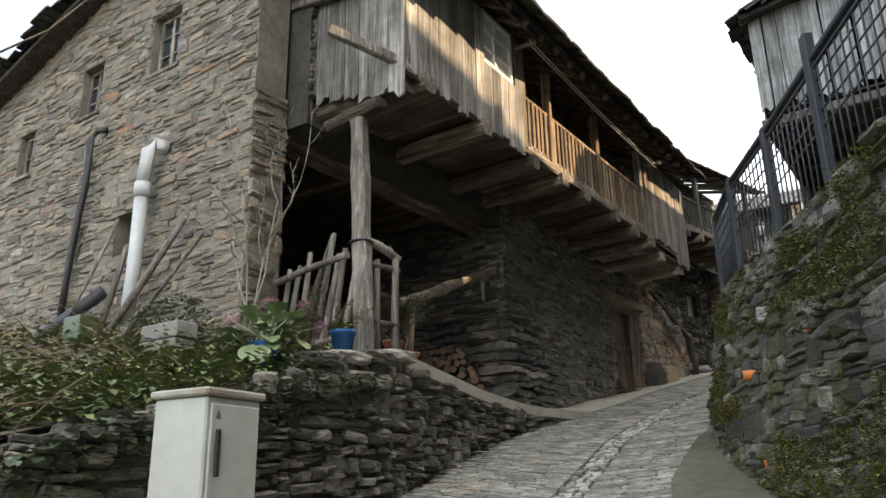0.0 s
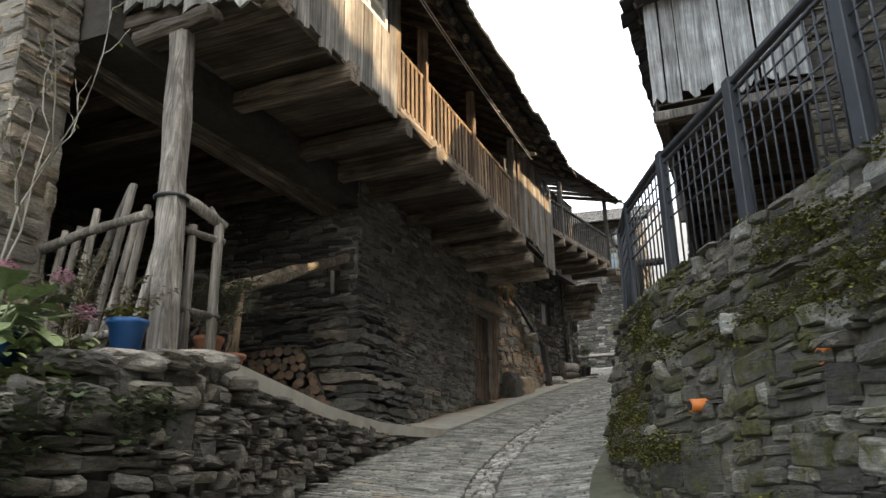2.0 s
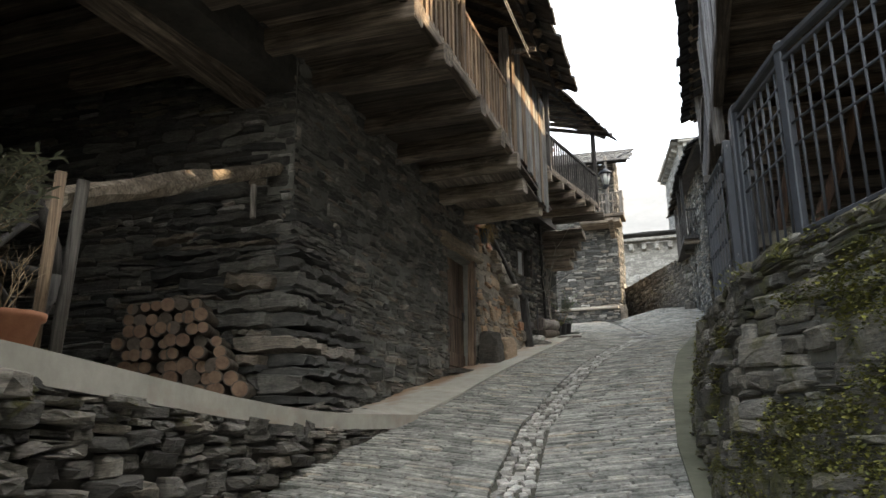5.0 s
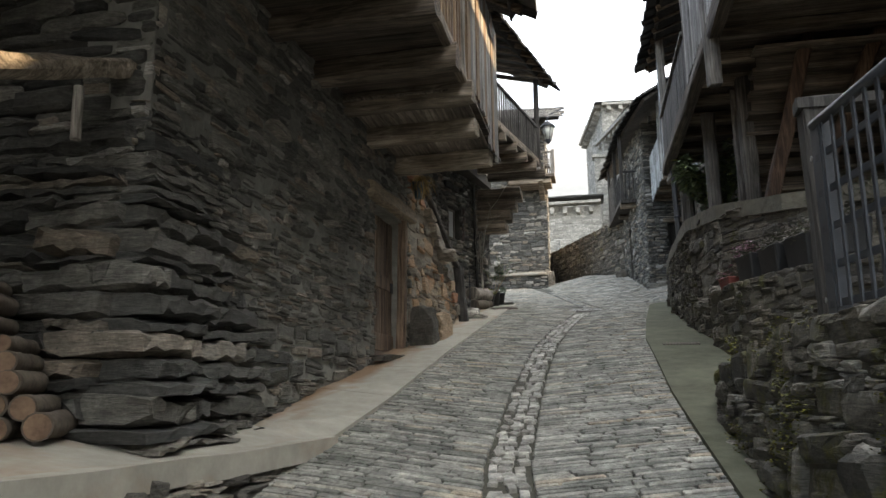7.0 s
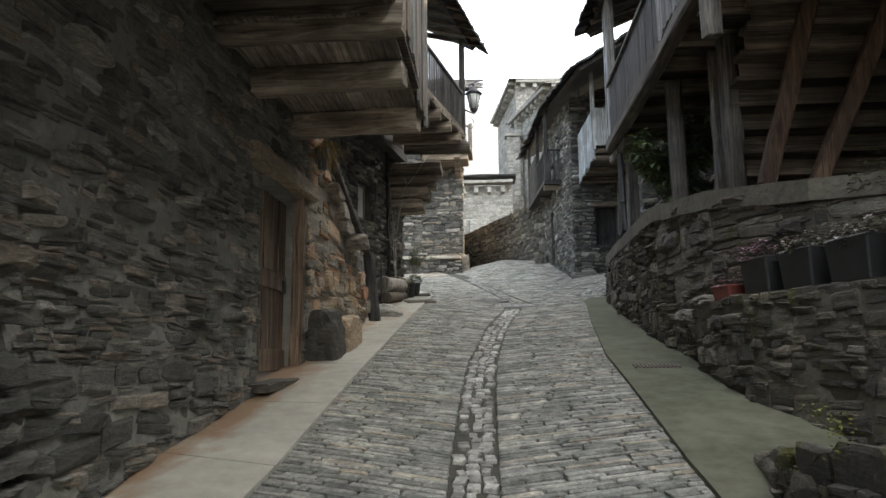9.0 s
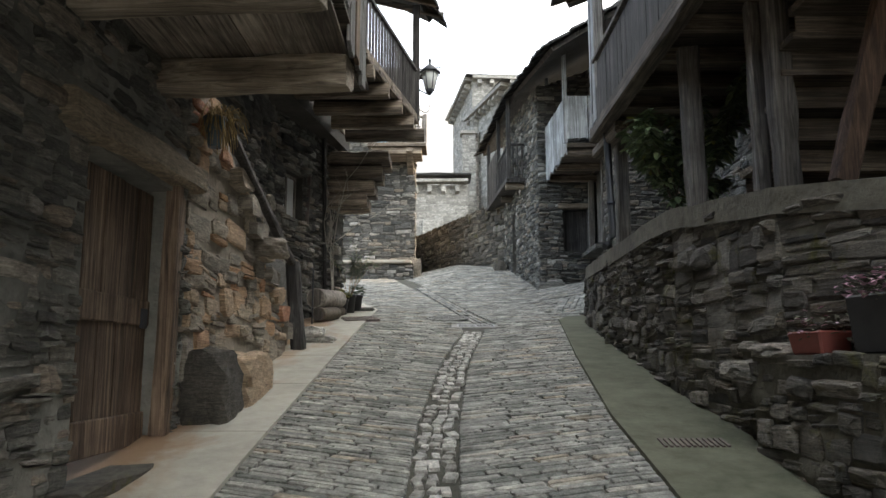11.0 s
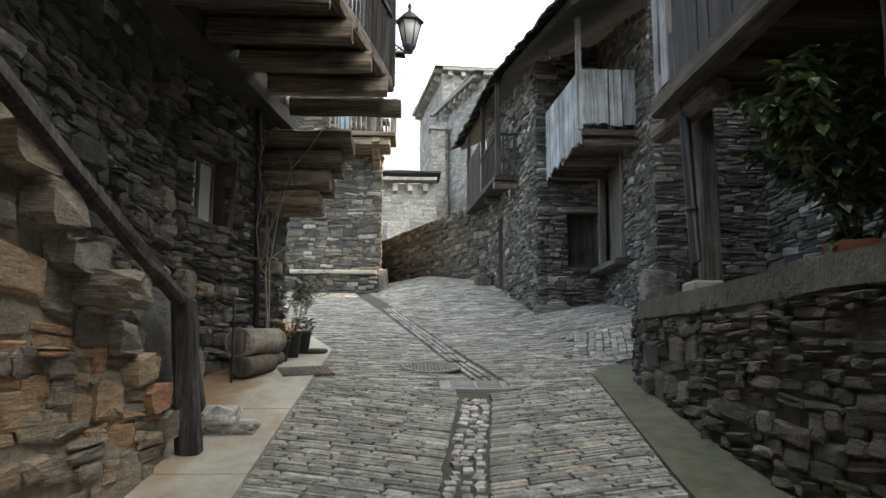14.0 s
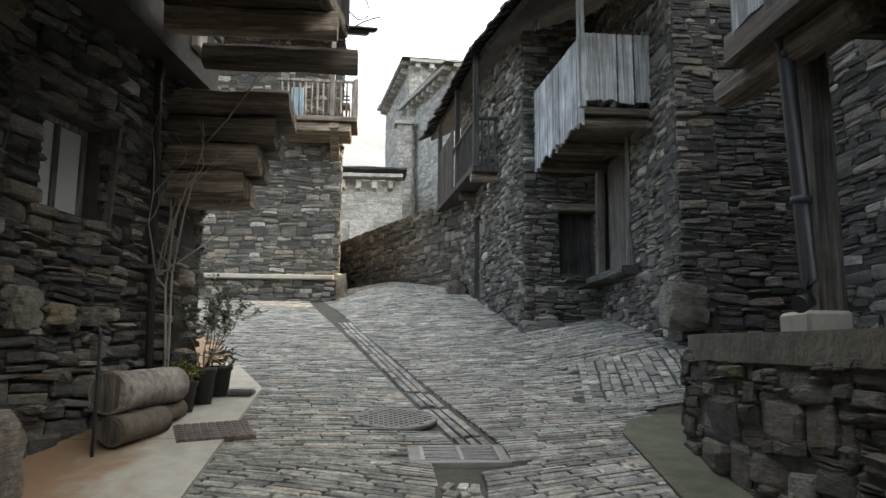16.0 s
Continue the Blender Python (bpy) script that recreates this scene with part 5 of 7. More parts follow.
rnd = random.Random(88)
for k in range(64):
    a, lift = rnd.uniform(0, 2 * math.pi), rnd.uniform(-0.75, 0.8)
    d = Vector((math.cos(a), math.sin(a), lift))
    q = Vector(bc) + Vector((math.cos(a), math.sin(a), 0)) * rnd.uniform(0.08, 0.3) + Vector((0, 0, 0.2 * lift))
    part("leaf", paddle_leaf(q, d, rnd.uniform(0.17, 0.27), rnd.uniform(0.065, 0.1), rnd.uniform(0.1, 0.35)), M_leaf_big, berg)
    part("stalk", tube([(bc[0], bc[1], bc[2] - 0.25), q], 0.008, 5), M_leaf_big, berg)
for k, (dx, dy, dz) in enumerate(((-0.36, -0.1, 0.2), (0.0, 0.05, 0.36), (0.2, 0.28, 0.34), (0.32, 0.36, 0.12))):
    c = (bc[0] + dx, bc[1] + dy, bc[2] + dz)
    part("stalk", tube([bc, c], 0.008, 5), M_leaf_big, berg)
    leaves(cloud(c, (0.06, 0.06, 0.055), 90, 20 + k, 0.3), M_pink, "flower_head", berg, (0.028, 0.013), 9 + k, 0.3, 0.2, "cluster of small pink flowers")
heath = thing("heather_clump", "brownish twiggy heather beside the fence", "plant")
tips = twigs((-5.15, 5.25, 2.7), 0.5, 12, 31, 0.5, 0.006, M_dry, heath)
leaves([t2 for t2 in tips for _ in range(2)], M_leaf_grey, "foliage", heath, (0.05, 0.008), 32)
sapling = thing("budding_shrub", "thin bare shrub with small yellow-green buds", "shrub")
tips = twigs((-6.15, 5.28, 3.0), 1.9, 4, 41, 0.1, 0.014, M_twig, sapling)
leaves([t2 for t2 in tips if rnd.random() < 0.4], M_leaf_yellow, "foliage", sapling, (0.05, 0.016), 42)
tree = thing("overhanging_branch", "bare dark twigs reaching in from a tree", "branch")
bm = bmesh.new()
tube_into(bm, [(-10.5, 3.0, 6.2), (-9.2, 4.2, 7.4), (-8.6, 4.7, 8.3), (-8.5, 4.9, 8.9)], [0.02, 0.015, 0.01, 0.006], 6)
tube_into(bm, [(-8.9, 4.45, 7.85), (-8.5, 4.6, 7.95), (-8.15, 4.8, 7.9)], [0.012, 0.008, 0.005], 5)
tube_into(bm, [(-10.5, 3.0, 2.6), (-10.6, 2.9, 4.5), (-10.5, 3.0, 6.2)], [0.07, 0.05, 0.02], 7)
part("branch", bm, M_bark, tree)

# pipes, windows and planks on the south wall
pipe = thing("drain_pipe", "pale grey plastic drain pipe leaning down the house wall", "pipe")
part("pipe", tube([(-8.2, 5.5, 5.88), (-8.25, 5.36, 5.9), (-8.32, 5.3, 5.8), (-8.37, 5.3, 5.3)], 0.09, 14), M_pvc, pipe)
part("collar", lathe([(0.105, 0), (0.105, 0.2)], 16, (-8.37, 5.3, 5.14)), M_pvc, pipe)
part("pipe", tube([(-8.37, 5.3, 5.2), (-8.33, 5.28, 4.2), (-8.28, 5.22, 3.2)], 0.088, 14), M_pvc, pipe)
part("branch_pipe", tube([(-8.4, 5.42, 5.76), (-8.53, 5.38, 5.7), (-8.56, 5.36, 5.25), (-8.45, 5.34, 5.18)], 0.035, 10), M_pvc, pipe)
hose = thing("black_pipe", "black plastic pipe running down the house wall", "pipe")
part("pipe", tube([(-9.75, 5.5, 6.6), (-9.85, 5.42, 6.6), (-9.98, 5.4, 6.45), (-10.0, 5.42, 5.7), (-10.06, 5.42, 5.4), (-10.15, 5.42, 4.6), (-10.2, 5.42, 3.5)], 0.05, 10), M_black_plastic, hose)
for x0, x1, z0, z1, n_ in ((-8.9, -8.25, 7.2, 8.2, 3), (-10.7, -10.15, 7.05, 7.95, 3), (-12.5, -12.0, 6.48, 7.3, 2)):
    wob = tagged(new("window_1"), "old pale wooden casement window reflecting the sky", "window", kind="structure")
    casement(wob, (x0 + 0.03, 5.68, z0 + 0.03), (1, 0, 0), (0, 0, 1), x1 - x0 - 0.06, z1 - z0 - 0.06, 2, n_, 0.045, 0.06, M_post)
    part("window_sill", box(x0 - 0.05, x1 + 0.05, 5.5, 5.72, z0 - 0.04, z0 + 0.02, 0.006), M_post, wob)
    part("lintel", box(x0 - 0.12, x1 + 0.12, 5.535, 5.75, z1 - 0.01, z1 + 0.09, 0.01), M_post, wob)
hatch = tagged(new("window_2"), "small dark opening with a wooden shutter", "window", kind="structure")
part("shutter", box(-9.1, -8.82, 5.78, 5.82, 4.56, 5.14, 0.006), M_door, hatch)
part("frame", box(-8.86, -8.8, 5.62, 5.78, 4.55, 5.15, 0.006), M_post, hatch)
for k, (a, b, r) in enumerate((((-9.0, 5.2, 3.0), (-8.75, 5.42, 4.6), 0.05), ((-8.6, 4.95, 2.9), (-7.55, 5.4, 4.7), 0.05), ((-9.3, 4.9, 3.2), (-9.0, 5.4, 5.0), 0.03), ((-8.2, 5.0, 3.0), (-7.1, 5.35, 4.4), 0.025))):
    tagged(part("wooden_pole", tube([a, Vector(a).lerp(Vector(b), 0.5) + Vector((0.03, 0, 0.02)), b], [r, r * 0.9, r * 0.75], 8), M_post), "weathered grey pole leaning on the house wall", "pole", "poles against the wall")
tagged(part("blue_tube", tube([(-9.75, 4.75, 3.2), (-9.05, 5.35, 4.0)], 0.085, 14), M_iron), "dark blue-grey tube leaning against the wall", "tube")
tagged(part("green_crate", box(-8.75, -8.4, 4.7, 4.95, bank(-8.6, 4.8), bank(-8.6, 4.8) + 0.3, 0.01), M_leaf_dark), "dark green plastic crate on the bank", "crate")
cinder = thing("grey_block_wall", "short stack of grey blocks under the shrub", "blocks")
for k in range(3):
    part("block", box(-6.9 + 0.02 * k, -6.3 + 0.02 * k, 4.5, 4.75, 2.6 + 0.17 * k, 2.76 + 0.17 * k, 0.012), M_render, cinder)

# utility cabinet
cab = thing("utility_cabinet", "stained pale grey utility cabinet with a stone cap", "cabinet")
cm = pose(-3.74, 2.96, 0.5, 0, 0, 6)
bm = box(-0.21, 0.21, -0.22, 0.22, 0, 1.5, 0.012)
bm.transform(cm)
part("body", bm, M_cabinet, cab)
bm = box(-0.235, 0.235, -0.245, 0.245, 1.504, 1.55, 0.012)
bm.transform(cm)
part("cap", bm, M_concrete, cab, "lichen-spotted concrete cap")
bm = box(0.212, 0.228, -0.195, 0.195, 0.62, 1.46, 0.006)
bm.transform(cm)
cdoor = part("door", bm, M_cabinet, cab)
bm = box(0.23, 0.25, -0.165, -0.125, 1.06, 1.32, 0.008)
bm.transform(cm)
part("handle", bm, M_black_plastic, cdoor, "black recessed handle")
bm = bmesh.new()
vs = [bm.verts.new(cm @ Vector((0.2295, y, z))) for y, z in ((-0.168, 1.375), (-0.118, 1.375), (-0.143, 1.43))]
bm.faces.new(vs)
part("warning_sign", bm, M_steel, cdoor, "small triangular warning sign")
bm = box(0.212, 0.226, -0.195, 0.195, 0.05, 0.58, 0.006)
bm.transform(cm)
part("lower_panel", bm, M_cabinet, cab)

# ---- porch of the front house ----
fence = thing("rustic_fence", "rustic fence of crooked grey branches between pier and post", "fence")
rnd = random.Random(55)
for i, (x, top, lean) in enumerate(((-6.42, 4.0, 0.02), (-6.3, 4.02, 0.1), (-6.16, 4.15, 0.14), (-6.02, 4.3, 0.5), (-5.86, 4.32, 0.26), (-5.74, 4.05, 0.2), (-5.6, 4.1, 0.12), (-5.42, 4.25, 0.22))):
    a, b = Vector((x - lean * 0.5, 6.05, 2.75)), Vector((x + lean * 0.6, 6.12, top))
    mid = a.lerp(b, 0.5) + Vector((rnd.uniform(-0.04, 0.04), 0, 0))
    part("picket", tube([a, a.lerp(mid, 0.5) + Vector((rnd.uniform(-0.02, 0.02), 0, 0)), mid, b], [0.042, 0.04, 0.036, 0.03], 8), M_post, fence)
part("rail", tube([(-6.5, 6.0, 3.82), (-6.0, 5.98, 3.9), (-5.36, 5.98, 3.96)], [0.045, 0.04, 0.04], 8), M_post, fence)
part("rail", tube([(-6.3, 6.0, 3.0), (-5.7, 5.98, 3.02), (-5.3, 5.98, 3.04)], [0.04, 0.035, 0.035], 8), M_post, fence)
gate2 = thing("branch_gate", "small gate of crooked pale branches beside the post", "gate")
part("upright", tube([(-5.1, 6.5, 2.8), (-5.12, 6.52, 3.5), (-5.1, 6.5, 4.0), (-5.16, 6.42, 4.12)], [0.045, 0.04, 0.042, 0.04], 8), M_post, gate2)
part("upright", tube([(-5.2, 6.3, 2.8), (-5.22, 6.32, 3.95)], [0.04, 0.035], 8), M_post, gate2)
part("crosspiece", tube([(-5.3, 6.1, 4.18), (-5.2, 6.3, 4.12), (-5.08, 6.55, 3.98)], [0.05, 0.055, 0.045], 8), M_post, gate2)
for z in (3.2, 3.85):
    part("crosspiece", tube([(-5.28, 6.15, z + 0.05), (-5.08, 6.55, z)], 0.032, 8), M_post, gate2)
p = pot("blue_bucket", (-4.93, 5.45, 2.72), 0.125, 0.24, M_blue, "bright blue plastic bucket planted with weeds", rim=True)
leaves(cloud((-4.93, 5.45, 2.99), (0.12, 0.12, 0.07), 130, 51), M_leaf_yellow, "foliage", p, (0.06, 0.014), 52)
p = pot("terracotta_pot", (-5.3, 6.72, 2.84), 0.12, 0.25, M_terra, "terracotta pot with a woody grey-green herb", group="pots on the terrace")
tips = twigs((-5.3, 6.72, 3.05), 0.42, 14, 61, 0.4, 0.005, M_dry, p)
leaves([t2 for t2 in tips for _ in range(3)], M_leaf_grey, "foliage", p, (0.06, 0.008), 62, 0.1, 0.2, "", 0.9)
p = pot("terracotta_pot", (-5.5, 7.22, 2.82), 0.165, 0.21, M_terra, "wide shallow terracotta pot on the kerb", group="pots on the terrace")
tips = twigs((-5.5, 7.22, 3.0), 0.3, 6, 63, 0.4, 0.005, M_dry, p)
pot("yellow_pot", (-5.28, 6.62, 2.82), 0.07, 0.12, M_leaf_yellow, "small yellow pot beside the gate", rim=False)
prop = thing("thin_prop", "thin reddish pole standing beside the pots", "pole")
part("pole", tube([(-5.72, 7.6, 2.78), (-5.68, 7.62, 3.85)], 0.03, 8), M_warm_wood, prop)
trunk = tagged(part("peeled_trunk", beam((-6.42, 8.3, 3.98), (-6.37, 11.3, 5.22), 0.2, 0.17, 0.02, 9, 0.3, 81, 0.3), M_beam_pale), "crooked peeled trunk slung across the porch", "trunk")
part("peg", tube([(-6.3, 10.4, 4.72), (-6.28, 10.38, 4.4)], 0.03, 8), M_post, trunk)
part("prop", tube([(-6.3, 8.3, 2.78), (-6.25, 8.35, 4.1)], 0.04, 8), M_post, trunk)
brush = thing("brushwood_heap", "heap of dead branches stored in the porch", "brushwood", kind="stuff")
bm = bmesh.new()
for _ in range(170):
    p = Vector((rnd.uniform(-7.4, -6.5), rnd.uniform(6.9, 7.9), 2.85 + rnd.random() * 0.9))
    d = Vector((rnd.gauss(0, 1), rnd.gauss(0, 1), rnd.gauss(0, 0.25))).normalized()
    tube_into(bm, [p, p + d * 0.25 + Vector((0, 0, rnd.uniform(-0.08, 0.1))), p + d * 0.5], [0.014, 0.01, 0.004], 5)
part("branch", bm, M_bark, brush)
wheel = thing("cart_wheel", "dark old cart wheel leaning in the porch", "wheel")
bm = bmesh.new()
tube_into(bm, [(-6.15, 7.6 + 0.5 * math.cos(a), 3.42 + 0.5 * math.sin(a)) for a in (2 * math.pi * k / 20 for k in range(21))], 0.045, 6)
part("rim", bm, M_board_dark, wheel)
for k in range(4):
    a = math.pi * k / 4
    part("spoke", tube([(-6.15, 7.6 + 0.48 * math.cos(a), 3.42 + 0.48 * math.sin(a)), (-6.15, 7.6 - 0.48 * math.cos(a), 3.42 - 0.48 * math.sin(a))], 0.022, 6), M_board_dark, wheel)


def log(name, a, b, r, label, group="", seed=0, material=M_bark):
    rnd2 = random.Random(seed)
    a, b = Vector(a), Vector(b)
    ob = thing(name, label, "log", group=group)
    n = 6
    pts = [a.lerp(b, k / n) + Vector((rnd2.uniform(-0.01, 0.01), rnd2.uniform(-0.01, 0.01), 0)) for k in range(n + 1)]
    part("bark", tube(pts, [r * rnd2.uniform(0.93, 1.06) for _ in pts], 14), material, ob)
    d = (b - a).normalized()
    for q, s in ((a, -1), (b, 1)):
        part("cut_end", tube([q, q + d * s * 0.006], r * 0.9, 14), M_log_end if r < 0.08 else M_post, ob, "pale sawn end")
    return ob


k = 0
for row in range(8):
    for col in range(10):
        r = rnd.uniform(0.045, 0.08 if row < 3 else 0.065)
        x = -7.55 + 0.135 * col + 0.06 * (row % 2) + rnd.uniform(-0.012, 0.012)
        if x > -6.27 - 0.06 * row:
            continue
        z = 2.84 + 0.108 * row + rnd.uniform(-0.01, 0.01)
        y = 10.15 + rnd.uniform(-0.07, 0.09)
        log("firewood_log", (x + 0.16, y - 0.05, z), (x - 0.06, y + 0.42, z), r, "short split firewood log stacked against the wall", "firewood stack", k)
        k += 1

# ---- by the bend of the front house ----
log("bark_log", (-6.11, 23.15, 5.05), (-5.86, 23.95, 5.09), 0.15, "thick pale-barked log with a sawn face on the woodpile", "", 901, M_bark_pale)
log("short_log", (-6.06, 23.1, 4.79), (-5.86, 23.62, 4.84), 0.105, "short dark log under the thick log", "logs at the bend", 902)
log("short_log", (-5.9, 23.68, 4.84), (-5.82, 24.0, 4.9), 0.075, "short dark log under the thick log", "logs at the bend", 903)
for i, (x, y, h, lf) in enumerate(((-5.83, 24.2, 0.26, M_leaf_yellow), (-5.74, 24.5, 0.32, M_leaf_dark), (-5.66, 24.82, 0.28, M_leaf_dark))):
    z = ground(-5.5, y) + 0.025
    p = pot("plastic_pot", (x, y, z), 0.1, h, M_black_plastic, "black plastic pot with a small green plant", "pots at the bend")
    if i == 1:
        tips = twigs((x, y, z + h), 0.55, 9, 71, 0.2, 0.006, M_dry, p)
        leaves([t2 for t2 in tips for _ in range(3)], M_leaf_dark, "foliage", p, (0.05, 0.008), 72, 0.0, 0.2, "", 1.0)
    else:
        leaves(cloud((x, y, z + h + 0.06), (0.13, 0.13, 0.1), 160, 73 + i), lf, "foliage", p, (0.08, 0.012), 74 + i, 0.1, 0.2, "", 1.0)
tagged(part("flat_stone", box(-5.6, -5.36, 24.78, 25.02, ground(-5.5, 24.9) + 0.01, ground(-5.5, 24.9) + 0.075, 0.02), M_slate), "flat dark stone under the pot", "stone")
vine = thing("bare_vine", "leafless pale vine climbing in front of the wall", "vine")
twigs((-6.02, 24.25, 4.85), 2.4, 2, 84, 0.12, 0.016, M_twig, vine, "stem", 2)
twigs((-6.08, 24.2, 6.0), 1.3, 4, 87, 0.5, 0.009, M_twig, vine, "stem", 2)
for k, (x, y, z, a, h2) in enumerate(((-6.6, 22.85, 5.62, 0.38, 0.3), (-6.5, 23.22, 5.6, 0.28, 0.15), (-6.42, 23.5, 5.6, 0.2, 0.14), (-6.35, 23.75, 5.63, 0.15, 0.1), (-6.42, 23.42, 6.18, 0.14, 0.1), (-6.06, 24.9, 6.05, 0.3, 0.16), (-6.66, 22.2, 6.35, 0.34, 0.22))):
    boulder("wall_stone", (x, y, z), (0.16, a, h2), M_warm, "pale rounded stone standing out of the slate wall", 60 + k)
stake = tagged(part("dark_stake", tube([(-6.13, 24.22, 4.85), (-6.19, 24.1, 8.0)], 0.035, 8), M_board_dark), "tall dark wooden stake against the wall", "stake")
tagged(part("iron_rod", tube([(-6.12, 22.97, 4.6), (-6.12, 22.97, 5.45), (-6.15, 22.99, 5.5)], 0.012, 6), M_iron), "thin iron rod standing in the pavement", "rod")
win3 = tagged(new("window_3"), "small window with a white curtain behind mesh", "window", kind="structure")
d = Vector((0.7, 2.6, 0)).normalized()
o = Vector((-6.68, 22.6, 6.34)) + d * 0.34 - Vector((d.y, -d.x, 0)) * 0.16
casement(win3, o, d, (0, 0, 1), 0.66, 0.72, 2, 1, 0.04, 0.05, M_post, M_glass_pale)
part("rust_bar", beam(o + d * 0.68 + Vector((0.2, 0, -0.08)), o + d * 0.71 + Vector((0.22, 0, 0.78)), 0.06, 0.05, 0.003, 3, 0.1, 98), M_rust, win3, "rust-brown iron bar beside the window")
M_blue_pot = plain_material("grey_blue_glaze", (0.05, 0.075, 0.09), (0.11, 0.15, 0.18), 12, 0.4)
straw = thing("hanging_pot", "grey-blue hanging pot with trailing dry straw", "hanging pot")
part("pot", lathe([(0.05, -0.2), (0.1, 0.05), (0.09, 0.05), (0.07, 0.0), (0.01, 0.0)], 16, (-5.98, 17.48, 6.0)), M_blue_pot, straw)
bm = bmesh.new()
for _ in range(170):
    p = Vector((-5.98 + rnd.gauss(0, 0.035), 17.48 + rnd.gauss(0, 0.04), 6.05))
    d = Vector((rnd.gauss(0.2, 0.35), rnd.gauss(0, 0.35), rnd.uniform(-0.2, 0.8)))
    tube_into(bm, [p, p + d * 0.14, p + d * 0.22 + Vector((0, 0, -0.15)), p + d * 0.24 + Vector((0, 0, -rnd.uniform(0.12, 0.3)))], [0.004, 0.003, 0.003, 0.002], 4)
part("straw", bm, M_straw, straw)["kind"] = "stuff"


# ---- mossy wall: railing, gate, drain spouts ----
railing = thing("iron_railing", "dark painted iron lattice railing on the mossy wall", "railing")
RAIL = [(0.7, 3.3), (-0.48, 5.5), (-1.02, 6.53), (-1.58, 7.55), (-2.02, 8.6), (-2.2, 9.34)]
for i, (x, y) in enumerate(RAIL[1:]):
    s = 0.05 if i < 3 else 0.03
    bm = box(-s, s, -s * 0.7, s * 0.7, 3.3, 4.62 if i == 0 else 4.44, 0.006)
    bm.transform(Matrix.Translation((x, y, 0)) @ Matrix.Rotation(math.atan2(1.03, -0.55), 4, "Z"))
    part("post", bm, M_iron, railing)
for (x0, y0), (x1, y1) in zip(RAIL, RAIL[1:]):
    a, b = Vector((x0, y0, 0)), Vector((x1, y1, 0))
    ln = (b - a).length
    for z, w in ((4.4, 0.055), (4.33, 0.03), (3.42, 0.035)):
        part("rail", beam((x0, y0, z), (x1, y1, z), w, w * 0.8, 0.0, 1, 0.2, 1), M_iron, railing)
    for z in (4.22, 4.1, 3.98, 3.86):
        part("lattice_bar", tube([(x0, y0, z), (x1, y1, z)], 0.008, 5), M_iron, railing)
    n = max(2, int(ln / 0.1))
    for k in range(1, n):
        q = a.lerp(b, k / n)
        part("bar", tube([(q.x, q.y, 3.42), (q.x, q.y, 4.33)], 0.008, 5), M_iron, railing)
gate = thing("iron_gate", "dark iron gate of crossed flat bars between box posts", "gate")
ga, gb2 = Vector((-2.27, 9.85, 0)), Vector((-2.38, 10.7, 0))
for y0, y1, z1 in ((9.34, 9.52, 4.42), (9.68, 9.86, 4.34), (10.62, 10.76, 4.28)):
    x = -2.2 - 0.11 * (y0 - 9.3)
    bm = box(x - 0.035, x + 0.035, y0, y1, 3.2, z1, 0.006)
    part("post", bm, M_iron, gate)
for y0, z0 in ((9.43, 3.5), (9.77, 3.5), (10.69, 3.4), (9.43, 4.2), (9.77, 4.2), (10.69, 4.1)):
    part("bolt", tube([(-2.25 - 0.11 * (y0 - 9.3), y0, z0), (-2.235 - 0.11 * (y0 - 9.3) - 0.02, y0, z0)], 0.014, 8), M_steel, gate)
part("top_rail", tube([(ga.x, ga.y, 4.27), (gb2.x, gb2.y, 4.27)], 0.026, 8), M_iron, gate)
for z in (3.38, 3.56, 3.74, 3.92, 4.1):
    part("rail", beam((ga.x, ga.y, z), (gb2.x, gb2.y, z), 0.012, 0.035, 0, 1, 0.1, 1), M_iron, gate)
for k in range(1, 8):
    q = ga.lerp(gb2, k / 8)
    part("bar", box(q.x - 0.012, q.x - 0.002, q.y - 0.016, q.y + 0.016, 3.36, 4.26), M_iron, gate)
gpost = tagged(part("gate_post", beam((-2.27, 11.05, 2.9), (-2.28, 11.05, 4.46), 0.12, 0.12, 0.006, 5, 0.12, 91), M_board_dark), "dark timber post with a short cap beside the iron gate", "post")
part("cap", beam((-2.36, 11.05, 4.495), (-1.95, 11.02, 4.495), 0.14, 0.07, 0.005, 3, 0.1, 92), M_board_dark, gpost)
for x, y, z in ((-0.78, 5.62, 2.44), (-1.457, 6.67, 2.333), (-1.32, 6.37, 1.61), (-0.8, 5.6, 1.73)):
    d = Vector((-0.88, -0.47, -0.05)).normalized()
    o = Vector((x, y, z)) + d * 0.055
    sp = part("drain_spout", tube([o - d * 0.15, o + d * 0.0], 0.04, 14), M_orange_pvc)
    tagged(sp, "short orange plastic drain spout in the mossy wall", "pipe", "drain spouts")
    # the spout is solid; a black disc paints the shade inside its mouth
    part("bore_shade_disc", tube([o - d * 0.005, o + d * 0.004], 0.031, 14), M_black_plastic, sp, "black disc standing in for the shaded inside of the spout")
boulder("white_stone", (-1.19, 6.38, 2.765), (0.15, 0.15, 0.13), M_white_stone, "single pale quartz stone set in the mossy wall", 12)
tufts = thing("wall_tufts", "small tufts of moss and grass on the wall top", "moss", kind="stuff")
rnd = random.Random(5)
pts = []
for a, b in zip(MOSSY[3:9], MOSSY[4:10]):
    for _ in range(330):
        f = rnd.random()
        x, y = a[0] + (b[0] - a[0]) * f, a[1] + (b[1] - a[1]) * f
        if noise.noise((x * 2, y * 2, 1)) > 0.0:
            pts.append((x + rnd.uniform(-0.1, 0.25), y + rnd.uniform(-0.05, 0.1), 3.28 + rnd.random() * 0.08))
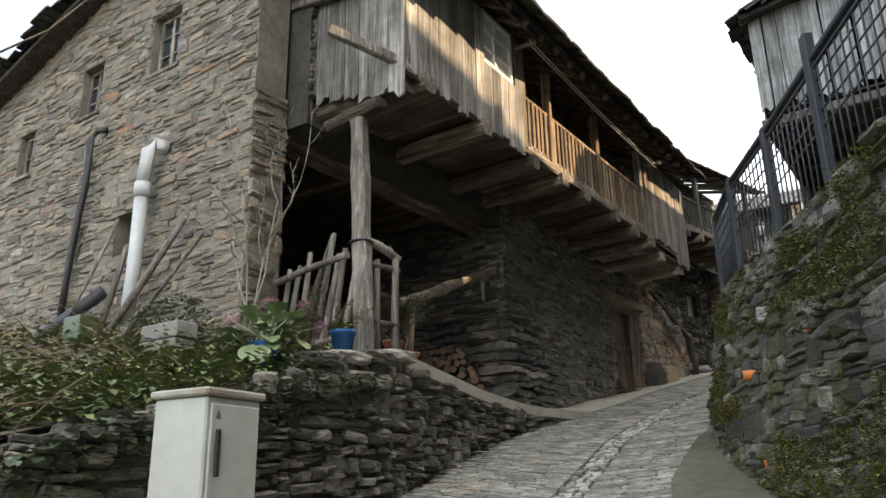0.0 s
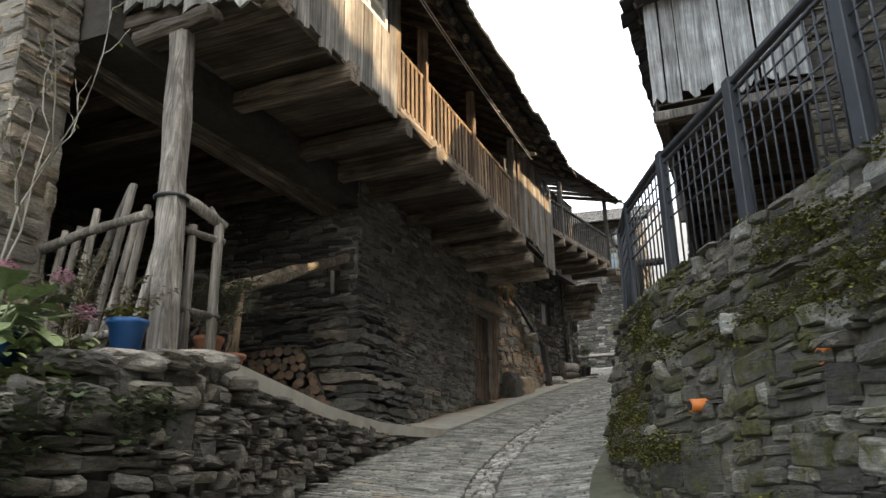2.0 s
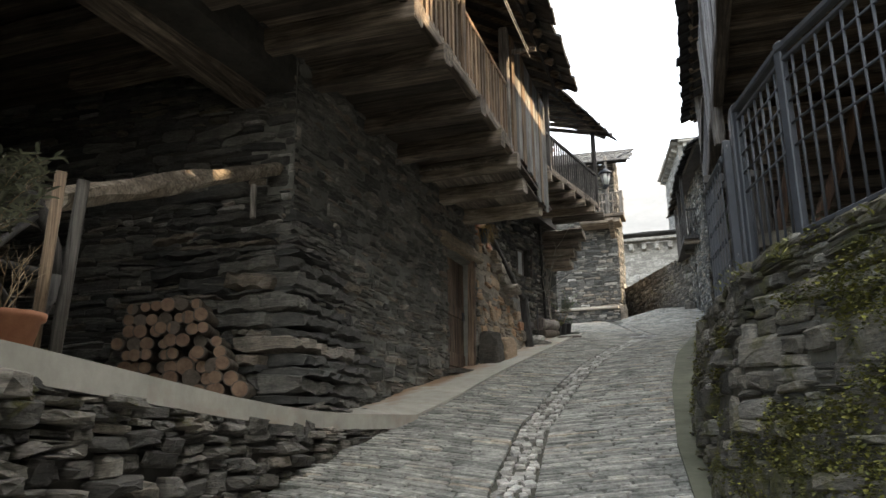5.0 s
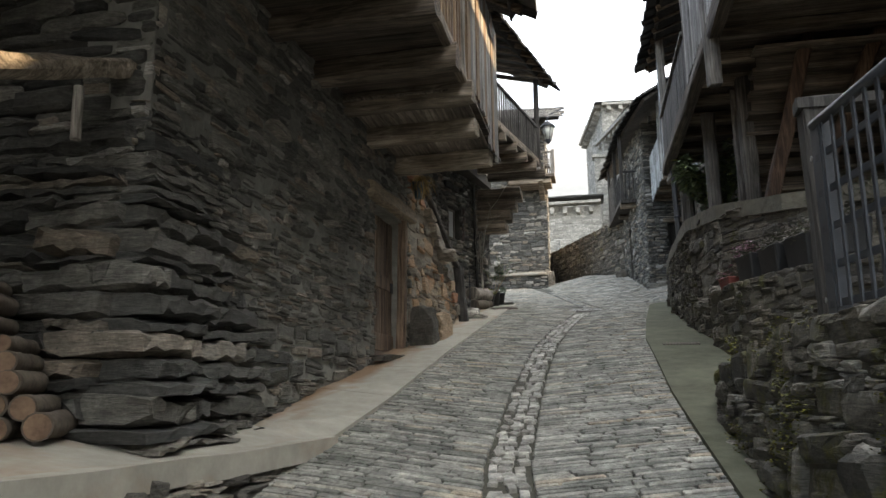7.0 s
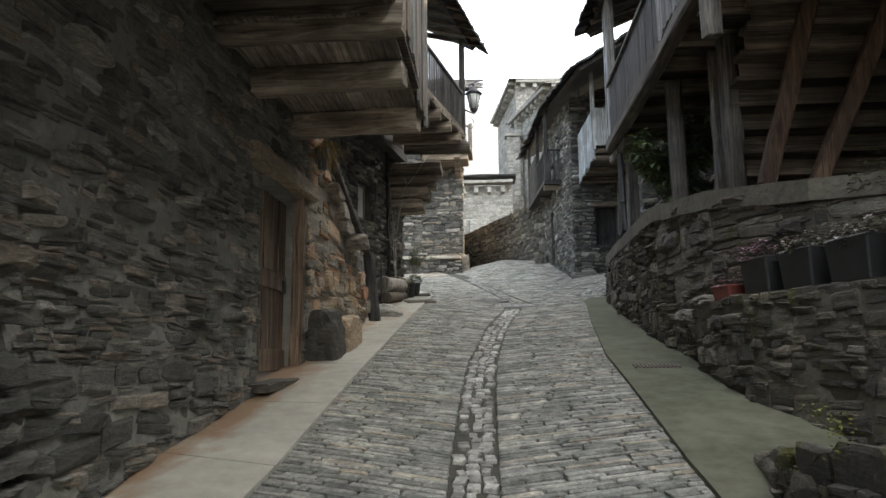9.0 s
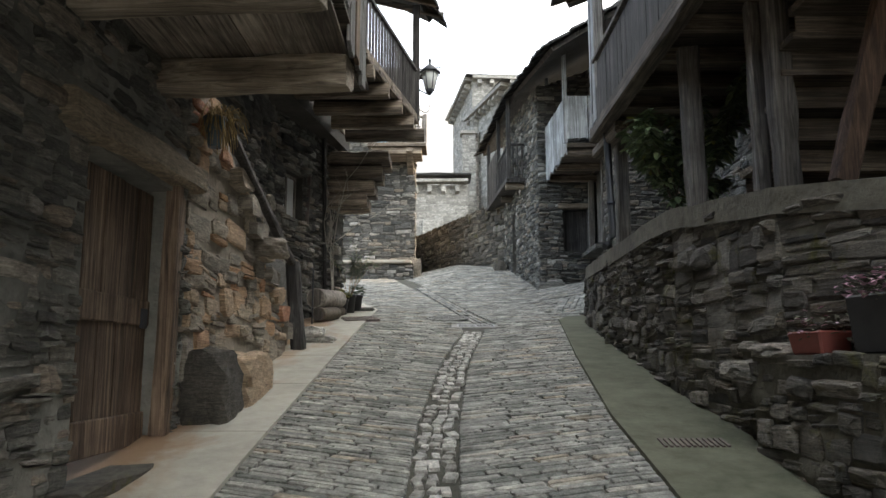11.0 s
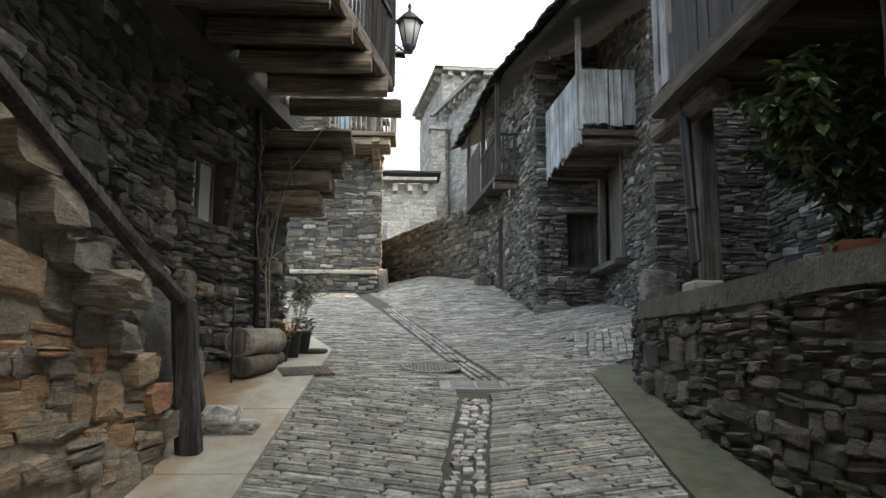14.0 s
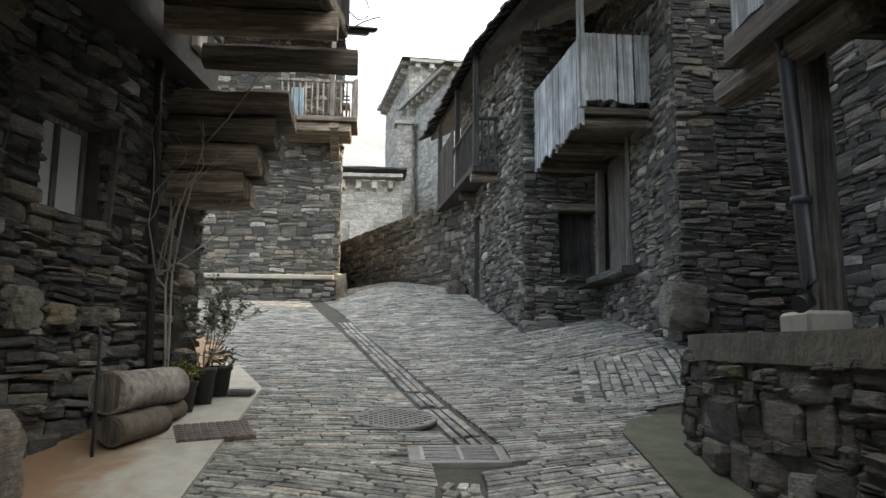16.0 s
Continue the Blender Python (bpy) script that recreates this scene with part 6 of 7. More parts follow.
leaves(pts, M_leaf_yellow, "grass_tuft", tufts, (0.05, 0.006), 3, -0.2, 0.2, "", 1.2)

moss = thing("wall_moss", "cushions of yellow-green moss on the wall face", "moss", kind="stuff")
M_moss = leaf_material("moss_cushion", (0.05, 0.056, 0.012), (0.19, 0.175, 0.03), 0.95)
pts = []
for (a, b), n_ in zip(zip(MOSSY[2:9], MOSSY[3:10]), (2200, 4000, 9000, 6500, 6500, 6500, 3500)):
    d = Vector((b[0] - a[0], b[1] - a[1], 0)).normalized()
    out = Vector((d.y, -d.x, 0))
    for _ in range(n_):
        f, z = rnd.random(), rnd.uniform(1.3, 3.35)
        q = Vector((a[0] + (b[0] - a[0]) * f, a[1] + (b[1] - a[1]) * f, z))
        v = noise.noise((q.x * 1.6 + q.y * 1.2, z * 1.9, 7)) + 0.45 * noise.noise((q.x * 5 + q.y * 4, z * 6, 7))
        if v > 0.16:
            pts.append(q + out * (0.02 + BATTER * (3.3 - z) + 0.05 * min(0.6, v) * rnd.random()))
leaves([q2 + Vector((rnd.gauss(0, 0.02), rnd.gauss(0, 0.02), rnd.gauss(0, 0.02))) for q2 in pts for _ in range(3)], M_moss, "moss_tuft", moss, (0.017, 0.010), 31, 0.8, 0.3, "", 0.8)

boulder("capping_stone", (-1.9, 16.42, 4.13), (0.36, 0.46, 0.1), M_warm, "pale flat stone on the end of the low wall", 41)
boulder("capping_stone", (-2.02, 16.72, 4.0), (0.34, 0.34, 0.14), M_terrace, "grey flat stone at the foot of the porch wall", 42)
# flower boxes
rnd = random.Random(6)
BOXES = [(-1.86, 16.05, 0.2), (-1.72, 15.55, 0.3), (-1.58, 15.05, 0.32), (-1.44, 14.5, 0.36), (-1.28, 13.9, 0.36)]
for i, (x, y, w) in enumerate(BOXES):
    ob = thing("planter_box", "black plastic planter with faded trailing flowers" if i else "small dull red planter on the ledge", "planter", "" if not i else "planters on the ledge")
    h = 0.14 if i == 0 else 0.32
    bm = bmesh.new()
    box_into(bm, -0.13, 0.13, -w / 2 - 0.04, w / 2 + 0.04, 0, h)
    for v in bm.verts:
        if v.co.z < 0.01:
            v.co.x *= 0.8
            v.co.y *= 0.88
    bm.transform(Matrix.Translation((x, y, 4.1)) @ Matrix.Rotation(0.25, 4, "Z"))
    bmesh.ops.bevel(bm, geom=bm.edges[:], offset=0.012, segments=1, affect="EDGES")
    part("box", bm, M_black_plastic if i else M_red_plastic, ob)
    leaves(cloud((x, y, 4.1 + h + 0.03), (0.17, w / 2 + 0.12, 0.11), 240 if i else 60, 100 + i, 0.2), M_leaf_grey, "foliage", ob, (0.05, 0.012), 101 + i)
    leaves(cloud((x - 0.05, y, 4.1 + h + 0.05), (0.17, w / 2 + 0.1, 0.1), 110 if i else 20, 110 + i, 0.2), M_pale_flower if i > 1 else M_pink, "blossom", ob, (0.04, 0.016), 111 + i)
slab("ledge_soil", [(-1.9, 16.6), (-1.85, 15.3), (-1.5, 14.2), (-0.8, 12.7), (0.3, 13.5), (-1.0, 15.0), (-1.6, 16.6)], lambda x, y: 4.1, 0.6, M_earth, "earth ledge behind the low wall", "ledge")
slab("wall_coping", [(-1.35, 23.62), (-1.62, 23.56), (-1.82, 23.3), (-1.95, 22.9), (-2.05, 21), (-2.1, 18.2), (-1.95, 16.4), (-1.45, 15.25), (0.5, 14.12), (4, 13.3), (4, 13.6), (0.6, 14.45), (-1.2, 15.5), (-1.6, 16.5), (-1.78, 18.2), (-1.75, 21), (-1.65, 22.9), (-1.3, 23.3)],
     lambda x, y: float(np.interp(y, [14, 15.3, 16.2, 17.2, 18.2, 19, 21, 23.3], [4.95, 5.02, 5.18, 5.29, 5.41, 5.43, 5.44, 5.49])) + 0.025 * noise.noise((x * 3, y * 3, 0)), 0.18, M_mortar_moss, "worn concrete coping on the porch wall", "coping", fine=0.3)
hang = thing("trailing_plant", "dry brown trailing plant on the porch wall", "plant")
leaves(cloud((-0.6, 14.9, 4.95), (0.7, 0.4, 0.22), 650, 130, 0.2), M_leaf_grey, "foliage", hang, (0.06, 0.012), 131)

# ---- right gallery ----
rg = thing("porch_gallery", "grey timber gallery carried on posts over a porch", "gallery")
part("edge_beam", beam((-1.88, 12.8, 7.28), (-1.88, 22.2, 7.34), 0.18, 0.22, 0.012, 12, 0.12, 501), M_beam_y, rg)
for i in range(12):
    y = 13.1 + 0.8 * i
    part("joist", beam((1.2, y, 7.45), (-1.95, y, 7.44), 0.14, 0.16, 0.01, 5, 0.15, 510 + i), M_beam_x, rg)
for i in range(16):
    y = 12.85 + 0.585 * i
    for k in range(2):
        bm = bmesh.new()
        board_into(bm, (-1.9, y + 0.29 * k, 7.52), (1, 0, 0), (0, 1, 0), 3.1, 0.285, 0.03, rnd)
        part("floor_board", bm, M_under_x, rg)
boarding(rg, "plank", (-1.98, 12.82, 9.45), (1, 0, 0), (0, 0, -1), 10, 0.23, 1.95, M_board_white, 0.03, 0.18, 51, 0.1)
boarding(rg, "plank", (-1.97, 12.9, 9.3), (0, 1, 0), (0, 0, -1), 22, 0.225, 1.95, M_board, 0.03, 0.06, 52, 0.03)
boarding(rg, "plank", (-1.97, 17.9, 8.2), (0, 1, 0), (0, 0, -1), 17, 0.22, 0.85, M_board_dark, 0.03, 0.03, 53, 0.02)
boarding(rg, "plank", (-1.97, 21.68, 9.9), (0, 1, 0), (0, 0, -1), 2, 0.2, 2.5, M_board_white, 0.03, 0.03, 54, 0.02)
part("sill_beam", beam((-2.0, 12.78, 7.3), (0.3, 12.78, 7.34), 0.12, 0.16, 0.01, 5, 0.15, 505), M_post, rg)
part("handrail", beam((-1.98, 17.9, 8.24), (-1.98, 21.7, 8.28), 0.06, 0.05, 0.003, 4, 0.1, 506), M_post, rg)
for x, y, z0, z1, w in ((-1.48, 19.15, 5.4, 7.35, 0.2), (-1.26, 18.05, 5.3, 7.3, 0.13), (-1.2, 17.72, 5.25, 7.35, 0.19), (-1.9, 16.0, 6.6, 9.3, 0.16), (-1.9, 21.6, 7.4, 9.9, 0.14), (-1.9, 17.9, 7.4, 9.3, 0.12)):
    part("post", beam((x, y, z0), (x - 0.03, y - 0.02, z1), w, w, 0.012, 7, 0.16, int(100 * y)), M_post, rg)
part("corner_post", beam((-1.6, 21.82, 5.58), (-1.61, 21.82, 7.3), 0.17, 0.17, 0.006, 7, 0.12, 521), M_post, rg)
part("bolster", beam((-1.75, 21.1, 7.14), (-1.75, 22.6, 7.2), 0.2, 0.18, 0.012, 5, 0.2, 522), M_beam_y, rg)
for i in range(21):
    y = 12.7 + 0.52 * i
    part("rafter", beam((1.3, y, 11.0), (-2.1, y, 9.32 + 0.03 * i), 0.08, 0.1, 0.004, 3, 0.15, 540 + i), M_beam_x, rg)
pier = tagged(part("post_base", box(-1.82, -1.54, 21.66, 21.98, 5.33, 5.58, 0.02), M_concrete), "square pale concrete footing under the corner post", "footing")
dp = thing("downpipe", "black downpipe fixed to the corner post", "pipe")
part("pipe", tube([(-1.93, 21.9, 9.9), (-1.93, 21.9, 7.6), (-1.82, 21.72, 7.2), (-1.8, 21.66, 5.75), (-1.87, 21.58, 5.62), (-1.94, 21.55, 5.6)], 0.05, 10), M_black_plastic, dp)
for z in (6.2, 7.1):
    part("clip", lathe([(0.06, 0), (0.06, 0.04)], 10, (-1.805, 21.68, z)), M_iron, dp)
M_prop = wood_material("reddish_timber", (0.12, 0.07, 0.045), (0.30, 0.19, 0.13), "z")
stair = thing("timber_stair", "steep timber stair with thick plank treads seen from below", "stair")
for i in range(9):
    part("tread", beam((-1.25, 18.7 - 0.24 * i, 5.62 + 0.215 * i), (0.9, 18.7 - 0.24 * i, 5.62 + 0.215 * i), 0.3, 0.06, 0.006, 4, 0.1, 560 + i), M_beam_x, stair)
    bm = bmesh.new()
    board_into(bm, (-1.2, 18.82 - 0.24 * i, 5.6 + 0.215 * i), (1, 0, 0), (0, 0, -1), 2.05, 0.17, 0.02, rnd)
    part("riser", bm, M_under_x, stair)
for x0, x1 in ((-1.14, -0.55), (-0.62, 0.33)):
    tagged(part("prop_beam", beam((x0, 17.0, 5.38), (x1, 16.8, 7.55), 0.17, 0.15, 0.01, 5, 0.15, 570), M_prop), "reddish brown timber prop leaning under the gallery", "prop", "props under the gallery")
bush = thing("glossy_bush", "glossy dark-leaved evergreen bush in a pot", "bush")
tips = twigs((-1.2, 20.2, 5.5), 1.25, 9, 140, 0.33, 0.014, M_bark, bush)
leaves([t2 for t2 in tips for _ in range(4)], M_leaf_dark, "foliage", bush, (0.15, 0.035), 141, 0.9, 0.2, "", 0.2)
leaves([t2 for t2 in tips for _ in range(2)], M_leaf_big, "pale_leaves", bush, (0.15, 0.038), 143, 0.9, 0.2, "", 0.2)
leaves([t2 for t2 in tips if rnd.random() < 0.25], M_leaf_yellow, "young_leaves", bush, (0.12, 0.03), 142, 0.9)
part("pot", lathe([(0.16, 0), (0.24, 0.3), (0.21, 0.3), (0.01, 0.26)], 20, (-1.2, 20.2, 5.38)), M_terra, bush)
for x, y in ((-0.8, 19.3), (-0.5, 18.7)):
    p = pot("red_planter", (x, y, 5.38), 0.27, 0.32, M_red_plastic, "dull red plastic planter on the porch", "planters in the porch")
    tips = twigs((x, y, 5.65), 0.5, 3, int(y * 10), 0.2, 0.012, M_twig, p)

# ---- corner house ----
cdoor2 = tagged(new("door_2"), "tall grey weathered plank door above a stone sill", "door", kind="structure")
for i in range(5):
    bm = bmesh.new()
    board_into(bm, (-0.36, 28.12 + 0.3 * i, 8.6), (0, 0, -1), (0, 1, 0), 1.9, 0.29, 0.04, rnd)
    part("board", bm, M_post, cdoor2)
for y in (28.1, 29.6):
    part("jamb", beam((-0.52, y, 6.68), (-0.48, y, 8.66), 0.13, 0.14, 0.008, 5, 0.1, 600), M_post, cdoor2)
part("lintel", beam((-0.55, 27.8, 8.74), (-0.5, 29.75, 8.74), 0.2, 0.18, 0.01, 4, 0.1, 601), M_beam_y, cdoor2)
part("sill", beam((-0.62, 27.8, 6.6), (-0.58, 29.7, 6.62), 0.3, 0.12, 0.015, 4, 0.12, 602), M_slate, cdoor2)
niche = tagged(new("window_4"), "dark boarded niche in the slate wall", "window", kind="structure")
part("back_board", box(-1.2, -0.55, 29.98, 30.02, 6.7, 7.85), M_board_dark, niche)
part("lintel", beam((-1.3, 29.72, 7.86), (-0.5, 29.72, 7.86), 0.2, 0.12, 0.01, 3, 0.12, 603), M_beam_x, niche)
door3 = tagged(new("door_3"), "narrow dark brown door in the rough wall", "door", kind="structure")
part("leaf", box(-2.02, -1.94, 32.45, 33.15, 6.6, 8.3), M_door, door3)
tagged(part("meter_box", box(-2.02, -1.86, 31.9, 32.12, 8.5, 8.85, 0.01), M_white), "small white meter box on the wall", "box")
boulder("corner_boulder", (-0.6, 26.2, 5.95), (0.5, 0.4, 0.55), M_slate, "large dark block low in the house corner", 14)
boulder("kerb_stone", (-1.55, 29.45, 5.8), (0.7, 0.4, 0.3), M_slate, "dark stone block at the wall foot", 15)
boulder("corner_stone", (-2.45, 33.8, 6.7), (0.4, 0.6, 0.7), M_moss_low, "rough guard stone at the far corner", 16)
wb = thing("white_balcony", "balcony faced with peeling whitewashed boards", "balcony")
boarding(wb, "board", (-1.5, 27.1, 9.74), (-0.03, 1, 0.05), (0, 0, -1), 12, 0.228, 1.25, M_board_white, 0.03, 0.09, 55, 0.06, skip=lambda i: 1.25 + 0.015 * i)
boarding(wb, "board", (-1.47, 27.08, 9.74), (1, 0, 0), (0, 0, -1), 4, 0.235, 0.98, M_board_white, 0.03, 0.05, 56, 0.02)
part("floor", box(-1.5, -0.5, 27.12, 29.8, 8.62, 8.72, 0.01), M_under_x, wb)
for y in (27.3, 28.5, 29.6):
    part("joist", beam((-0.3, y, 8.54), (-1.5, y, 8.54), 0.16, 0.16, 0.01, 4, 0.15, 610), M_beam_x, wb)
for y, z in ((27.1, 10.8), (29.78, 11.2)):
    part("post", beam((-1.5, y, 8.7), (-1.5, y, z), 0.09, 0.09, 0.003, 4, 0.1, 611), M_board_white, wb)
db = thing("dark_balcony", "dark boarded balcony with thin balusters under the eave", "balcony")
DA, DB = Vector((-2.38, 31.1, 0)), Vector((-2.66, 35.4, 0))
dirb = (DB - DA).normalized()
part("floor", beam((-2.1, 31.1, 8.88), (-2.4, 35.4, 8.95), 0.7, 0.12, 0.005, 5, 0.05, 620), M_board_dark, db)
boarding(db, "board", (DB.x, DB.y, 10.35), -dirb, (0, 0, -1), 9, 0.22, 1.45, M_board_dark, 0.03, 0.02, 57, 0.01)
part("handrail", beam((DA.x, DA.y, 9.85), (DB.x, DB.y, 9.88), 0.07, 0.06, 0.003, 4, 0.1, 621), M_board_dark, db)
part("side_rail", beam((DA.x, DA.y, 9.85), (-1.7, 31.1, 9.85), 0.07, 0.06, 0.003, 3, 0.1, 622), M_board_dark, db)
for k in range(18):
    q = DA.lerp(DB, k / 34)
    part("baluster", box(q.x - 0.018, q.x + 0.018, q.y - 0.018, q.y + 0.018, 8.94, 9.85), M_board_dark, db)
for k in range(1, 6):
    part("baluster", box(DA.x + 0.12 * k - 0.018, DA.x + 0.12 * k + 0.018, 31.08, 31.12, 8.94, 9.85), M_board_dark, db)
for k in (0, 0.45, 1):
    q = DA.lerp(DB, k)
    part("post", beam((q.x, q.y, 8.9), (q.x, q.y, 11.1), 0.11, 0.11, 0.004, 3, 0.1, 623), M_board_dark, db)
for y in (31.3, 33.0, 34.8):
    part("joist", beam((-1.6, y, 8.75), (-2.45, y, 8.75), 0.16, 0.16, 0.01, 3, 0.15, 624), M_beam_x, db)

# ---- house at the bend ----
bench = thing("stone_bench", "long low stone bench with a pale slab against the house", "bench")
wall("bench_front", (-8.3, 35.45), (-5.12, 35.45), 6.3, 7.2, "", M_slate, M_mortar, thick=0.7, parent=bench, h=(0.08, 0.16), w=(0.15, 0.4))
part("seat_slab", box(-8.35, -5.18, 35.32, 36.1, 7.2, 7.31, 0.02), M_concrete, bench)
boulder("guard_stone", (-5.05, 35.85, 6.95), (0.35, 0.5, 0.9), M_slate, "rounded guard stone at the house corner", 17)
bb = thing("bend_balcony", "pale wooden balcony with turned balusters and chairs behind", "balcony")
part("floor", box(-6.6, -4.7, 35.0, 36.15, 10.98, 11.1, 0.01), M_beam_x, bb)
part("soffit", box(-6.5, -4.85, 35.1, 36.15, 10.75, 10.97, 0.03), M_beam_x, bb)
part("bracket", beam((-5.25, 36.2, 10.4), (-5.25, 35.05, 10.9), 0.22, 0.2, 0.01, 4, 0.2, 640), M_beam_x, bb)
part("handrail", beam((-6.6, 35.05, 11.98), (-4.72, 35.05, 11.98), 0.08, 0.07, 0.003, 4, 0.1, 641), M_post, bb)
part("handrail", beam((-4.76, 35.05, 11.98), (-4.76, 36.15, 11.98), 0.08, 0.07, 0.003, 4, 0.1, 642), M_post, bb)
for k in range(13):
    part("baluster", lathe([(0.02, 0), (0.03, 0.15), (0.02, 0.4), (0.03, 0.65), (0.02, 0.86)], 8, (-6.5 + 0.14 * k, 35.05, 11.1)), M_post, bb)
for k in range(1, 6):
    part("baluster", lathe([(0.02, 0), (0.03, 0.15), (0.02, 0.4), (0.03, 0.65), (0.02, 0.86)], 8, (-4.76, 35.05 + 0.18 * k, 11.1)), M_post, bb)
for x, y, z in ((-5.3, 35.05, 13.6), (-4.74, 35.06, 12.05)):
    part("post", beam((x, y, 11.1), (x, y, z), 0.11, 0.11, 0.003, 3, 0.1, 643), M_post, bb)
chair = thing("balcony_chair", "pale slatted chair on the balcony", "chair")
for k in range(4):
    part("back_slat", box(-5.15, -4.9, 35.62, 35.64, 11.5 + 0.1 * k, 11.56 + 0.1 * k), M_post, chair)
part("seat", box(-5.2, -4.88, 35.3, 35.62, 11.45, 11.49, 0.006), M_post, chair)
for x in (-5.18, -4.9):
    for y in (35.32, 35.6):
        part("leg", box(x - 0.015, x + 0.015, y - 0.015, y + 0.015, 11.1, 11.45), M_post, chair)
tagged(part("blue_cloth", box(-6.3, -6.0, 35.2, 35.25, 11.15, 11.85, 0.01), plain_material("pale_blue_cloth", (0.16, 0.30, 0.42), (0.30, 0.46, 0.58), 6)), "pale blue cloth hanging on the balcony", "cloth")
tagged(part("street_light_arm", tube([(-5.3, 36.3, 13.72), (-4.62, 35.5, 13.75), (-4.35, 35.2, 13.72), (-4.2, 35.0, 13.66)], 0.02, 6), M_iron), "thin iron arm below the eave", "bracket")

# ---- church and distance ----
church = thing("stone_church", "granite church with corbelled eaves, mist painted into its pale stone", "church")


def block(name, a, b, depth, z0, z1, parent, corbels=True):
    """A church body: side wall a-b, its front to the right of b, cornice and corbels along both."""
    a, b = Vector((*a, 0)), Vector((*b, 0))
    wall(name, (a.x, a.y), (b.x, b.y), z0, z1, "", M_church, M_render, parent=parent, thick=0.6, h=(0.22, 0.4), w=(0.4, 0.9), proud=(0.01, 0.04), gap=0.02)
    e = b + Vector((depth, 0.4, 0))
    wall(name, (b.x, b.y), (e.x, e.y), z0, z1, "", M_church, M_render, parent=parent, thick=0.6, h=(0.22, 0.4), w=(0.4, 0.9), proud=(0.01, 0.04), gap=0.02)
    for p, q in ((a, b), (b, e)):
        d = (q - p).normalized()
        out = Vector((d.y, -d.x, 0))
        if corbels:
            part("cornice", beam(p + out * 0.2 + Vector((0, 0, z1 + 0.12)), q + out * 0.2 + Vector((0, 0, z1 + 0.12)), 0.8, 0.25, 0.02, 6, 0.05, 1), M_church, parent)
            for k in range(int((q - p).length / 0.9)):
                c = p + d * (0.5 + 0.9 * k)
                part("corbel", beam(c + Vector((0, 0, z1 - 0.25)), c + out * 0.45 + Vector((0, 0, z1 - 0.15)), 0.3, 0.4, 0.02, 2, 0.15, k), M_church, parent)
    bm = bmesh.new()
    far = e + Vector((0, (a - b).length, 0))
    top = (a + e) / 2 + Vector((0, 0, z1 + 2.2))
    vs = [bm.verts.new(v) for v in (a + Vector((-0.7, 0.5, z1 + 0.26)), b + Vector((-0.5, -0.7, z1 + 0.26)), e + Vector((0.5, -0.6, z1 + 0.26)), far + Vector((0.5, 0.5, z1 + 0.26)), top)]
    for i in range(4):
        bm.faces.new((vs[i], vs[(i + 1) % 4], vs[4]))
    bm.faces.new(vs[3::-1])
    part("roof", bm, M_roof, parent)


block("nave_wall", (-3.4, 72.6), (-2.1, 63.3), 7, 8.5, 24.2, church)
block("chapel_wall", (-2.2, 65), (0.05, 57.6), 7, 8.5, 21.6, church)
wall("buttress", (-2.85, 62.6), (-1.9, 62.6), 8.5, 20.0, "", M_church, M_render, parent=church, thick=0.9, h=(0.25, 0.4), w=(0.4, 0.7), proud=(0.01, 0.04))
wall("buttress", (-2.85, 63.8), (-2.85, 62.6), 8.5, 20.0, "", M_church, M_render, parent=church, thick=0.5, h=(0.25, 0.4), w=(0.4, 0.7), proud=(0.01, 0.04))
part("buttress_cap", beam((-3.0, 63.0, 20.1), (-1.8, 63.0, 20.1), 1.1, 0.25, 0.02, 3, 0.1, 3), M_church, church)
annex = thing("church_annex", "low stone annex with a row of corbels", "building")
wall("annex_wall", (-14, 59.8), (-2.6, 59.6), 8.0, 15.6, "", M_church, M_render, parent=annex, thick=0.6, h=(0.2, 0.35), w=(0.3, 0.8), proud=(0.01, 0.04))
part("cornice", beam((-14, 59.4, 15.75), (-2.6, 59.3, 15.75), 0.8, 0.2, 0.02, 8, 0.05, 4), M_church, annex)
for k in range(9):
    part("corbel", beam((-10.5 + 0.9 * k, 59.7, 15.2), (-10.5 + 0.9 * k, 59.2, 15.3), 0.28, 0.5, 0.02, 2, 0.15, k), M_church, annex)
part("roof", beam((-14, 60.4, 16.2), (-2.4, 60.4, 16.2), 2.6, 0.3, 0.05, 10, 0.3, 5), M_roof, annex)
part("pilaster", box(-5.6, -4.2, 59.3, 59.58, 8, 13.2, 0.05), M_church, annex)
# haze of distance is put into the hill's pale grey and weak emission
M_hill, hn, hl, hb = shader("hill_with_painted_haze", 1.0)
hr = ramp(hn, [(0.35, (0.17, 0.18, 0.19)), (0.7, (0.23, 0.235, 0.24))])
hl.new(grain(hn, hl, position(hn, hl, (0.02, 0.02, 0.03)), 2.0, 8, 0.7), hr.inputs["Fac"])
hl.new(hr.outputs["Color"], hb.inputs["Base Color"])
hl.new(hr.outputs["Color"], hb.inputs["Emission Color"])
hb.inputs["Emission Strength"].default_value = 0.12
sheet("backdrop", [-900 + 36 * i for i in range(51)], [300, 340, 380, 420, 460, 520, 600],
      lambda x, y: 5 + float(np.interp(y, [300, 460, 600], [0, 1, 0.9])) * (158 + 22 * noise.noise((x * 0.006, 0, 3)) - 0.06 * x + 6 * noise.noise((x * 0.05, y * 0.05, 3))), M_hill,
      "wooded hillside, its mist painted as pale colour and a faint glow", "hill")


# ---- covers in the paving ----
def on_ground(x, y, up=0.0):
    return Vector((x, y, ground(x, y) + up))


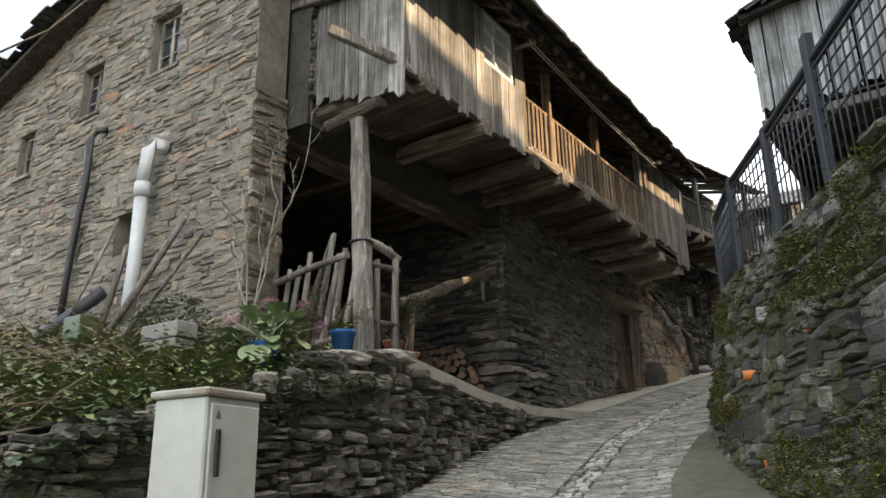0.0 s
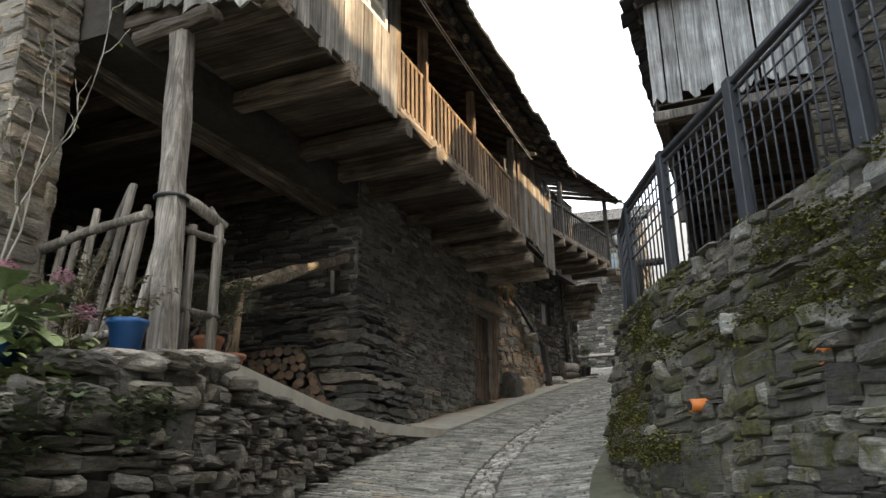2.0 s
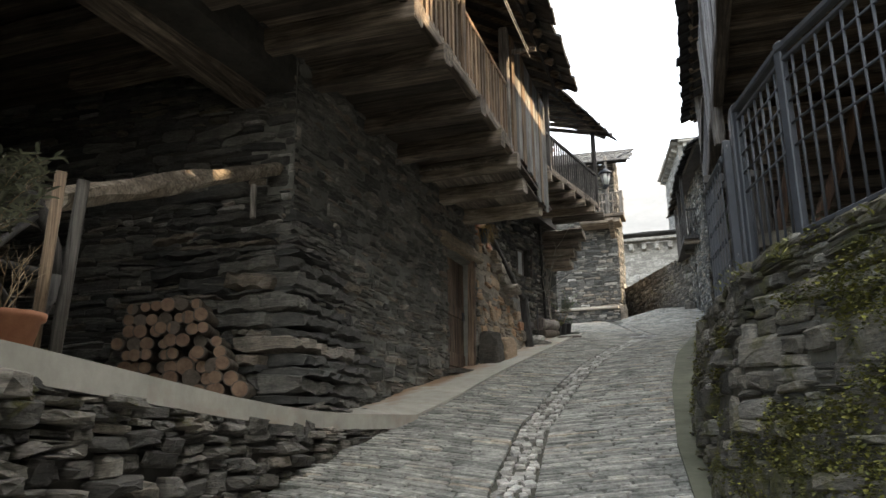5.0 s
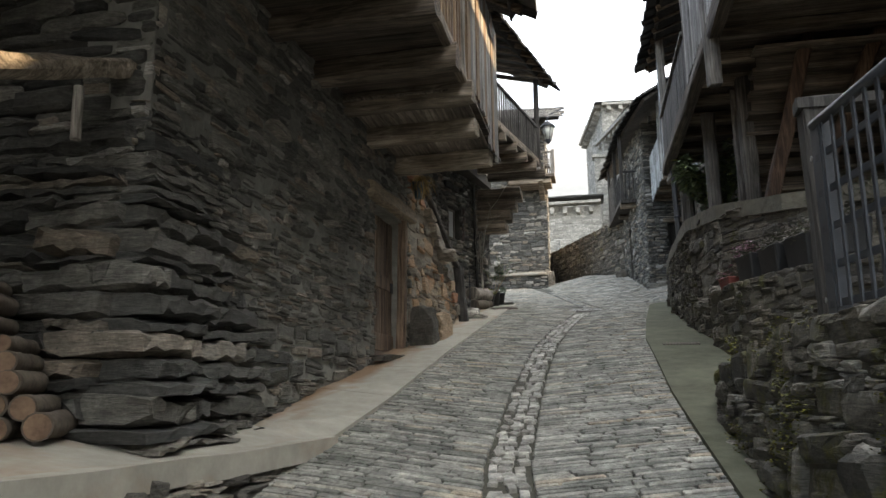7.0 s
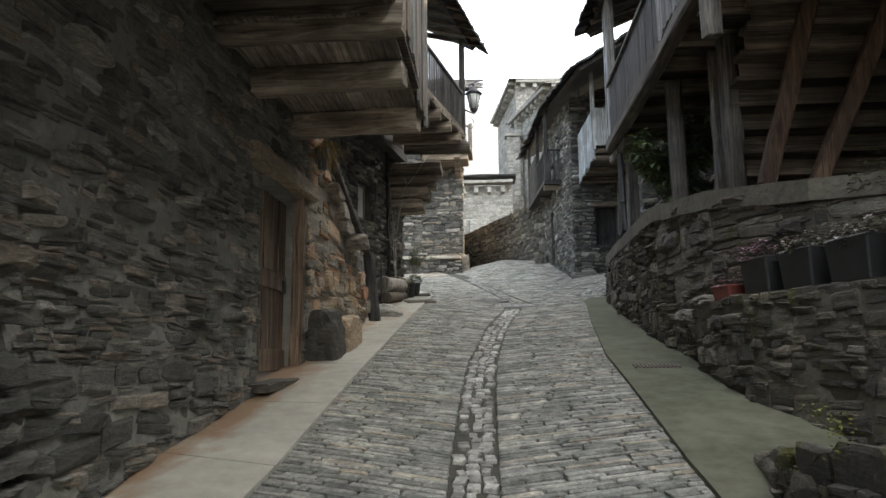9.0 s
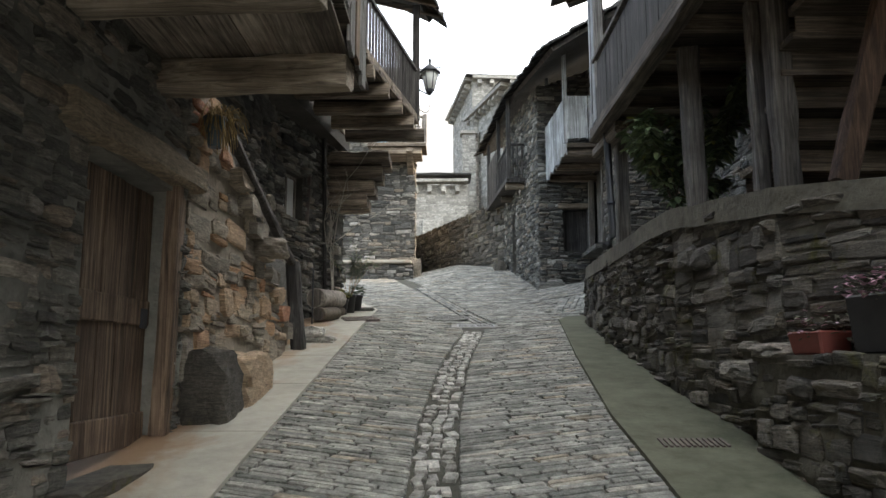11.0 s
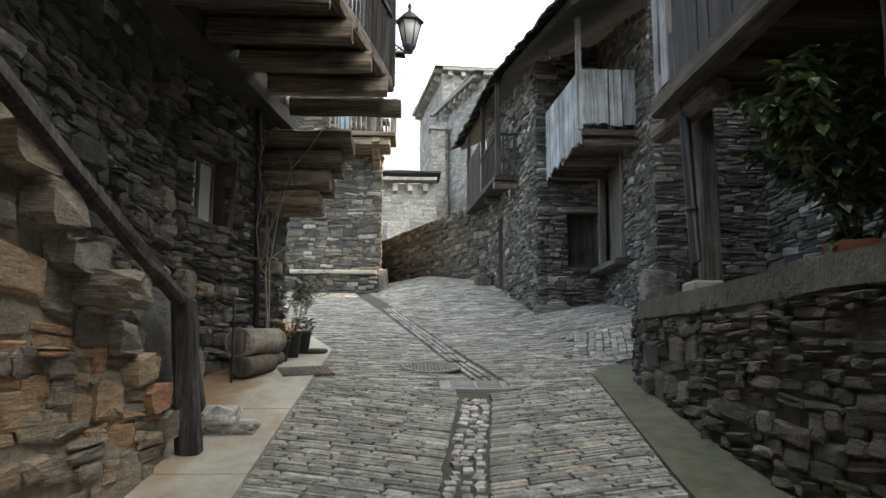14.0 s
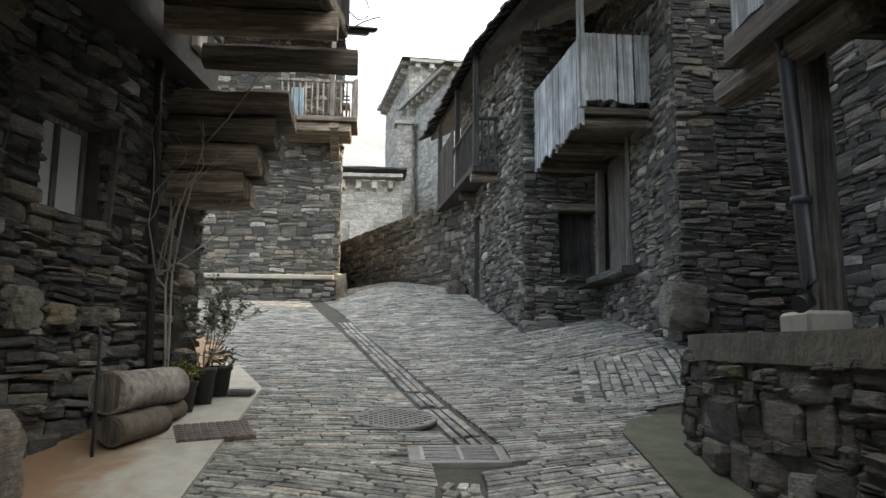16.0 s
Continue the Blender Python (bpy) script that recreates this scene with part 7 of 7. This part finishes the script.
def tilt_at(x, y):
    n = Vector((ground(x - 0.2, y) - ground(x + 0.2, y), ground(x, y - 0.2) - ground(x, y + 0.2), 0.4)).normalized()
    return Vector((0, 0, 1)).rotation_difference(n).to_matrix().to_4x4()


man = thing("manhole_cover", "round cast-iron manhole cover with a chequer pattern", "manhole")
mm = Matrix.Translation(on_ground(-4.06, 24.22, 0.004)) @ Matrix.Rotation(math.atan(0.17), 4, "X")
bm = lathe([(0.36, -0.03), (0.36, 0.006), (0.33, 0.01), (0.325, 0.004), (0.01, 0.004)], 40)
bm.transform(mm)
part("frame", bm, M_cast, man)
for i in range(-7, 8):
    for j in range(-7, 8):
        x, y = i * 0.042, j * 0.042
        if x * x + y * y < 0.09 and (i + j) % 2 == 0:
            bm = box(x - 0.017, x + 0.017, y - 0.017, y + 0.017, 0.004, 0.013)
            bm.transform(mm)
            part("stud", bm, M_cast, man)
plate = thing("checker_plate", "square rust-brown iron cover set in the pavement", "cover")
mm = Matrix.Translation((-5.46, 23.6, ground(-5.5, 23.6) + 0.028)) @ Matrix.Rotation(math.atan(0.17), 4, "X") @ Matrix.Rotation(0.3, 4, "Z")
bm = box(-0.28, 0.28, -0.24, 0.24, -0.02, 0.006)
bm.transform(mm)
part("frame", bm, M_rust, plate)
for i in range(9):
    for j in range(8):
        x, y = -0.24 + 0.06 * i, -0.21 + 0.06 * j
        bm = box(x - 0.022, x + 0.022, y - 0.022, y + 0.022, 0.006, 0.014)
        bm.transform(mm)
        part("stud", bm, M_rust, plate)
drain = thing("drain_grate", "steel street drain grate in a concrete surround", "drain")
mm = Matrix.Translation(on_ground(-3.62, 23.22, 0.0)) @ Matrix.Rotation(math.atan(0.18), 4, "X")
for x0, x1, y0, y1 in ((-0.38, 0.34, -0.22, -0.17), (-0.38, 0.34, 0.17, 0.21), (-0.38, -0.29, -0.17, 0.17), (0.29, 0.34, -0.17, 0.17)):
    bm = box(x0, x1, y0, y1, -0.05, 0.012, 0.004)
    bm.transform(mm)
    part("surround", bm, M_render, drain)
bm = box(-0.29, 0.29, -0.17, 0.17, -0.12, -0.06)
bm.transform(mm)
part("pit", bm, M_black_plastic, drain)
for x in (-0.28, 0.0, 0.28):
    bm = box(x - 0.014, x + 0.014, -0.17, 0.17, -0.02, 0.014)
    bm.transform(mm)
    part("frame_bar", bm, M_steel, drain)
for k in range(13):
    y = -0.16 + 0.0265 * k
    bm = box(-0.29, 0.29, y - 0.006, y + 0.006, -0.025, 0.01)
    bm.transform(mm @ Matrix.Rotation(0.02 * ((k % 3) - 1), 4, "Z"))
    part("grate_bar", bm, M_steel, drain)
strip = thing("strip_grate", "small iron strip grate in the concrete edge", "drain")
mm = Matrix.Translation((-2.42, 16.75, ground(-2.8, 16.75) + 0.04)) @ Matrix.Rotation(math.atan(0.19), 4, "X")
for k in range(12):
    bm = box(-0.22 + 0.038 * k, -0.2 + 0.038 * k, -0.09, 0.09, -0.01, 0.008)
    bm.transform(mm)
    part("grate_bar", bm, M_rust, strip)

# ---- paving ----
paving = thing("paving", "grey slate setts laid in slanting rows either side of a stone gutter", "paving", "structure")
rnd = random.Random(99)


def left_edge(y):
    return float(np.interp(y, [-8, 4, 6.4, 8.4, 10.9, 12.3, 14, 25.1, 28.7, 30, 36], [-4.3, -4.35, -4.72, -5.15, -5.55, -5.5, -5.4, -5.35, -6.6, -9, -9]))


def right_edge(y):
    return float(np.interp(y, [-8, 0, 4, 6, 9, 11, 14, 17.5, 20.2, 23.2, 24.3, 25, 26.2, 26.4, 29.6, 29.8, 34, 36], [5, 2.2, 0.2, -0.8, -2.6, -2.77, -2.85, -2.82, -2.62, -2.32, -1.9, -0.6, 0.6, -0.6, -0.6, -1.85, -2.35, -2.9]))


def laid(x, y, w, d, turn, thick, material_set):
    z = ground(x, y)
    m = Matrix.Translation((x, y, z - thick + rnd.uniform(-0.004, 0.004))) @ tilt_at(x, y) @ Matrix.Rotation(turn, 4, "Z") @ Matrix.Rotation(rnd.gauss(0, 0.01), 4, "X") @ Matrix.Diagonal((w, d, thick, 1))
    material_set.append((m, 14 + rnd.randrange(8)))


COVERS = [(-4.06, 24.22, 0.35), (-3.62, 23.2, 0.36)]
setts, quartz = [], []
y = -4.0
while y < 44:
    pitch = rnd.uniform(0.05, 0.075)
    for side in (-1, 1):
        s = 0.0
        while s < 7.5:
            w = rnd.uniform(0.15, 0.46)
            mid = s + w / 2
            if y < 23:
                gx = gutter_x(y)
                x = gx + side * (0.155 + mid)
                yy = y + 0.26 * mid
                turn = side * math.atan(0.26)
            else:
                gx = float(np.interp(y, [23.4, 30.8, 44], [-3.44, -4.78, -7.0]))
                x = gx + side * (0.17 + mid)
                yy = y + 0.1 * mid * side
                turn = math.atan(0.1)
            s += w
            if not left_edge(yy) - w / 2 < x < right_edge(yy) + w / 2 + 0.04:
                continue
            if 24.75 < yy < 26.35 and x > -2.2 + 0.2 * (yy - 25):
                continue
            if any(abs(x - a) < r and abs(yy - b) < r * 0.9 for a, b, r in COVERS):
                continue
            laid(x, yy, w - 0.008, pitch * rnd.uniform(0.72, 0.86), turn + rnd.gauss(0, 0.008), 0.04, setts)
    y += pitch
x = -2.3
while x < 0.6:
    pitch, y = rnd.uniform(0.09, 0.13), 24.7
    while y < 26.4:
        ln = rnd.uniform(0.12, 0.28)
        xx, yy = x + 0.25 * (y - 24.7), y + ln / 2
        if 24.75 < yy < 26.35 and -2.2 + 0.2 * (yy - 25) < xx < right_edge(yy):
            laid(xx, yy, pitch * 0.84, ln - 0.012, -0.24, 0.04, setts)
        y += ln
    x += pitch
y = 4.0
while y < 22.7:
    d = rnd.uniform(0.07, 0.16)
    gx = gutter_x(y)
    for k in range(3):
        if rnd.random() < 0.93:
            laid(gx - 0.09 + 0.09 * k + rnd.uniform(-0.02, 0.02), y + rnd.uniform(-0.04, 0.04), rnd.uniform(0.05, 0.092), d * rnd.uniform(0.6, 0.92), rnd.gauss(0, 0.22) + math.atan((gutter_x(y - 0.5) - gutter_x(y + 0.5))), 0.045, quartz)
    y += d
y = 23.5
while y < 31:
    d = rnd.uniform(0.16, 0.42)
    gx = float(np.interp(y, [23.4, 30.8], [-3.46, -4.74]))
    for k in range(3):
        laid(gx - 0.085 + 0.085 * k, y, 0.062, d * 0.93, math.atan(0.18), 0.04, setts)
    y += d
lay_stones(setts, paving, M_paving, lambda p: 13.0 < p.y < 15.2, name="sett", limit=300)
lay_stones(quartz, paving, M_white_stone, lambda p: 9 < p.y < 23, name="gutter_stone", limit=300)

# ---- single stones, slabs and other pieces of the setting ----
for nm, me, m, par in LATER:
    ob = new(nm, me)
    ob.matrix_world = m
    ob.parent = par
